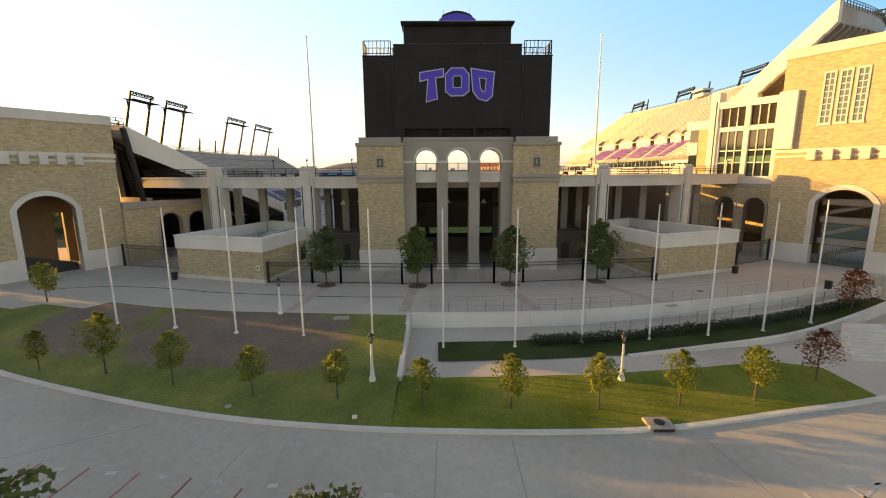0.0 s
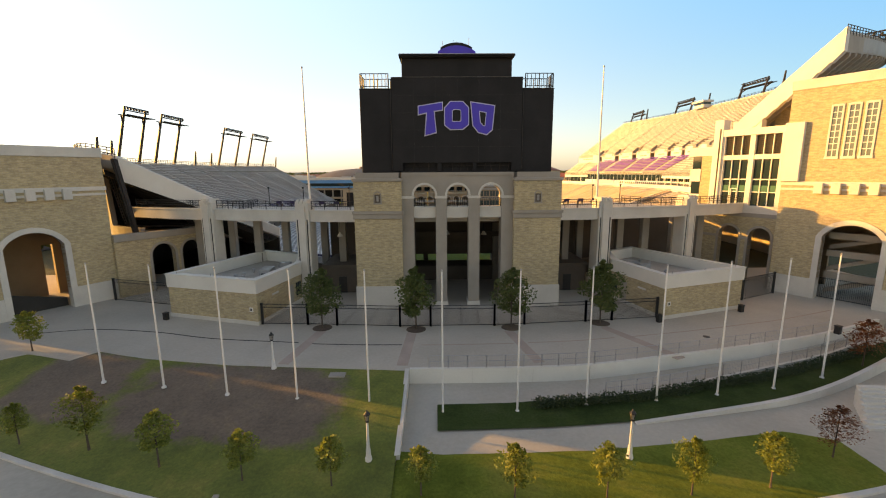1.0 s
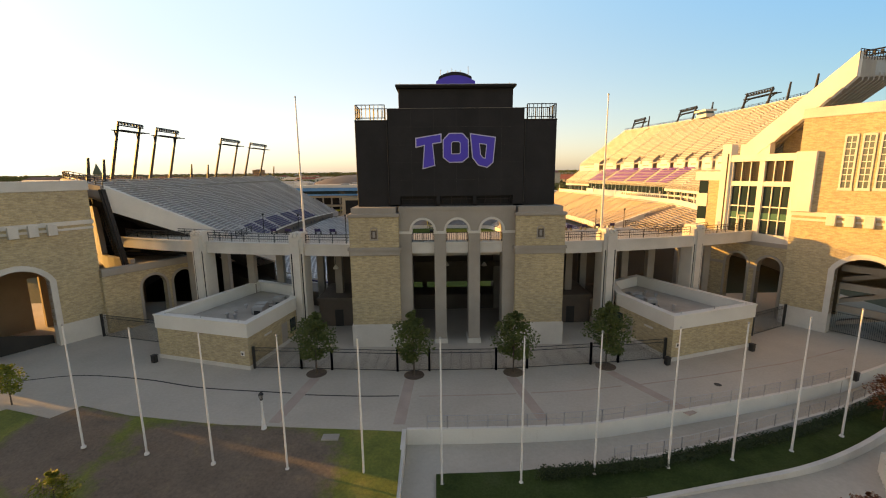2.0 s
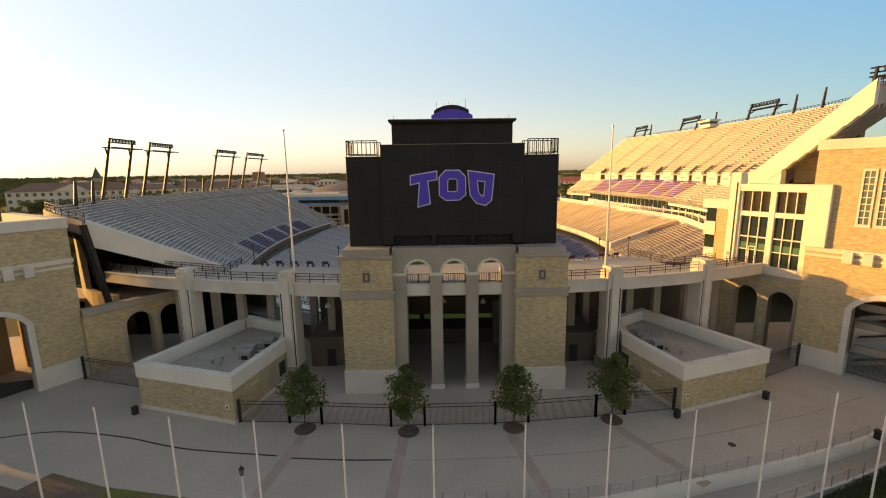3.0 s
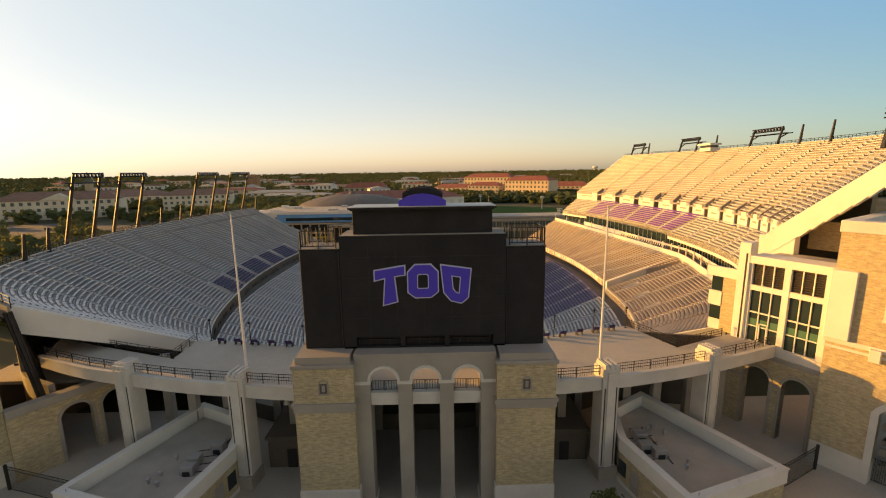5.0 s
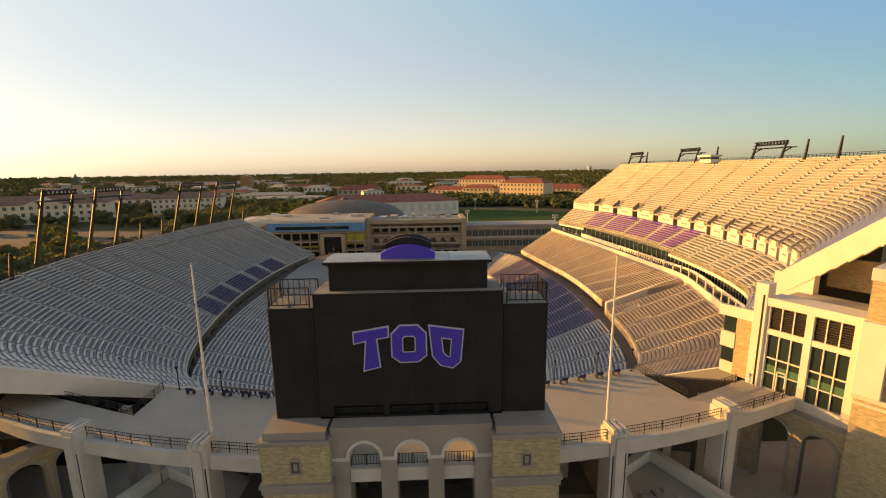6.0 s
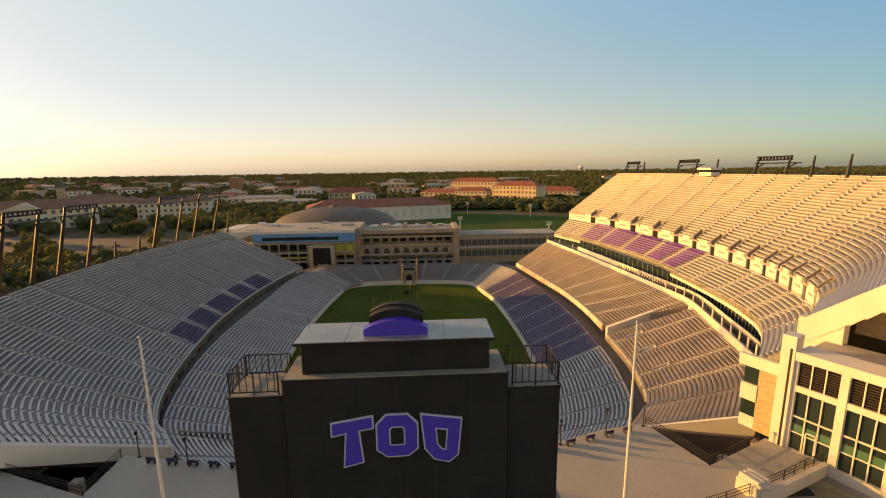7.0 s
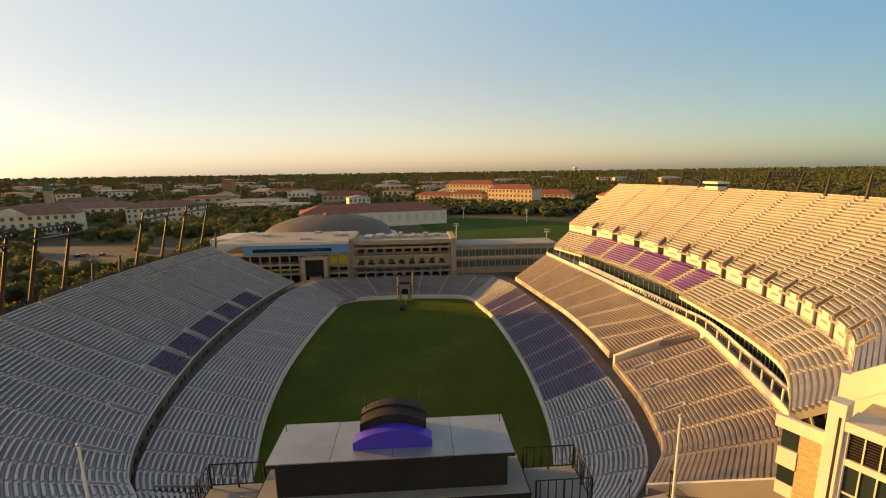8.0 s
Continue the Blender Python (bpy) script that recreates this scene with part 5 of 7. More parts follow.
# lower bowl, all round
LOW = [((-14.5, 180.9, -3.2), (-22, 195, 0.0)), ((-22.0, 177.2, -3.2), (-35.5, 190, 0.6)), ((-25.2, 168, -3.2), (-41.4, 172, 1.0)), ((-27.0, 149, -3.2), (-42.0, 147, 1.0)), ((-27.8, 127, -3.2), (-42.4, 126, 1.0)),
       ((-26.2, 107.5, -3.2), (-41.2, 108, 1.0)), ((-23.4, 94, -3.2), (-37.8, 91.6, 1.0)), ((-20.4, 84, -3.2), (-32.6, 80.6, 1.3)), ((-12, 76.6, -3.2), (-18, 67.5, 2.0)), ((2, 74.6, -3.2), (2, 64.5, 2.0)),
       ((14, 76.1, -3.2), (20, 67.5, 2.0)), ((22, 83, -3.2), (32.6, 78.2, 2.2)), ((25.8, 94.8, -3.2), (37.2, 91, 2.4)), ((27.6, 109.8, -3.2), (39.3, 109, 2.5)), ((28, 126, -3.2), (39.9, 126, 2.5)),
       ((27.3, 149, -3.2), (38.5, 147, 2.4)), ((24.6, 166, -3.2), (36.5, 168, 2.2)), ((22.2, 176.9, -3.2), (32, 187, 1.0)), ((14.2, 180.6, -3.2), (20, 194.5, 0.0))]
LOW_W = LOW[1:9] + [((-5.2, 75.2, -3.2), (-5.2, 65.0, 2.0))]
LOW_E = [((9.2, 75.2, -3.2), (9.2, 65.0, 2.0))] + LOW[10:18]
half = [(k / 22 * 9 - 1) / 8 for k in range(3, 22)]
tier("lower_bowl_west", "lower ring of aluminium bench rows", LOW_W, 19, half, purple=((0.865, 1.0, 8, 19),), n=82, near_first=False, singles=0, chairs=False)
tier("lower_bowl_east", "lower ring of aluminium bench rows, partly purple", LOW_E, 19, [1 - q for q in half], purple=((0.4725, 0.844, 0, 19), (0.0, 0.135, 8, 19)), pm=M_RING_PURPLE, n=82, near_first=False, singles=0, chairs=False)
# concrete stair boxes that break the near corners of the lower ring
for name_, ca, cb in (("west", (-21.8, 85.2), (-31.4, 81.6)), ("east", (24.2, 86.0), (30.6, 81.4))):
    d = Vector((cb[0] - ca[0], cb[1] - ca[1]))
    m = Matrix.Translation((ca[0], ca[1], 0)) @ Matrix.Rotation(math.atan2(d.y, d.x), 4, "Z")
    t = thing("corner_stair_box", "low grey concrete stair box between the bench blocks", "stairs", (0, 0, 0), "stair boxes of the lower ring")
    rise_z = 4.0 * d.length / 14
    for ya, yb in ((-1.1, -0.9), (0.9, 1.1)):
        part("side_wall", hexa(bm_new(), [m @ Vector(q) for q in ((0, ya, -4), (d.length, ya, -4), (d.length, yb, -4), (0, yb, -4), (0, ya, -2.2), (d.length, ya, -1.7 + rise_z), (d.length, yb, -1.7 + rise_z), (0, yb, -2.2))]), M_STONE_GREY, t)
    part("ramp_floor", hexa(bm_new(), [m @ Vector(q) for q in ((0, -0.9, -4), (d.length, -0.9, -4), (d.length, 0.9, -4), (0, 0.9, -4), (0, -0.9, -2.6), (d.length, -0.9, -2.1 + rise_z), (d.length, 0.9, -2.1 + rise_z), (0, 0.9, -2.6))]), M_ASPHALT, t)
tun = hexa(bm_new(), [(-5.2, 65.9, -1.5), (9.2, 65.9, -1.5), (9.2, 77, -4.9), (-5.2, 77, -4.9), (-5.2, 65.9, -0.02), (9.2, 65.9, -0.02), (9.2, 77, -4.38), (-5.2, 77, -4.38)])
# dark asphalt keeps the tunnel's shade where the ramp lies in daylight
tagged(part("field_ramp", tun, M_ASPHALT), "ramp from the gate to the field, tunnel shade in its dark paving", "ramp", kind="structure")
# walkway in the same shade-darkened brown
tagged(part("bowl_walk", ribbon(bm_new(), smooth_curve([p[1] for p in LOW], 120), -4.8, [p[2] + 0.02 for p in smooth_curve([p[1] for p in LOW], 120)], 4.0, -1), M_WALK), "walkway behind the lower seats, deck shade in its brown", "walkway", kind="structure")

# far end seats below the end-zone building
END = [LOW[1], ((-14.5, 181.0, -3.2), (-22.2, 195.2, 0.0)), ((-4.7, 181.4, -3.2), (-7, 196, 0.0)), ((4.7, 181.4, -3.2), (7, 196, 0.0)), ((14.3, 180.7, -3.2), (20.2, 194.7, 0.0)), LOW[17]]
tier("end_seats", "curved bench rows below the end building, greyed for shade", END, 17, [0.1, 0.27, 0.43, 0.57, 0.73, 0.9], n=50, singles=0, bench_m=M_BENCH_DULL, gap=0.2)

# west stand: one deep deck in shade
WEST = [((-40.8, 182, 2.6), (-64.0, 173.5, 17.6)), ((-43.9, 164, 2.7), (-67.6, 158, 17.4)), ((-45.4, 146, 2.7), (-69.4, 142, 17.3)), ((-45.1, 127, 2.7), (-69.8, 124, 17.3)), ((-43.3, 112.5, 2.7), (-68.8, 108, 17.3)),
        ((-40.8, 99.5, 2.7), (-66.4, 95.5, 17.3)), ((-37.9, 89.5, 2.7), (-61.4, 80.5, 17.4)), ((-34.2, 82, 3.0), (-54.6, 68.6, 17.8)), ((-29.6, 76.4, 4.4), (-47.4, 60.8, 17.9)), ((-26.0, 71.4, 5.9), (-40.6, 57.3, 17.0))]
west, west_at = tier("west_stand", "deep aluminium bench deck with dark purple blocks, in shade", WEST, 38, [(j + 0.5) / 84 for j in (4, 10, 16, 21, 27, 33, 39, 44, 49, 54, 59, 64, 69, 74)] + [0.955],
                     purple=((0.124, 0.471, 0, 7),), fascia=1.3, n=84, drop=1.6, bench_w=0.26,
                     pits=[((j + 0.5) / 84, 2, 8) for j in (10, 16, 21, 27, 33, 39, 49, 59, 69)])
# pale end wall under the near end of the deck
ew = bm_new()
for k in range(12):
    a, b = west_at(1, k / 12), west_at(1, (k + 1) / 12)
    pts = []
    for q, dz in ((a, -1.0 - 1.7 * k / 12), (b, -1.0 - 1.7 * (k + 1) / 12), (b, 0.3), (a, 0.3)):
        pts.append(Vector((q[0], q[1] - 0.05, q[2] + dz)))
    hexa(ew, [pts[0], pts[1], pts[1] + Vector((0, 0.5, 0)), pts[0] + Vector((0, 0.5, 0)), pts[3], pts[2], pts[2] + Vector((0, 0.5, 0)), pts[3] + Vector((0, 0.5, 0))])
part("end_fascia", ew, M_WHITE, west, "smooth pale sloping end wall")
# rail along the rim and dark beams below
rb = bm_new()
rim = [west_at(1 - k / 45, 1) for k in range(46)]
rail_run(rb, [(p[0], p[1], p[2]) for p in rim], 0, 1.2, 1.2, 3, 0.05)
part("rim_railing", rb, M_IRON, west)
fb = ribbon(bm_new(), [(p[0], p[1]) for p in rim], [p[2] - 1.3 for p in rim], [p[2] + 0.25 for p in rim], 0.3, 1)
part("rim_fascia", fb, M_STONE_GREY, west)
fr = [west_at(k / 60, 0) for k in range(61)]
part("front_kerb", ribbon(bm_new(), fr, [p[2] + 0.22 for p in fr], [p[2] + 0.48 for p in fr], 0.22, -1), M_WHITE, west, "pale kerb along the deck front")
# brown wall and near-black openings carry the shade under the deck front
part("front_wall", ribbon(bm_new(), fr, [0.7] * 61, [p[2] + 0.22 for p in fr], 0.16, -1), M_WALK, west, "wall under the deck front, shade in its brown")
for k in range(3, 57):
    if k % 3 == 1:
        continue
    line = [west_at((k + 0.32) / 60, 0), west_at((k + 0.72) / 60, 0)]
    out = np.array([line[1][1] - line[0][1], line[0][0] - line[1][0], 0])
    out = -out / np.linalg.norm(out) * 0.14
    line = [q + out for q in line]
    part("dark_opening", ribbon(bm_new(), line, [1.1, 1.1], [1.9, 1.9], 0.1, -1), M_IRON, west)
# unseen rear wall, added to hold back sun, lower at the near end; beams behind
part("rear_wall", ribbon(bm_new(), [(p[0] + 3.0, p[1]) for p in [west_at(k / 40, 1) for k in range(40)]], -4.9, [16.0] * 35 + [8.0] * 5, 0.6, 1), M_CONC_RAW, west)
for (a, b_, w) in (((-38.85, 57.0, 6.4), (-40.05, 56.3, 16.9), 0.24), ((-42.4, 61.0, 6.4), (-43.8, 60.0, 16.2), 0.22), ((-36.0, 66.0, 6.4), (-38.6, 63.6, 12.4), 0.3), ((-31.5, 69.5, 6.4), (-33.4, 67.6, 9.2), 0.3)):
    t = thing("raking_column", "dark steel raking column under the stand", "column", a, "raking columns")
    a, b_ = Vector((0, 0, 0)), Vector(b_) - Vector(a)
    for d in (-w, w):
        part("flange", tube(bm_new(), a + Vector((d * 0.5, d, 0)), b_ + Vector((d * 0.5, d, 0)), 0.12, n=4), M_RUST, t)
    part("web", tube(bm_new(), a, b_, w * 0.8, n=4), M_RUST, t)
for k in range(4):
    z = 7.4 + k * 0.9
    t = part("steel_girder", box(bm_new(), -49 + k * 1.0, -33 - k * 1.4, 64.5 + k * 1.5, 64.8 + k * 1.5, z, z + 0.3), M_RUST)
    tagged(t, "dark steel girder under the stand", "girder", "girders under the stand")
# raking beams and joists under the near end of the deck
for sa in (0.985, 0.945, 0.905, 0.865, 0.825):
    line = [west_at(sa, 0.08 + 0.9 * k / 6) for k in range(7)]
    part("raking_beam", ribbon(bm_new(), line, [p[2] - 2.3 for p in line], [p[2] - 1.45 for p in line], 0.3, 1), M_RUST, west, "dark steel raking beam")
for k in range(12):
    line = [west_at(0.998 - 0.02 * j, 0.18 + 0.068 * k) for j in range(10)]
    part("joist", ribbon(bm_new(), line, [p[2] - 1.75 for p in line], [p[2] - 1.42 for p in line], 0.14, 1), M_JOIST, west, "weathered brown joist")
# plain wall added out of view to keep low sun off the arcade
cw = part("sun_stop_wall", box(bm_new(), -52.0, -51.6, 61.5, 78, -5, 6.2), M_TAN)
tagged(cw, "tan wall added out of view to stop sun under the stand", "wall", kind="structure")
t = part("under_concourse", box(bm_new(), -51.5, -37.5, 62.0, 69.0, 6.2, 6.6), M_CONC)
tagged(t, "concrete concourse floor under the stand", "floor", kind="structure")

# east stand: lower main deck, suites, club deck, tall upper deck
MAIN_FAR = [((37.2, 172.5, 4.3), (50.3, 181, 10.2)), ((39.8, 152, 4.4), (53.5, 152, 10.2)), ((41.9, 136, 4.4), (55.2, 131, 10.2)), ((42.4, 122, 4.4), (56.4, 114, 10.2)), ((41.8, 109.5, 4.4), (56.6, 104.5, 10.2))]
tier("main_deck", "sunlit aluminium bench deck above the walkway", MAIN_FAR, 23, [0.12, 0.25, 0.37, 0.49, 0.61, 0.73, 0.86], n=50, fascia=1.0, bench_m=M_BENCH_TAN)
MAIN_NEAR = [((41.3, 106.5, 3.4), (56.4, 102.5, 10.0)), ((40.1, 95, 3.4), (53.2, 91.6, 10.0)), ((38.3, 87, 3.4), (50.6, 82.4, 10.0)), ((35.8, 80.5, 3.5), (47.8, 75, 10.0)), ((30.0, 74.0, 3.7), (41.5, 67.5, 9.0))]
main_near, mn_at = tier("main_deck_corner", "sunlit aluminium bench deck turning the corner", MAIN_NEAR, 23, [(j + 0.5) / 40 for j in (3, 9, 17, 24, 32)], n=40, fascia=1.0, bench_w=0.38, bench_m=M_BENCH_TAN, pits=[((j + 0.5) / 40, 4, 8) for j in (3, 9, 17)])
for line in (MAIN_FAR, MAIN_NEAR):
    c = smooth_curve([p[0] for p in line], 40)
    tagged(part("deck_parapet", ribbon(bm_new(), c, [p[2] - 0.7 for p in c], [p[2] + 0.42 for p in c], 0.25, 1), M_WHITE), "pale concrete front wall of the deck", "wall", kind="structure")
ew = bm_new()
for k in range(10):
    a, b = mn_at(1, k / 10), mn_at(1, (k + 1) / 10)
    pts = [Vector((q[0], q[1] - 0.1, z)) for q, z in ((a, 4.0), (b, 4.0), (b, b[2] + 0.6), (a, a[2] + 0.6))]
    d = Vector((0.2, 0.3, 0))
    hexa(ew, [pts[0], pts[1], pts[1] + d, pts[0] + d, pts[3], pts[2], pts[2] + d, pts[3] + d])
part("end_wall", ew, M_WHITE, main_near, "smooth pale end wall")
stepw = box(bm_new(), 41.6, 56.6, 106.6, 107.4, 2.0, 5.2)
for v in stepw.verts:
    if v.co.x > 50:
        v.co.z += 5.2
tagged(part("deck_step_wall", stepw, M_WHITE), "pale sloping wall between two deck levels", "wall", kind="structure")

CLUB = [((52.6, 178, 14.3), (60.4, 185, 18.4)), ((57.8, 157, 14.4), (64.6, 159, 18.5)), ((61.2, 132, 14.4), (66.2, 131, 18.5)), ((60.2, 115, 14.4), (65.8, 112, 18.5)), ((58.4, 99.5, 14.4), (63.2, 96, 18.5)), ((56.4, 90, 14.4), (60.0, 86.0, 18.5)), ((53.6, 82.6, 14.4), (56.0, 77.5, 18.5)), ((48.6, 76.2, 14.4), (50.8, 71.2, 18.5)), ((43.6, 70.8, 14.4), (45.8, 67.0, 18.5))]
tier("club_deck", "sunlit aluminium bench deck with purple blocks", CLUB, 9, [0.043, 0.086, 0.143, 0.2, 0.257, 0.314, 0.371, 0.43, 0.5, 0.57, 0.65, 0.73, 0.81], purple=((0.086, 0.371, 0, 9),), n=80, fascia=0.7, pm=M_BENCH_PURPLE_SUN)
cf = smooth_curve([p[0] for p in CLUB], 80)
tagged(part("club_fascia", ribbon(bm_new(), cf, [p[2] - 1.3 for p in cf], [p[2] + 0.35 for p in cf], 0.3, 1), M_WHITE), "pale fascia along the club deck", "trim", kind="structure")
# suites between the main deck and the club deck
sb = [(p[0] + 0.6, p[1]) for p in smooth_curve([p[1] for p in MAIN_FAR + MAIN_NEAR[1:]], 70)]
tagged(part("suite_parapet", ribbon(bm_new(), sb, 8.0, 11.5, 0.25, -1), M_WHITE), "pale wall below the suites", "wall", kind="structure")
gl = [(p[0] + 3.6, p[1]) for p in sb]
tagged(part("suite_glass", ribbon(bm_new(), gl, 9.5, 14.0, 0.2, 1), M_GLASS), "dark glass front of the suites", "window", kind="structure")
suites = thing("suite_columns", "row of pale columns before the suites", "columns", kind="structure")
for k in range(0, 70):
    p, q = Vector(sb[k]), Vector(sb[k + 1])
    if k % 3:
        continue
    part("column", box(bm_new(), p.x - 0.09, p.x + 0.09, p.y - 0.1, p.y + 0.1, 11.45, 13.2), M_WHITE, suites)

lf = [(p[0] + 1.9, p[1]) for p in sb]
tagged(part("loge_front", ribbon(bm_new(), lf[6:66], 11.0, 12.35, 0.2, -1), M_WHITE), "pale balcony front before the suites", "wall", kind="structure")
tagged(part("loge_floor", ribbon(bm_new(), sb, 10.9, 11.05, 3.6, 1), M_CONC_RAW), "concrete balcony floor before the suites", "floor", kind="structure")
loge = thing("suite_mullions", "thin pale window posts of the suites", "window", kind="structure")
for k in range(69):
    p = Vector(gl[k])
    part("mullion", box(bm_new(), p.x - 0.16, p.x - 0.02, p.y - 0.05, p.y + 0.05, 11.0, 14.0), M_METAL, loge)


def loge_chair():
    t = thing("loge_chair", "black folding chair on the suite balcony", "chair", (0, 0, 0), "chairs before the suites")
    part("seat", bevelled(box(bm_new(), -0.2, 0.22, -0.22, 0.22, 0.4, 0.47), 0.02), M_IRON, t)
    part("backrest", bevelled(box(bm_new(), 0.2, 0.27, -0.22, 0.22, 0.45, 0.95), 0.02), M_IRON, t)
    part("pedestal", box(bm_new(), -0.06, 0.06, -0.06, 0.06, 0, 0.4), M_IRON, t)
    return t


spots_ = [(p[0] + 0.95, p[1]) for p in smooth_curve(sb[16:64], 92)]
chair_ = loge_chair()
for k, (x, y) in enumerate(spots_):
    d = Vector(spots_[min(k + 1, 92)]) - Vector(spots_[max(k - 1, 0)])
    m = pose(x, y, 11.05, 0, 0, math.degrees(math.atan2(d.y, d.x)) + 90)
    if k == 0:
        chair_.matrix_basis = m
    else:
        copy_thing(chair_, m)

UPPER = [((61.0, 187, 21.0), (81.5, 192, 35.0)), ((66.3, 160, 21.0), (87.2, 165, 35.1)), ((67.5, 132, 21.0), (88.5, 138, 35.1)), ((66.5, 113, 21.0), (88.0, 115, 35.1)), ((63.9, 97.5, 21.0), (85.4, 97, 35.1)), ((61.0, 87.0, 21.0), (80.5, 82.5, 35.1)), ((55.2, 76.0, 21.0), (69.0, 70.6, 33.9)), ((44.0, 65.6, 21.2), (48.9, 55.7, 30.9))]
upper, up_at = tier("upper_deck", "steep sunlit aluminium upper deck with pale aisles", UPPER, 28, [(4 * k + 5.5) / 68 for k in range(15)], n=68, fascia=0.4, drop=1.8, singles=300, gap=0.2, pits=[((4 * k + 5.5) / 68, 0, 3) for k in range(15)])
# raker end wall, pale in the sun
rk = bm_new()
for k in range(10):
    a, b = up_at(1, k / 10), up_at(1, (k + 1) / 10)
    pts = []
    for q, dz in ((a, -2.1), (b, -1.9), (b, 0.85), (a, 0.85)):
        pts.append(Vector((q[0] - 0.1, q[1] - 0.05, q[2] + dz)))
    d = Vector((0.7, 0.3, 0))
    hexa(rk, [pts[0], pts[1], pts[1] + d, pts[0] + d, pts[3], pts[2], pts[2] + d, pts[3] + d])
part("raker_wall", rk, M_WHITE, upper, "smooth pale sloping end wall")
for k in range(9):
    s = 0.985 - k * 0.016
    bb = bm_new()
    for j in range(6):
        a, b = up_at(s, j / 6), up_at(s, (j + 1) / 6)
        a2, b2 = up_at(s - 0.004, j / 6), up_at(s - 0.004, (j + 1) / 6)
        hexa(bb, [(*a[:2], a[2] - 2.4), (*b[:2], b[2] - 2.4), (*b2[:2], b2[2] - 2.4), (*a2[:2], a2[2] - 2.4), (*a[:2], a[2] - 0.9), (*b[:2], b[2] - 1.5), (*b2[:2], b2[2] - 1.5), (*a2[:2], a2[2] - 0.9)])
    part("raker_beam", bb, M_STONE_GREY, upper)
for f in (0.55, 0.7, 0.85):
    bb = bm_new()
    line = [up_at(0.99 - k * 0.02, f) for k in range(8)]
    ribbon(bb, line, [p[2] - 2.2 for p in line], [p[2] - 0.9 for p in line], 0.35, 1)
    part("cross_beam", bb, M_CONC_RAW, upper)
part("raker_foot", prism(bm_new(), [(43.6, 66.2), (45.3, 62.9), (46.2, 63.2), (44.6, 66.6)], 17.2, 21.9), M_WHITE, upper)
rb = bm_new()
rim = [up_at(1 - k / 60, 1) for k in range(61)]
rail_run(rb, [(p[0], p[1], p[2]) for p in rim], 0, 1.1, 1.3, 3, 0.05, 0.0)
part("rim_railing", rb, M_IRON, upper)
part("rim_fascia", ribbon(bm_new(), rim, [p[2] - 2.0 for p in rim], [p[2] + 0.3 for p in rim], 0.4, 1), M_STONE_GREY, upper)
part("soffit_wall", ribbon(bm_new(), [(p[0] - 6, p[1]) for p in rim[16:]], -4.9, 30.0, 0.6, 1), M_TAN, upper)
# end wall slices and dark wall of vomitories along the front of the upper deck
vom = [(4 * k + 5.5) / 68 for k in range(15)]
walls = thing("upper_deck_wall", "pale panel wall with dark stair mouths", "wall", kind="structure")
panel_edges = [0.0] + [v for q in vom for v in (q - 0.0074, q + 0.0074)] + [1.0]
for a, b in zip(panel_edges[::2], panel_edges[1::2]):
    if b > a:
        line = [up_at(a + (b - a) * k / 4, 0) for k in range(5)]
        part("wall_panel", ribbon(bm_new(), line, 18.3, 21.45, 0.25, 1), M_WHITE, walls)
        mid = [up_at(a + (b - a) * f, 0) - np.array((0.03, 0, 0)) for f in (0.25, 0.5, 0.75)]
        part("wall_lettering_bar", ribbon(bm_new(), mid, 19.8, 20.15, 0.02, 1), M_STONE_GREY, walls)
# press camera booth on the rim
t = thing("rim_booth", "small white booth on the upper rim", "booth", (87.0, 145.5, 35.0))
part("booth_wall", box(bm_new(), -1.4, 1.2, -2.6, 2.6, 0, 1.0), M_WHITE, t)
part("window_band", box(bm_new(), -1.3, 1.1, -2.5, 2.5, 1.0, 1.7), M_GLASS, t)
part("roof", bevelled(box(bm_new(), -1.9, 1.6, -3.1, 3.1, 1.7, 2.3), 0.04), M_WHITE, t)


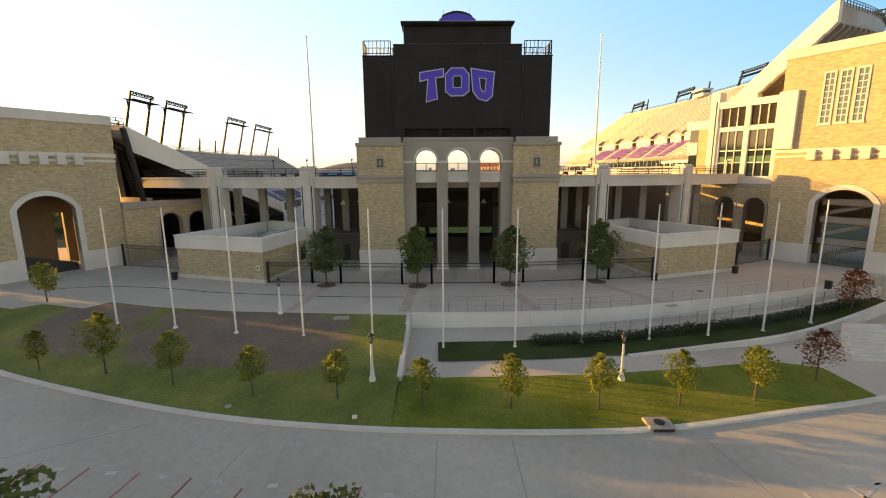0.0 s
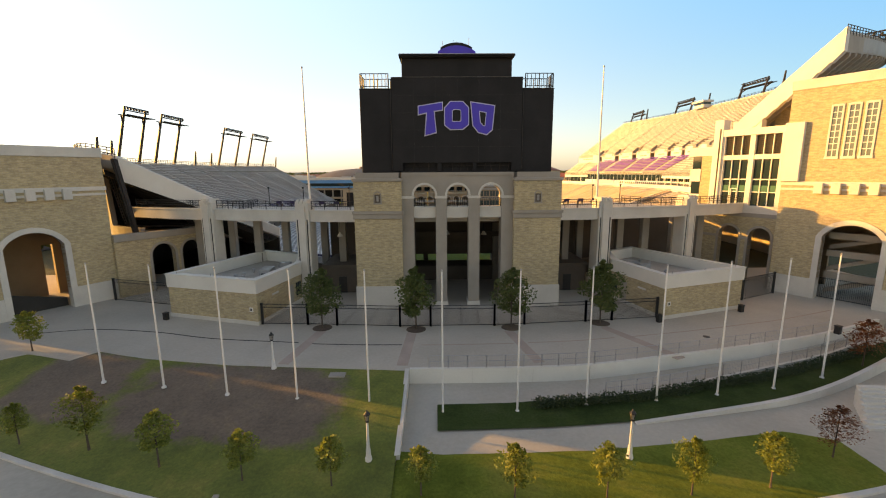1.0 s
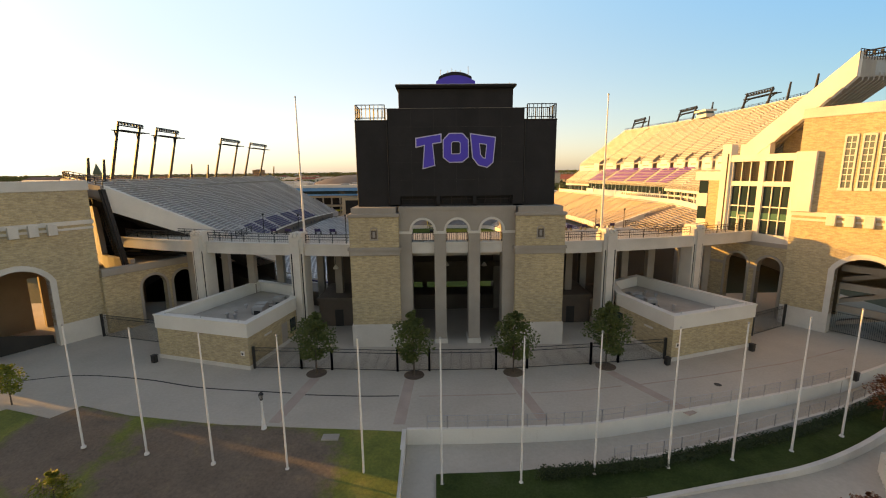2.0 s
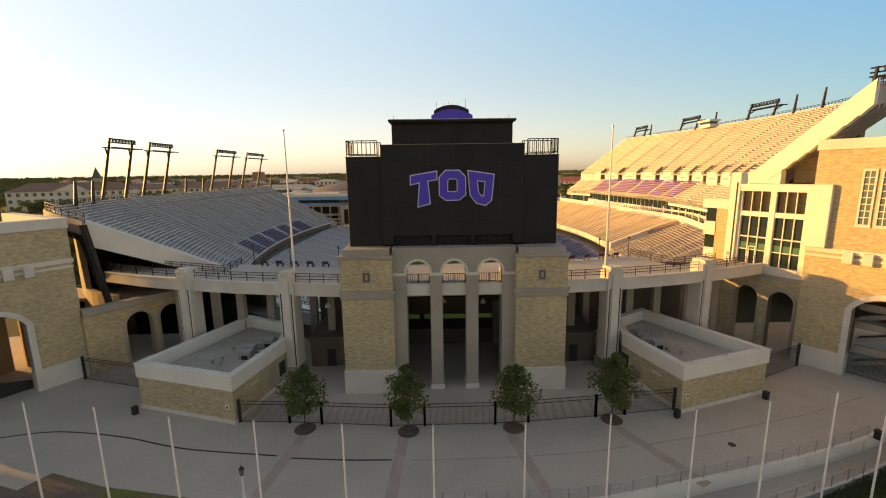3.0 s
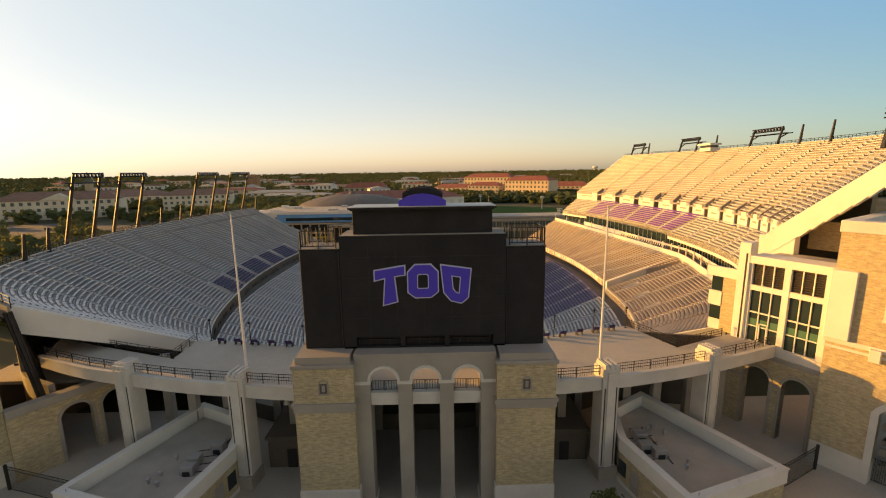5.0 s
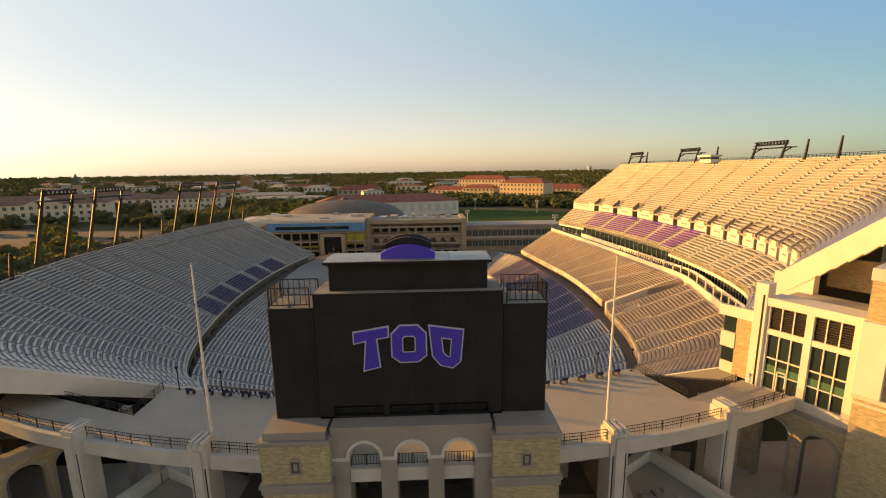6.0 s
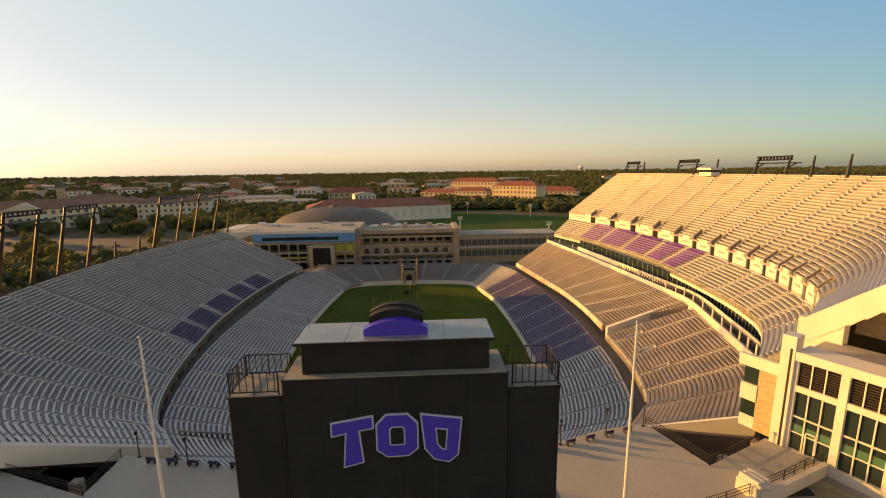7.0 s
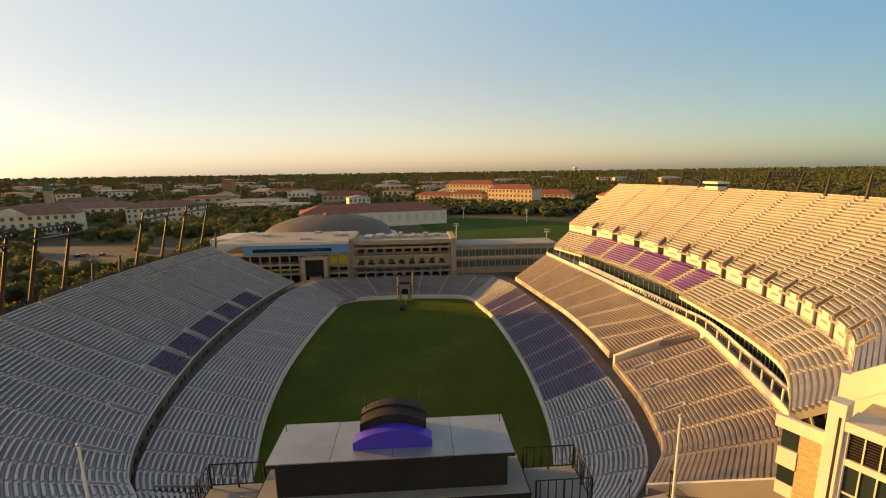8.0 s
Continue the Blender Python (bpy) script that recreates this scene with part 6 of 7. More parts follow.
# ---- floodlight frames and posts on the rims ----
def light_frame(x, y, z, h, span, lean, yaw, group, r=0.42, head=1.7, deep=1.6, foot=0.0):
    """Two raking posts, a lamp truss across their tops and a lower catwalk beam on knee braces."""
    t = thing("floodlight_frame", "dark steel floodlight frame on two raking posts", "floodlight", (x, y, z), group)
    t.rotation_euler = (0, 0, radians(yaw))
    for s in (-1, 1):
        top = (lean, s * span / 2, h + 0.5)
        b = tube(bm_new(), (0, s * span / 2, -1.5), top, r, r * 0.62, 6)
        if foot:
            tube(b, (0, s * span / 2, foot), (0, s * span / 2, -1.4), r, r, 6)
        post = part("post", b, M_IRON, t)
        f = (h - head * 2) / h
        b = tube(bm_new(), (lean * f, s * span / 2, h - head * 2), (lean, s * span / 2 - 1.7, h - head), 0.16, n=4)
        part("knee_brace", b, M_IRON, post)
        part("bracket", box(bm_new(), lean - 0.6, lean + deep, s * span / 2 - 0.12, s * span / 2 + 0.12, h - head - 0.1, h - head + 0.12), M_IRON, post)
    b = bm_new()
    for dx in (-0.5, deep):
        tube(b, (lean + dx, -span / 2 - 1.9, h - head), (lean + dx, span / 2 + 0.8, h - head), 0.13, n=4)
    box(b, lean - 0.5, lean + deep, -span / 2 - 1.9, span / 2 + 0.8, h - head - 0.04, h - head)
    part("catwalk", b, M_IRON, t)
    b = bm_new()
    for dz in (-0.45, 0.35):
        tube(b, (lean, -span / 2 - 0.3, h + dz), (lean, span / 2 + 0.9, h + dz), 0.15, n=4)
    part("lamp_rail", b, M_IRON, t)
    n = max(5, int(span / 0.9))
    for k in range(n):
        yy = -span / 2 + 0.4 + (span - 0.3) * k / (n - 1)
        lamp = part("lamp_box", bevelled(box(bm_new(), lean + 0.15, lean + 0.6, yy - 0.2, yy + 0.2, h - 0.3, h + 0.22), 0.06), M_IRON, t)
        part("lamp_glass", box(bm_new(), lean + 0.595, lean + 0.62, yy - 0.16, yy + 0.16, h - 0.25, h + 0.17), M_METAL, lamp)
    return t


for x, y, span in ((-77.6, 111.8, 7.4), (-77.6, 126.3, 8.6), (-77.6, 162.8, 12.5), (-77.4, 186.8, 15.0)):
    light_frame(x, y, 17.2, 13.3, span, 4.0, 0, "floodlights of the west rim", foot=-22.2)
for k, (x, y) in enumerate(((-61.0, 80.7), (-64.5, 88.9), (-71.5, 131.3), (-71.5, 140.4), (-66.0, 180.3))):
    t = part("rim_post", tube(tube(bm_new(), (0, 0, -1), (0.7, 0, 4.4), 0.4, 0.2, 6), (0, 0, -22.2), (0, 0, -0.9), 0.4, 0.4, 6), M_IRON)
    t.location = (x, y, 17.2)
    tagged(t, "short dark steel post standing on the rim", "post", "posts on the west rim")
for x, y, sp in ((84.4, 188.5, 8.9), (87.3, 158.5, 9.4), (87.9, 126, 9.4), (78.6, 81, 7.9)):
    light_frame(x, y, 34.8 if y > 90 else 34.4, 4.6, sp, 1.6, 0 if y > 90 else 28, "floodlights of the east rim", 0.38, 1.2, 0.9)
for x, y in ((84.6, 178.5), (87.7, 144), (87.3, 113.5), (86.2, 104.5)):
    t = part("rim_post", tube(bm_new(), (0, 0, -1), (0.5, 0, 4.6), 0.38, 0.2, 6), M_IRON)
    t.location = (x, y, 35.0)
    tagged(t, "short dark steel post standing on the rim", "post", "posts on the east rim")

# ---- far end of the bowl and the campus beyond ----
def end_building():
    t = thing("end_building", "tan arcaded building closing the far end", "building", (-2.8, 214, -5))
    part("body", box(bm_new(), -21.2, 21.2, 5.0, 20, 0, 15.0), M_TAN, t)
    part("roof", box(bm_new(), -21.2, 21.2, 3.0, 20, 16.2, 16.6), M_ROOFING, t)
    for z0, z1, y0, m in ((2.7, 3.5, -1.0, M_STONE_GREY), (5.5, 5.9, -1.4, M_TAN), (9.4, 10.4, -0.2, M_TAN), (13.2, 14.0, -0.2, M_TAN), (15.2, 17.0, -0.4, M_TAN)):
        part("floor_band", box(bm_new(), -21.5, 21.5, y0, 1.2, z0, z1), m, t)
        part("floor_slab", box(bm_new(), -21.3, 21.3, 1.2, 7, z0, z0 + 0.4), M_STONE_GREY, t)
    for s in (-1, 1):
        part("end_pylon", bevelled(box(bm_new(), s * 22.2 - 1.2, s * 22.2 + 1.2, -0.8, 20, 0, 18.2 if s < 0 else 17.4), 0.1), M_TAN, t)
    for k in range(11):
        x = -20.4 + k * 4.08
        part("ground_pillar", box(bm_new(), x - 0.35, x + 0.35, -0.6, 0.4, 0, 2.7), M_TAN, t)
        part("balcony_post", box(bm_new(), x - 0.22, x + 0.22, -0.9, -0.5, 3.5, 5.5), M_TAN, t)
        for z0, z1 in ((10.4, 13.2), (14.0, 15.2)):
            part("gallery_post", box(bm_new(), x - 0.2, x + 0.2, 0.0, 0.5, z0, z1), M_TAN, t)
        if k < 10:
            part("gallery_window", box(bm_new(), x + 0.7, x + 3.4, 4.92, 5.05, 10.9, 12.9), M_GLASS, t)
            part("ground_door", box(bm_new(), x + 0.9, x + 3.2, 4.92, 5.05, 0.2, 2.4), M_GLASS, t)
    for z in (11.3, 3.9, 4.6):
        part("gallery_rail", box(bm_new(), -21.2, 21.2, -0.15 if z > 9 else -1.05, -0.07 if z > 9 else -0.97, z, z + 0.08), M_METAL, t)
    b = arch_wall(bm_new(), I4, -21, 21, 5.9, 9.4, [(-19.6 + k * 4.4, -16.8 + k * 4.4, 7.2, 1.4) for k in range(9)], 0.6, 1.2)
    part("arcade_wall", b, M_TAN, t)
    for k in range(9):
        part("arch_band", archivolt(bm_new(), I4, -19.6 + k * 4.4, -16.8 + k * 4.4, 7.2, 1.4, 0.3, 0.5, 0.7), M_STONE, t)
    rr = random.Random(8)
    for k in range(7):
        x = -17 + k * 5.2 + rr.uniform(-1, 1)
        part("roof_unit", box(bm_new(), x, x + rr.uniform(1.5, 3.5), 7 + rr.uniform(0, 5), 13 + rr.uniform(0, 4), 16.6, 17.4 + rr.random() * 1.3), M_ROOFING if k % 2 else M_METAL, t)
    part("canopy_rail", box(bm_new(), -21, 21, -1.2, -1.1, 5.8, 6.6), M_METAL, t)
    return t


end_building()


def wing_building():
    t = thing("wing_building", "low tan two-storey wing with window bands", "building", (42, 217, -5))
    part("body", box(bm_new(), -22, 24, 1.5, 14, 0, 12.6), M_TAN, t)
    part("roof", box(bm_new(), -22.5, 24.5, 0.0, 14.5, 12.6, 13.6), M_ROOFING, t)
    for z0, z1 in ((3.2, 6.0), (8.2, 10.8)):
        for k in range(15):
            x = -21 + k * 3.0
            part("window", box(bm_new(), x, x + 2.5, 1.4, 1.56, z0, z1), M_PALE_GLASS, t)
            part("mullion", box(bm_new(), x + 1.2, x + 1.3, 1.34, 1.42, z0, z1), M_TAN, t)
    for z in (7.0, 11.4):
        part("band", box(bm_new(), -22.2, 24.2, 0.9, 1.6, z, z + 0.8), M_STONE, t)
    return t


wing_building()


def wrapped_building():
    t = thing("wrapped_building", "unfinished arena front with blue sheeting and yellow boards", "building", (-52, 207, -5))
    part("body", box(bm_new(), -27, 27, 6.5, 30, 0, 13), M_RUST, t)
    part("blue_band", box(bm_new(), -16, 26.6, 0.4, 4.2, 13.2, 17.2), M_BLUE, t, "bright blue sheeting")
    part("white_roof", box(bm_new(), -27, 26.8, 0.5, 32, 17.2, 17.9), M_ROOFING, t)
    part("roof_edge", box(bm_new(), -27.2, 27.0, 0.2, 0.5, 16.9, 18.1), M_WHITE, t)
    rr = random.Random(3)
    for k in range(9):
        x, y = rr.uniform(-24, 20), rr.uniform(6, 28)
        part("roof_unit", box(bm_new(), x, x + rr.uniform(1.5, 5), y, y + rr.uniform(1.5, 3), 17.9, 18.3 + rr.random()), M_WHITE if k % 2 else M_METAL, t)
    part("strip_window", box(bm_new(), -12, 20, 0.3, 0.5, 14.0, 15.4), M_GLASS, t)
    for z0, z1, xa, xb in ((8.4, 11.8, 18.6, 26.8), (5.8, 6.5, -8, 8), (6.9, 7.6, 18.6, 26.8), (1.0, 2.2, -14, -4)):
        part("yellow_board", box(bm_new(), xa, xb, 1.9, 2.3, z0, z1), M_YELLOW, t, "yellow sheathing board")
    for z in (4.0, 8.0, 12.2):
        part("slab", box(bm_new(), -27, 27, 1.0, 6.6, z, z + 0.7), M_TAN, t)
    for k in range(14):
        x = -26 + k * 4.0
        part("column", box(bm_new(), x, x + 0.6, 1.2, 1.8, 0, 13), M_STONE_GREY, t)
    return t


wrapped_building()
t = thing("scoreboard", "tan framed scoreboard with a black screen", "scoreboard", (-38.6, 203, -5))
part("frame", box(bevelled(box(bm_new(), -5.2, -3.6, 0, 2.5, 0, 12.4), 0.05), -3.6, 5.2, 0.3, 2.5, 0, 2.0), M_TAN, t)
part("side", box(box(bm_new(), 3.9, 5.2, 0, 2.5, 2.0, 12.2), -3.6, 3.9, 0.2, 2.5, 11.2, 12.4), M_TAN, t)
part("screen", box(bm_new(), -3.6, 3.9, 0.5, 2.0, 4.6, 11.2), M_BLACK, t)
part("panel", box(bm_new(), -2.2, 2.6, 0.4, 2.0, 2.2, 4.2), M_STONE_GREY, t)

# dome of the arena
t = thing("arena", "wide brown shallow dome of an arena", "arena", (-46, 274, -5))
prof = [(36, 0), (36, 11)] + [(35.2 * math.cos(a), 11.3 + 11.5 * math.sin(a)) for a in [radians(v) for v in range(0, 88, 6)]] + [(2.0, 22.9), (2.0, 24.0), (0.4, 24.2)]
part("dome", lathe(bm_new(), prof, 48), M_DOME, t, smooth=True)
for k in range(12):
    a = k * math.pi / 6
    pts = [((36.2 * math.cos(e)) * math.cos(a), (36.2 * math.cos(e)) * math.sin(a), 11.45 + 11.5 * math.sin(e)) for e in [radians(v) for v in range(0, 88, 12)]]
    rbm = bm_new()
    for u, v in zip(pts, pts[1:]):
        tube(rbm, u, v, 0.05, n=4)
    part("roof_rib", rbm, M_DOME, t)
part("drum_band", lathe(bm_new(), [(38.5, 8.8), (38.5, 11.2), (36, 11.4)], 48), M_WHITE, t)
part("annex", box(bm_new(), -52, -18, -30, -8, 0, 14.5), M_WHITE, t)
t.rotation_euler = (0, 0, 0)


def gabled(name, label, x, y, z, w, d, h, rise, yaw, wall, roof, windows=0, storeys=1, glass=None):
    """A plain building with a hipped tiled roof and rows of windows."""
    t = thing(name, label, "building", (x, y, z), "campus buildings")
    t.rotation_euler = (0, 0, radians(yaw))
    part("wall", box(bm_new(), -w / 2, w / 2, -d / 2, d / 2, 0, h), wall, t)
    b = bm_new()
    o = 0.8
    q = min(w, d) / 2 * 0.75
    lo = [(-w / 2 - o, -d / 2 - o), (w / 2 + o, -d / 2 - o), (w / 2 + o, d / 2 + o), (-w / 2 - o, d / 2 + o)]
    if w > d:
        hi = [(-w / 2 + q, -0.05), (w / 2 - q, -0.05), (w / 2 - q, 0.05), (-w / 2 + q, 0.05)]
    else:
        hi = [(-0.05, -d / 2 + q), (0.05, -d / 2 + q), (0.05, d / 2 - q), (-0.05, d / 2 - q)]
    hexa(b, [(*p, h) for p in lo] + [(*p, h + rise) for p in hi])
    part("roof", b, roof, t)
    for s in range(storeys):
        for k in range(windows):
            u = -w / 2 + w * (k + 0.5) / windows
            zz = h * (s + 0.3) / storeys
            part("window", box(bm_new(), u - w / windows * 0.22, u + w / windows * 0.22, -d / 2 - 0.06, -d / 2 + 0.06, zz, zz + h / storeys * 0.5), glass or M_PALE_GLASS, t)
    return t


gabled("field_house", "long pale hall with a red tiled roof", -35, 414, -5, 124, 44, 12.5, 6, 13, M_WHITE, M_ROOF_RED, 16, 1, M_STONE)
for x, y, w, d, h, rise, yaw, cols, rows_ in ((130, 575, 62, 28, 22, 6, -40, 12, 4), (76, 612, 46, 24, 15, 5, -30, 8, 3), (34, 645, 58, 24, 12, 5, -30, 8, 2), (190, 610, 60, 26, 13, 6, -30, 10, 3), (92, 690, 80, 26, 25, 6, -35, 14, 4), (262, 560, 50, 26, 12, 6, 8, 8, 2)):
    gabled("dormitory", "pale orange dormitory with a bright red tiled roof", x, y, -5, w, d, h, rise, yaw, M_DORM, M_ROOF_RED, cols, rows_)
pediment_hall = gabled("hall", "tan hall with a dark red roof and pediment", -318, 392, -5, 84, 30, 16, 7, 26, M_HALL, M_ROOF_BROWN, 16, 3)
b = bm_new()
slab_xz(b, [(-13, 15.8), (13, 15.8), (0, 21.5)], -15.6, -4)
part("pediment", b, M_HALL, pediment_hall)
gabled("hall", "tan hall with a red tiled roof", -243, 470, -5, 62, 28, 15, 6, 18, M_HALL, M_ROOF_BROWN, 12, 3)
gabled("hall", "tan hall with a brown roof", -352, 500, -5, 110, 36, 13, 6, 20, M_HALL, M_ROOF_BROWN, 14, 2)
gabled("hall", "low tan hall with a flat brown roof", -205, 600, -5, 80, 34, 11, 3, 10, M_HALL, M_ROOFING, 10, 2)
gabled("hall", "low white hall among trees", -170, 560, -5, 90, 30, 9, 2, 5, M_WHITE, M_ROOFING, 10, 2)
gabled("hall", "tan hall with a red roof", -95, 640, -5, 60, 24, 14, 7, 0, M_TAN, M_ROOF_RED, 8, 2)
gabled("brick_tower_block", "tall orange-tan block above the trees", -398, 985, -2, 20, 20, 30, 2, 0, mat("orange_brick", (0.45, 0.22, 0.10), 0.85), M_TAN, 5, 6)
t = gabled("church", "church with a tall pointed green spire", -480, 690, -5, 60, 26, 9, 6, 20, M_TAN, M_ROOF_BROWN, 8, 1)
b = box(bm_new(), -41, -33, -16, -8, 0, 26)
part("bell_tower", b, M_TAN, t)
b = bm_new()
hexa(b, [(-42, -17, 26), (-32, -17, 26), (-32, -7, 26), (-42, -7, 26), (-37.2, -12.2, 42), (-36.8, -12.2, 42), (-36.8, -11.8, 42), (-37.2, -11.8, 42)])
part("spire", b, mat("verdigris", (0.10, 0.12, 0.07), 0.7), t)
rnd = random.Random(11)
for k in range(110):
    d = rnd.uniform(520, 1500) if k % 2 else rnd.uniform(800, 3000)
    a = rnd.uniform(-0.72, -0.1) if k % 3 else rnd.uniform(-0.1, 0.62)
    x, y = d * math.tan(a), 30 + d
    if abs(x + 400) < 60 and y < 1100:
        continue
    gabled("house" if k % 3 else "hall", "far low tan building among trees", x, y, -4, rnd.uniform(20, 70), rnd.uniform(15, 30), rnd.uniform(9, 16), rnd.uniform(1, 5), rnd.uniform(-20, 20), rnd.choice((M_HALL, M_WHITE, M_DORM)), rnd.choice((M_ROOF_BROWN, M_ROOFING, M_ROOF_RED)), 5, 2)
t = thing("water_tower", "far pale water tower on the skyline", "water tower", (1500, 4000, 10))
part("tank", lathe(bm_new(), [(6, 20), (22, 30), (26, 38), (20, 46), (4, 50)], 16), M_WHITE, t)
part("stem", lathe(bm_new(), [(8, 0), (6, 22)], 12), M_WHITE, t)

# practice field and parking lot
tagged(part("practice_field", prism(bm_new(), [(22, 312), (60, 296), (118, 286), (165, 372), (128, 404), (20, 468), (6, 400)], -5.2, -4.7), grass_mat("bright_field", (0.045, 0.095, 0.014), (0.055, 0.112, 0.018), (0.08, 0.13, 0.025), 0.03)), "bright green practice field beyond the stadium", "field", kind="structure")
tagged(part("parking_lot", prism(bm_new(), [(-340, 250), (-150, 230), (-130, 300), (-300, 345)], -5.2, -4.75), M_WALK), "grey paved car park beside the campus", "parking lot", kind="structure")
tagged(part("campus_street", prism(bm_new(), [(-130, 80), (-105, 80), (-105, 300), (-125, 300)], -5.2, -4.76), M_ASPHALT), "grey street beside the stadium", "road", kind="structure")


# ---- trees ----
def leaf_cloud(verts, faces, centre, r, n, size, rnd, squash=1.0, flat=0.7):
    for _ in range(n):
        v = Vector((rnd.gauss(0, 1), rnd.gauss(0, 1), rnd.gauss(0, 1)))
        v = v.normalized() * r * rnd.uniform(0.45, 1.05)
        c = Vector(centre) + Vector((v.x, v.y, v.z * squash))
        u = Vector((rnd.gauss(0, 1), rnd.gauss(0, 1), rnd.gauss(0, flat))).normalized()
        w = u.orthogonal().normalized() if flat > 0.5 else Vector((-u.y, u.x, rnd.gauss(0, flat))).normalized()
        s = size * rnd.uniform(0.6, 1.3)
        o = len(verts)
        verts += [c - u * s, c - w * s * 0.55, c + u * s, c + w * s * 0.55]
        faces.append((o, o + 1, o + 2, o + 3))


def tree(name, label, height, crown_r, trunk_h, n_leaf, leaf_size, leaf, seed, group):
    rnd = random.Random(seed)
    t = thing(name, label, "tree", (0, 0, 0), group)
    b = bm_new()
    tr = 0.028 * height ** 0.7 * 0.6
    lathe(b, [(tr * 1.6, -0.15), (tr * 1.25, 0.25), (tr, trunk_h), (tr * 0.7, trunk_h + (height - trunk_h) * 0.4), (tr * 0.25, height * 0.85)], 7)
    trunk = part("trunk", b, M_BARK, t)
    verts, faces = [], []
    n_limb = 16
    for k in range(n_limb):
        f = k / (n_limb - 1)
        z = trunk_h * 0.9 + (height * 0.92 - trunk_h * 0.9) * f
        prof = math.sin(math.pi * min(1, 0.22 + 0.78 * f) ** 0.9) ** 0.75
        rr = crown_r * max(0.2, prof) * rnd.uniform(0.7, 1.15)
        a = k * 2.4 + rnd.uniform(-0.4, 0.4)
        tip = Vector((math.cos(a) * rr * 0.75, math.sin(a) * rr * 0.75, z + rr * 0.35))
        part("limb", tube(bm_new(), (0, 0, z - 0.03 * height * (1 - f)), tip, tr * 0.35, tr * 0.1, 4), M_BARK, trunk)
        leaf_cloud(verts, faces, tip, rr * 0.55, n_leaf // n_limb, leaf_size, rnd, 0.8)
        leaf_cloud(verts, faces, tip * 0.55 + Vector((0, 0, z * 0.45)), rr * 0.5, n_leaf // n_limb // 2, leaf_size, rnd, 0.9)
    raw("crown", verts, faces, leaf, t)
    return t


def place(src, spots, rnd):
    for k, (x, y, z, s) in enumerate(spots):
        m = pose(x, y, z, 0, 0, rnd.uniform(0, 360)) @ Matrix.Scale(s, 4)
        if k == 0:
            src.matrix_basis = m
        else:
            c = copy_thing(src, pose(x, y, z, 0, 0, rnd.uniform(0, 360)))
            c.scale = (s, s, s)


rnd = random.Random(4)
oak = tree("plaza_oak", "dark green oak in a round tree pit on the plaza", 6.3, 1.75, 1.5, 2600, 0.13, M_LEAF, 3, "oaks on the plaza")
place(oak, [(-11.6, 41.9, 0, 1.0), (-2.4, 41.2, 0, 1.03), (6.85, 41.4, 0, 1.0), (15.9, 42.3, 0, 1.08)], rnd)
young = tree("young_tree", "small young oak with yellow-green leaves on the lawn", 3.1, 0.85, 1.0, 1100, 0.085, M_LEAF_Y, 8, "young trees on the lawn")
place(young, [(-20.9, 24.9, -0.85, 1.3), (-15.8, 23.3, -0.9, 1.1), (-10.7, 22.1, -1.0, 0.98), (-5.9, 21.6, -1.0, 0.95), (-1.25, 20.9, -1.0, 0.9), (3.4, 20.5, -1.0, 1.0), (7.95, 20.4, -1.0, 1.0), (12.3, 20.6, -1.0, 1.02), (16.6, 21.0, -1.0, 1.02), (-35.3, 37.2, -0.1, 1.25), (-25.6, 25.6, -0.9, 0.85)], rnd)
# ordinary small trees, reddened in colour like the flare over them
russet = tree("russet_tree", "small tree by the walk, lens flare's red in its leaves", 3.2, 1.1, 0.9, 1100, 0.09, M_LEAF_R, 9, "russet trees")
place(russet, [(21.9, 23.2, -1.05, 1.0), (34.6, 34.2, -0.9, 1.25)], rnd)
# beyond the first two, trees are added out of view to block sun
roadside = tree("roadside_tree", "leafy green car park tree, also copied unseen to block the sun", 5.2, 1.6, 1.5, 2400, 0.12, M_LEAF, 12, "trees in the car park")
place(roadside, [(-12.55, 9.5, -1.2, 1.12), (-3.5, 9.6, -1.2, 0.86)] + [(-52 - 3 * (k % 2), 2 + 5.2 * k, -1.3, 1.7 + 0.25 * (k % 3)) for k in range(8)] + [(-59 - 3 * (k % 2), 17 + 4.4 * k, -1.3, 1.95 + 0.2 * (k % 2)) for k in range(5)] + [(-70 - 4 * (k % 3), 8 + 2.9 * k, -1.5, (2.9 if k < 11 else 2.0) + 0.2 * (k % 3)) for k in range(18) if k not in (12, 15)], rnd)

# woods: thousands of low crowns as one mass
ICO_V = [Vector(v).normalized() for v in ((-1, 1.618, 0), (1, 1.618, 0), (-1, -1.618, 0), (1, -1.618, 0), (0, -1, 1.618), (0, 1, 1.618), (0, -1, -1.618), (0, 1, -1.618), (1.618, 0, -1), (1.618, 0, 1), (-1.618, 0, -1), (-1.618, 0, 1))]
ICO_F = ((0, 11, 5), (0, 5, 1), (0, 1, 7), (0, 7, 10), (0, 10, 11), (1, 5, 9), (5, 11, 4), (11, 10, 2), (10, 7, 6), (7, 1, 8), (3, 9, 4), (3, 4, 2), (3, 2, 6), (3, 6, 8), (3, 8, 9), (4, 9, 5), (2, 4, 11), (6, 2, 10), (8, 6, 7), (9, 8, 1))


def clump(verts, faces, c, r, rnd, squash=0.8):
    """One uneven lump of foliage."""
    o = len(verts)
    for v in ICO_V:
        k = r * rnd.uniform(0.7, 1.25)
        verts.append((c[0] + v.x * k, c[1] + v.y * k, c[2] + v.z * k * squash))
    faces.extend(tuple(i + o for i in f) for f in ICO_F)


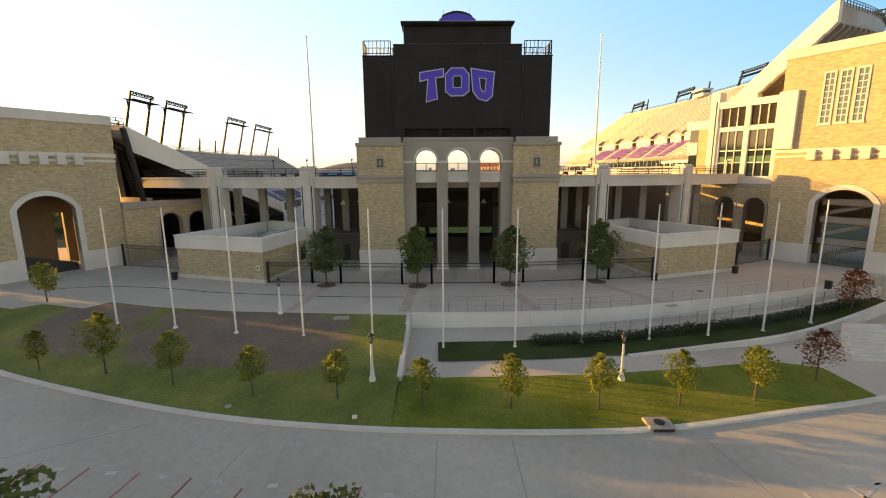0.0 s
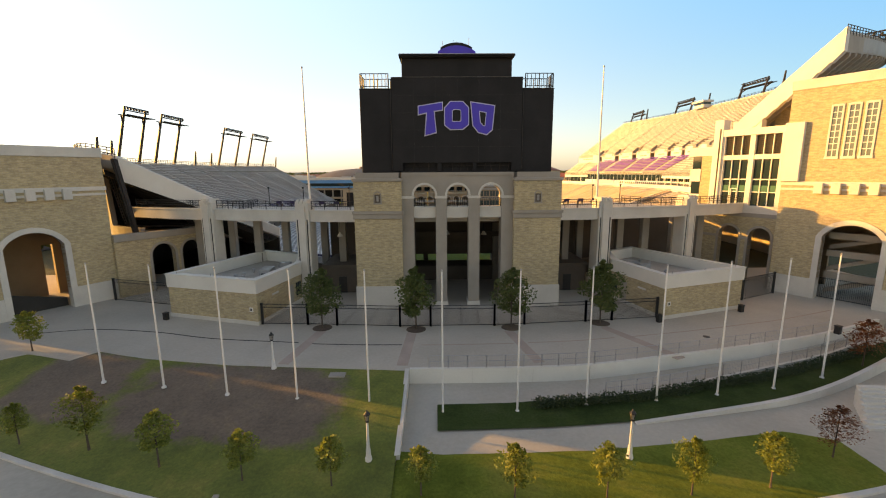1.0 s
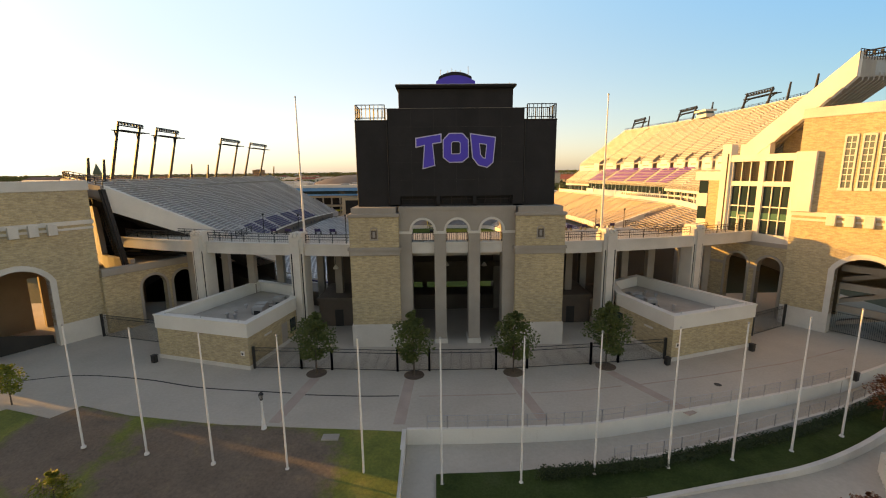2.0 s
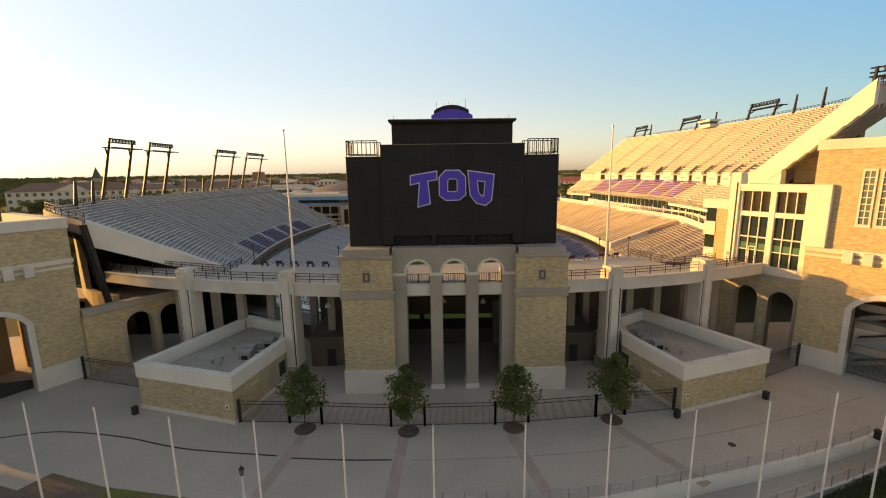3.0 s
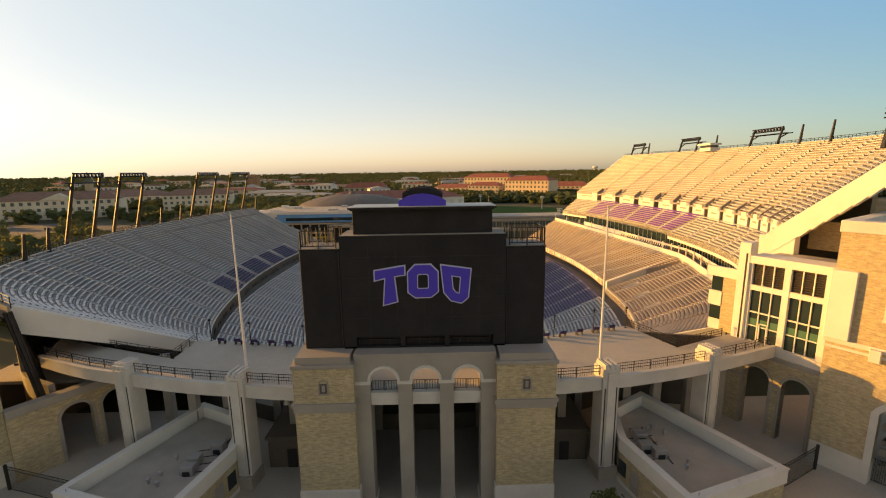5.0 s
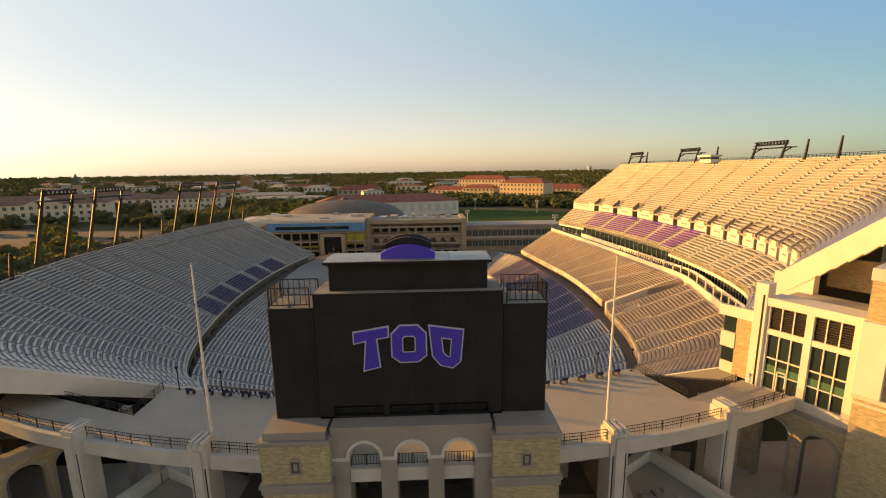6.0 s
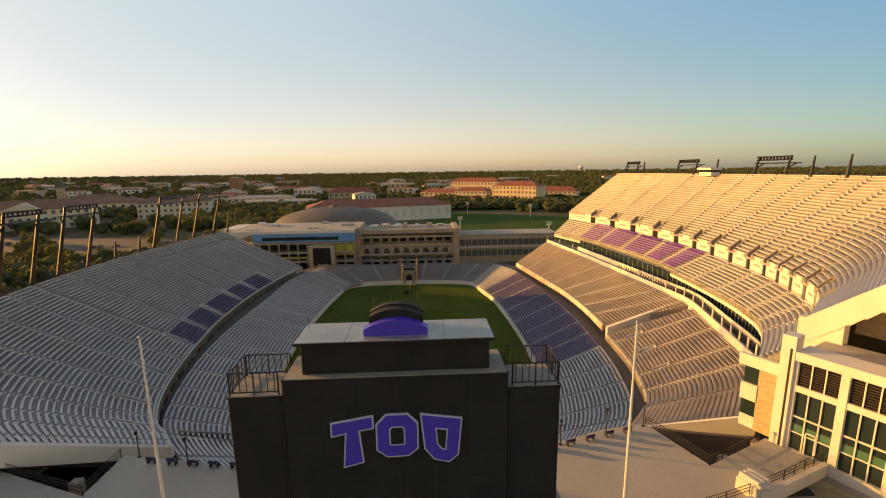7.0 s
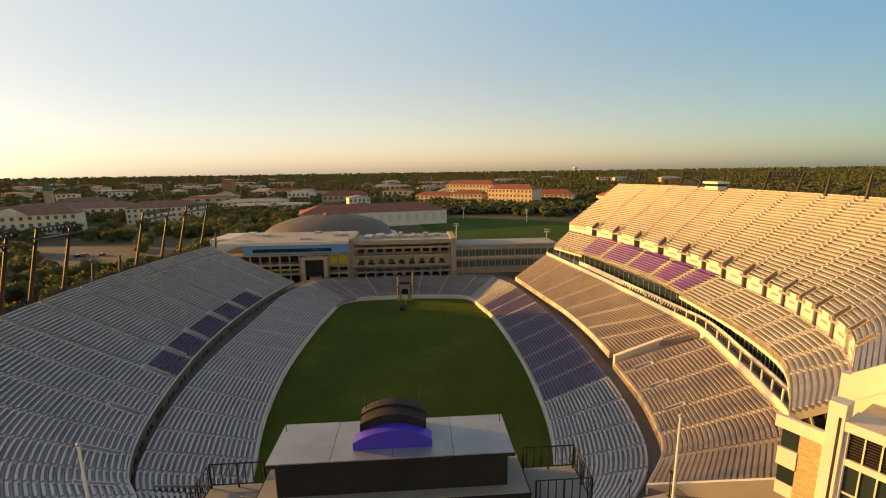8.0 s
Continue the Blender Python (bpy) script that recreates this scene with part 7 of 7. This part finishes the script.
def woods(name, label, n, seed, spot, size, clumps=4, leaves=14, leaf=0.2, flat=0.7):
    """A mass of tree crowns, each several lumps with a fringe of leafy flakes."""
    rnd = random.Random(seed)
    verts, faces = [], []
    for _ in range(n):
        x, y = spot(rnd)
        s = size(y) * rnd.uniform(0.8, 1.2)
        base = -5 + max(0, y - 600) * 0.004
        for k in range(clumps):
            c = (x + rnd.uniform(-.4, .4) * s, y + rnd.uniform(-.4, .4) * s, base + s * rnd.uniform(0.35, 0.75))
            r = s * rnd.uniform(0.16, 0.27)
            clump(verts, faces, c, r, rnd, 0.8 if leaves else 0.5)
            if leaves:
                leaf_cloud(verts, faces, c, r * 1.35, leaves, s * leaf, rnd, 0.85, flat)
        clump(verts, faces, (x, y, base + s * 0.3), s * 0.42, rnd, 0.8 if leaves else 0.55)
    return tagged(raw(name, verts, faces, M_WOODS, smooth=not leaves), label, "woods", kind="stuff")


def spot_far(r):
    d = 480 + 3600 * r.random() ** 1.7
    return d * math.tan(r.uniform(-0.9, 0.93)), d


woods("far_woods", "dense woodland to the horizon, lightened in colour like haze", 11500, 21, spot_far, lambda y: 9 + y * 0.004, 5, 0)


def spot_campus(r):
    while True:
        x, y = r.uniform(-420, -75), r.uniform(110, 480)
        if not (-345 < x < -128 and 235 < y < 345 and r.random() < 0.95) and not (x > -100 and y > 190) and not (x < -200 and y > 350 and r.random() < 0.7):
            return x, y


woods("campus_trees", "campus trees between the halls, green lightened like haze", 640, 22, spot_campus, lambda y: 10, 7, 60, 0.055, 0.45)


def spot_east(r):
    while True:
        x, y = r.uniform(-60, 330), r.uniform(400, 560)
        if y > 520 - 0.75 * max(0, x - 20) and y > 425 and not (-105 < x < 40 and y < 450):
            return x, y


woods("hedgerow_trees", "trees behind the practice field, green lightened like haze", 260, 23, spot_east, lambda y: 9, 6, 26, 0.07, 0.4)

# ---- small things on the plaza ----
def fence(label, pts, h, z=0.0, group="plaza fences", step=8):
    x0, y0 = pts[0][:2]
    t = thing("fence", label, "fence", (x0, y0, z), group)
    for a, b in zip(pts, pts[1:]):
        a, b = Vector((a[0] - x0, a[1] - y0, 0)), Vector((b[0] - x0, b[1] - y0, 0))
        n = max(1, round((b - a).length / step))
        for k in range(n):
            p, q = a.lerp(b, k / n), a.lerp(b, (k + 1) / n)
            post = box(bm_new(), p.x - 0.1, p.x + 0.1, p.y - 0.1, p.y + 0.1, 0, h + 0.12)
            part("post", post, M_IRON, t)
            for zz in (0.1, h - 0.32, h):
                part("rail", tube(bm_new(), p + Vector((0, 0, zz)), q + Vector((0, 0, zz)), 0.035, n=4), M_IRON, t)
            bb = bm_new()
            m = max(2, round((q - p).length / 0.105))
            for j in range(1, m):
                w = p.lerp(q, j / m)
                tube(bb, w + Vector((0, 0, 0.08)), w + Vector((0, 0, h)), 0.011, n=3)
            tagged(part("picket_infill", bb, M_IRON, t), kind="stuff")
        part("post", box(bm_new(), b.x - 0.1, b.x + 0.1, b.y - 0.1, b.y + 0.1, 0, h + 0.12), M_IRON, t)
    return t


fence("black iron picket fence closing the gateway", [(-17.9, 43.2), (-13.3, 42.9), (-10.3, 42.6), (-4.0, 42.0), (-1.0, 42.0), (5.3, 42.0), (8.3, 42.2), (14.6, 42.8), (17.4, 43.1), (22.3, 43.7)], 2.1)
fence("black iron picket fence beside the brick block", [(35.2, 49.3), (41.0, 52.0)], 2.6)
fence("black iron picket fence beside the brick block", [(-39.2, 52.3), (-29.5, 49.5)], 2.6)


def light_rail(name, line, zs, label, h=1.0):
    x0, y0, z0 = line[0][0], line[0][1], zs[0]
    t = thing("railing", label, "railing", (x0, y0, z0), "ramp railings")
    pts = [(p[0] - x0, p[1] - y0, z - z0) for p, z in zip(line, zs)]
    part("rail_frame", rail_run(bm_new(), pts, 0, h, 2.2, 2, 0.022), M_METAL, t)
    bb = bm_new()
    for a, c in zip(pts, pts[1:]):
        a, c = Vector(a), Vector(c)
        n = max(1, round((c - a).length / 0.16))
        for k in range(n):
            q = a.lerp(c, (k + 0.5) / n)
            tube(bb, q + Vector((0, 0, 0.1)), q + Vector((0, 0, h)), 0.007, n=3)
    tagged(part("rail_infill", bb, M_METAL, t), kind="stuff")


ln = [(p[0], p[1] + 0.12) for p in smooth_curve(RET_TOP, 26)][1:-3]
light_rail("top_rail", ln, [0.12] * len(ln), "thin grey metal railing on the retaining wall")
ln = [(p[0], p[1] + 0.1) for p in smooth_curve(RAMP2, 20)]
light_rail("ramp_rail", ln, [-0.95 + 0.75 * k / 20 for k in range(21)], "thin grey metal railing along the ramp")

# hedge along the ramp
rnd = random.Random(31)
hv, hf = [], []
hl = smooth_curve([(6.4, 28.9), (9.9, 29.2), (15.2, 30.0), (20.1, 31.2), (25.6, 32.6), (31.3, 34.6), (37.8, 37.1)], 90)
for p in hl:
    for k in range(3):
        leaf_cloud(hv, hf, (p[0] + rnd.uniform(-.2, .2), p[1] - 0.25 + rnd.uniform(-.3, .25), -0.62 + rnd.uniform(-.05, .08)), 0.42, 46, 0.07, rnd, 0.85)
hedge = raw("hedge", hv, hf, leaf_mat("hedge_leaf", (0.02, 0.035, 0.012), (0.045, 0.07, 0.02)))
tagged(hedge, "low clipped dark green hedge along the ramp", "hedge", kind="stuff")


def lamp_post(x, y, z):
    t = thing("lamp_post", "white fluted lamp post with a black lantern", "street lamp", (x, y, z), "lamp posts")
    part("post", lathe(bm_new(), [(0.2, -0.1), (0.2, 0.12), (0.14, 0.3), (0.13, 0.6), (0.09, 0.9), (0.065, 2.3)], 12), M_POLE, t)
    b = lathe(bm_new(), [(0.08, 2.3), (0.11, 2.36), (0.05, 2.41)], 8)
    for k in range(4):
        a = k * math.pi / 2 + 0.78
        tube(b, (0.1 * math.cos(a), 0.1 * math.sin(a), 2.38), (0.17 * math.cos(a), 0.17 * math.sin(a), 2.76), 0.018, n=4)
    cage = part("lantern_cage", b, M_IRON, t)
    part("lantern_glass", lathe(bm_new(), [(0.07, 2.41), (0.13, 2.74)], 8), glass_mat("lantern_glass", (0.25, 0.23, 0.2), 0.3), cage)
    part("lantern_roof", lathe(bm_new(), [(0.19, 2.76), (0.18, 2.8), (0.07, 2.92), (0.03, 3.02)], 8), M_IRON, cage)


for q in ((-13.1, 33.2, -0.05), (-4.25, 23.35, -0.85), (10.45, 23.45, -1.08), (22.9, 19.8, -1.1)):
    lamp_post(*q)


def bin_(x, y, yaw):
    t = thing("litter_bin", "square black litter bin", "bin", (x, y, 0), "litter bins")
    t.rotation_euler = (0, 0, radians(yaw))
    part("body", bevelled(box(bm_new(), -0.22, 0.22, -0.22, 0.22, 0, 0.7), 0.03), M_IRON, t)
    part("lid", bevelled(box(bm_new(), -0.25, 0.25, -0.25, 0.25, 0.7, 0.8), 0.03), M_IRON, t)


for q in ((-28.6, 44.9, -18), (32.2, 45.2, 18), (-46.2, 43.6, 40), (21.9, 42.4, 10), (36.6, 38.7, 20)):
    bin_(*q)
for x, y in ((-11.6, 41.9), (-2.4, 41.2), (6.85, 41.4), (15.9, 42.3)):
    t = part("tree_pit", lathe(bm_new(), [(0.95, -0.02), (0.95, 0.012), (0.9, 0.02), (0.3, 0.03)], 24, (x, y, 0)), M_DIRT)
    tagged(t, "round soil tree pit set in the paving", "tree pit", "tree pits")
t = thing("storm_drain", "concrete storm drain inlet with a round iron cover", "drain", (10.35, 18.9, -1.15))
part("slab", bevelled(box(bm_new(), -0.62, 0.62, -0.5, 0.5, 0, 0.2), 0.03), M_STONE_GREY, t)
part("cover", lathe(bm_new(), [(0.26, 0.2), (0.26, 0.24), (0.2, 0.25)], 16), M_IRON, t)
part("inlet", box(bm_new(), -0.5, 0.5, -0.52, -0.46, 0.02, 0.14), M_IRON, t)
t = part("utility_cover", bevelled(box(bm_new(), -8.5, -7.3, 31.6, 32.3, -0.2, 0.05), 0.02), M_STONE_GREY)
tagged(t, "grey metal utility cover in the soil", "utility cover")
t = part("valve_box", bevelled(box(bm_new(), -4.75, -4.5, 19.75, 19.95, -1.1, -0.95), 0.02), M_WHITE)
tagged(t, "small white valve box in the grass", "valve box")
t = part("valve_box", bevelled(box(bm_new(), -11.7, -11.4, 20.9, 21.1, -1.1, -0.96), 0.02), M_STONE_GREY)
tagged(t, "small grey valve box in the grass", "valve box")
t = part("manhole_cover", lathe(bm_new(), [(0.3, -0.02), (0.3, 0.012), (0.26, 0.016)], 20, (24.2, 38.4, 0)), M_IRON)
tagged(t, "round dark manhole cover in the plaza", "manhole cover")

# ---- on the deck ----
for x, y in ((-24.3, 63.9), (-19.0, 62.6), (-12.3, 61.2), (17.2, 62.9), (22.6, 64.5), (27.0, 65.3)):
    t = thing("deck_post", "slim dark steel post on the deck", "post", (x, y, 10.35), "posts on the deck")
    part("post", tube(bm_new(), (0, 0, 0), (0, 0, 2.6), 0.06, 0.05, 6), M_RUST, t)
    part("foot_plate", box(bm_new(), -0.15, 0.15, -0.15, 0.15, 0, 0.03), M_RUST, t)
    part("fitting", box(bm_new(), -0.1, 0.1, -0.14, 0.1, 2.5, 2.75), M_IRON, t)


def folding_seat(x, y, yaw):
    t = thing("folding_chair", "small purple double chair at the deck edge", "chair", (x, y, 10.35), "seats at the deck edge")
    t.rotation_euler = (0, 0, radians(yaw))
    part("seat", bevelled(box(bm_new(), -0.42, 0.42, -0.2, 0.2, 0.4, 0.46), 0.02), M_BENCH_PURPLE, t)
    part("back", bevelled(box(bm_new(), -0.42, 0.42, -0.26, -0.2, 0.46, 0.8), 0.02), M_BENCH_PURPLE, t)
    for s in (-0.36, 0.36):
        part("leg", box(bm_new(), s - 0.03, s + 0.03, -0.2, 0.2, 0, 0.4), M_IRON, t)


for k in range(5):
    folding_seat(-22.5 + k * 2.1, 62.9 - k * 0.33, -8)
    folding_seat(16.0 + k * 2.2, 62.2 + k * 0.55, 14)
deck_railing([(27.4, 65.6), (29.9, 58.9), (37.0, 61.8)], 10.35, "black iron railing round the stair opening")
deck_railing([(-26.0, 63.9), (-25.9, 58.9), (-37.5, 63.2)], 10.35, "black iron railing round the stair opening")

# ---- on the field ----
t = thing("goalpost", "pale yellow football goal near the far end", "goalpost", (-0.95, 173.1, -4.4))
M_GOAL = mat("goal_yellow", (0.72, 0.60, 0.10), 0.5, var=0.05)
part("stem", tube(tube(bm_new(), (0, 1.5, 0), (0, 1.5, 1.6), 0.12, n=8), (0, 1.5, 1.5), (0, 0, 1.95), 0.1, n=8), M_GOAL, t)
part("crossbar", tube(bm_new(), (-2.66, 0, 1.95), (2.66, 0, 1.95), 0.1, n=8), M_GOAL, t)
for s in (-1, 1):
    part("upright", tube(bm_new(), (s * 2.66, 0, 1.9), (s * 2.66, 0, 11.8), 0.09, n=8), M_GOAL, t)
t = thing("field_cart", "small dark utility cart parked on the field", "cart", (-2.0, 168.5, -4.4))
part("body", bevelled(box(bm_new(), -0.7, 0.7, -1.3, 1.3, 0.35, 1.0), 0.05), M_RUST, t)
part("canopy", bevelled(box(bm_new(), -0.7, 0.7, -0.6, 0.8, 1.8, 1.9), 0.03), M_IRON, t)
for sx in (-0.6, 0.6):
    for sy in (-0.9, 0.9):
        part("wheel", tube(bm_new(), (sx - 0.12, sy, 0.3), (sx + 0.12, sy, 0.3), 0.3, n=12), M_IRON, t)
        part("canopy_post", tube(bm_new(), (sx, sy * 0.5, 1.0), (sx, sy * 0.5, 1.85), 0.03, n=5), M_IRON, t)
t = thing("tunnel_portal", "grey stone portal of the players' tunnel between high walls", "portal", (-1.35, 180.6, -4.4))
part("portal_wall", arch_wall(bm_new(), I4, -2.0, 2.0, 0, 5.0, [(-1.25, 1.25, 2.6, 1.25)], 0, 1.2), M_STONE_GREY, t)
# near-black panel for the shade inside the arch
part("portal_shade", box(bm_new(), -1.4, 1.4, 1.2, 1.5, 0, 4.4), M_IRON, t)
part("portal_cap", bevelled(box(bm_new(), -2.1, 2.1, -0.2, 1.4, 5.0, 5.3), 0.04), M_STONE_GREY, t)
# near-black slot and brown cover stand in for the dark recess
part("portal_slot", box(bm_new(), -1.9, 1.9, 0.3, 1.2, 5.3, 6.2), M_IRON, t, "near-black block standing in for a shaded slot")
part("recess_cover", hexa(bm_new(), [Vector(q) for q in ((-2.6, 1.5, 0), (2.6, 1.5, 0), (2.6, 15.2, 0), (-2.6, 15.2, 0), (-2.6, 1.5, 5.3), (2.6, 1.5, 5.3), (2.6, 15.2, 4.9), (-2.6, 15.2, 4.9))]), M_WALK, t, "brown cover drawn for the dark recess behind")
for sx in (-2.6, 2.35):
    part("side_wall", hexa(bm_new(), [Vector(q) for q in ((sx, 0, 0), (sx + 0.25, 0, 0), (sx + 0.25, 15.2, 0), (sx, 15.2, 0), (sx, 0, 5.2), (sx + 0.25, 0, 5.2), (sx + 0.25, 15.2, 5.5), (sx, 15.2, 5.5))]), M_STONE_GREY, t)

# practice-field light masts
for x, y in ((30, 312), (80, 275), (101, 401), (49, 440)):
    t = thing("light_mast", "tall light mast with a white head", "light mast", (x, y, -5), "light masts beyond the stadium")
    part("mast", tube(bm_new(), (0, 0, 0), (0, 0, 11.4), 0.4, 0.3, 8), M_STONE, t)
    for z in (9.6, 10.9):
        part("cross_arm", box(bm_new(), -1.7, 1.7, -0.1, 0.1, z, z + 0.18), M_METAL, t)
        for k in range(5):
            part("lamp", lathe(bm_new(), [(0.12, 0.0), (0.34, 0.25), (0.34, 0.5), (0.1, 0.75)], 8, (-1.4 + k * 0.7, -0.2, z + 0.1)), M_WHITE, t)

# parked cars, far off
def parked_car(x, y, yaw, paint):
    t = thing("parked_car", "parked car in the campus car park", "car", (x, y, -4.75), "parked cars")
    t.rotation_euler = (0, 0, radians(yaw))
    b = bm_new()
    slab_xz(b, [(-2.2, 0.35), (2.2, 0.35), (2.25, 0.8), (1.3, 0.95), (-2.1, 0.95), (-2.25, 0.8)], -0.85, 0.85)
    part("body", b, paint, t)
    part("cabin", slab_xz(bm_new(), [(-1.7, 0.95), (1.1, 0.95), (0.5, 1.45), (-1.3, 1.45)], -0.75, 0.75), M_GLASS, t)
    for sx in (-1.35, 1.35):
        for sy in (-0.8, 0.8):
            part("wheel", tube(bm_new(), (sx, sy - 0.1, 0.33), (sx, sy + 0.1, 0.33), 0.33, n=10), M_IRON, t)


rnd = random.Random(6)
paints = [mat("car_paint", c, 0.35, var=0.03, relief=0) for c in ((0.6, 0.6, 0.6), (0.05, 0.05, 0.06), (0.3, 0.03, 0.03), (0.1, 0.14, 0.25))]
for k in range(16):
    parked_car(rnd.uniform(-320, -150), rnd.choice((250, 268, 286, 304)) + rnd.uniform(-2, 2), 90 + rnd.uniform(-4, 4), rnd.choice(paints))
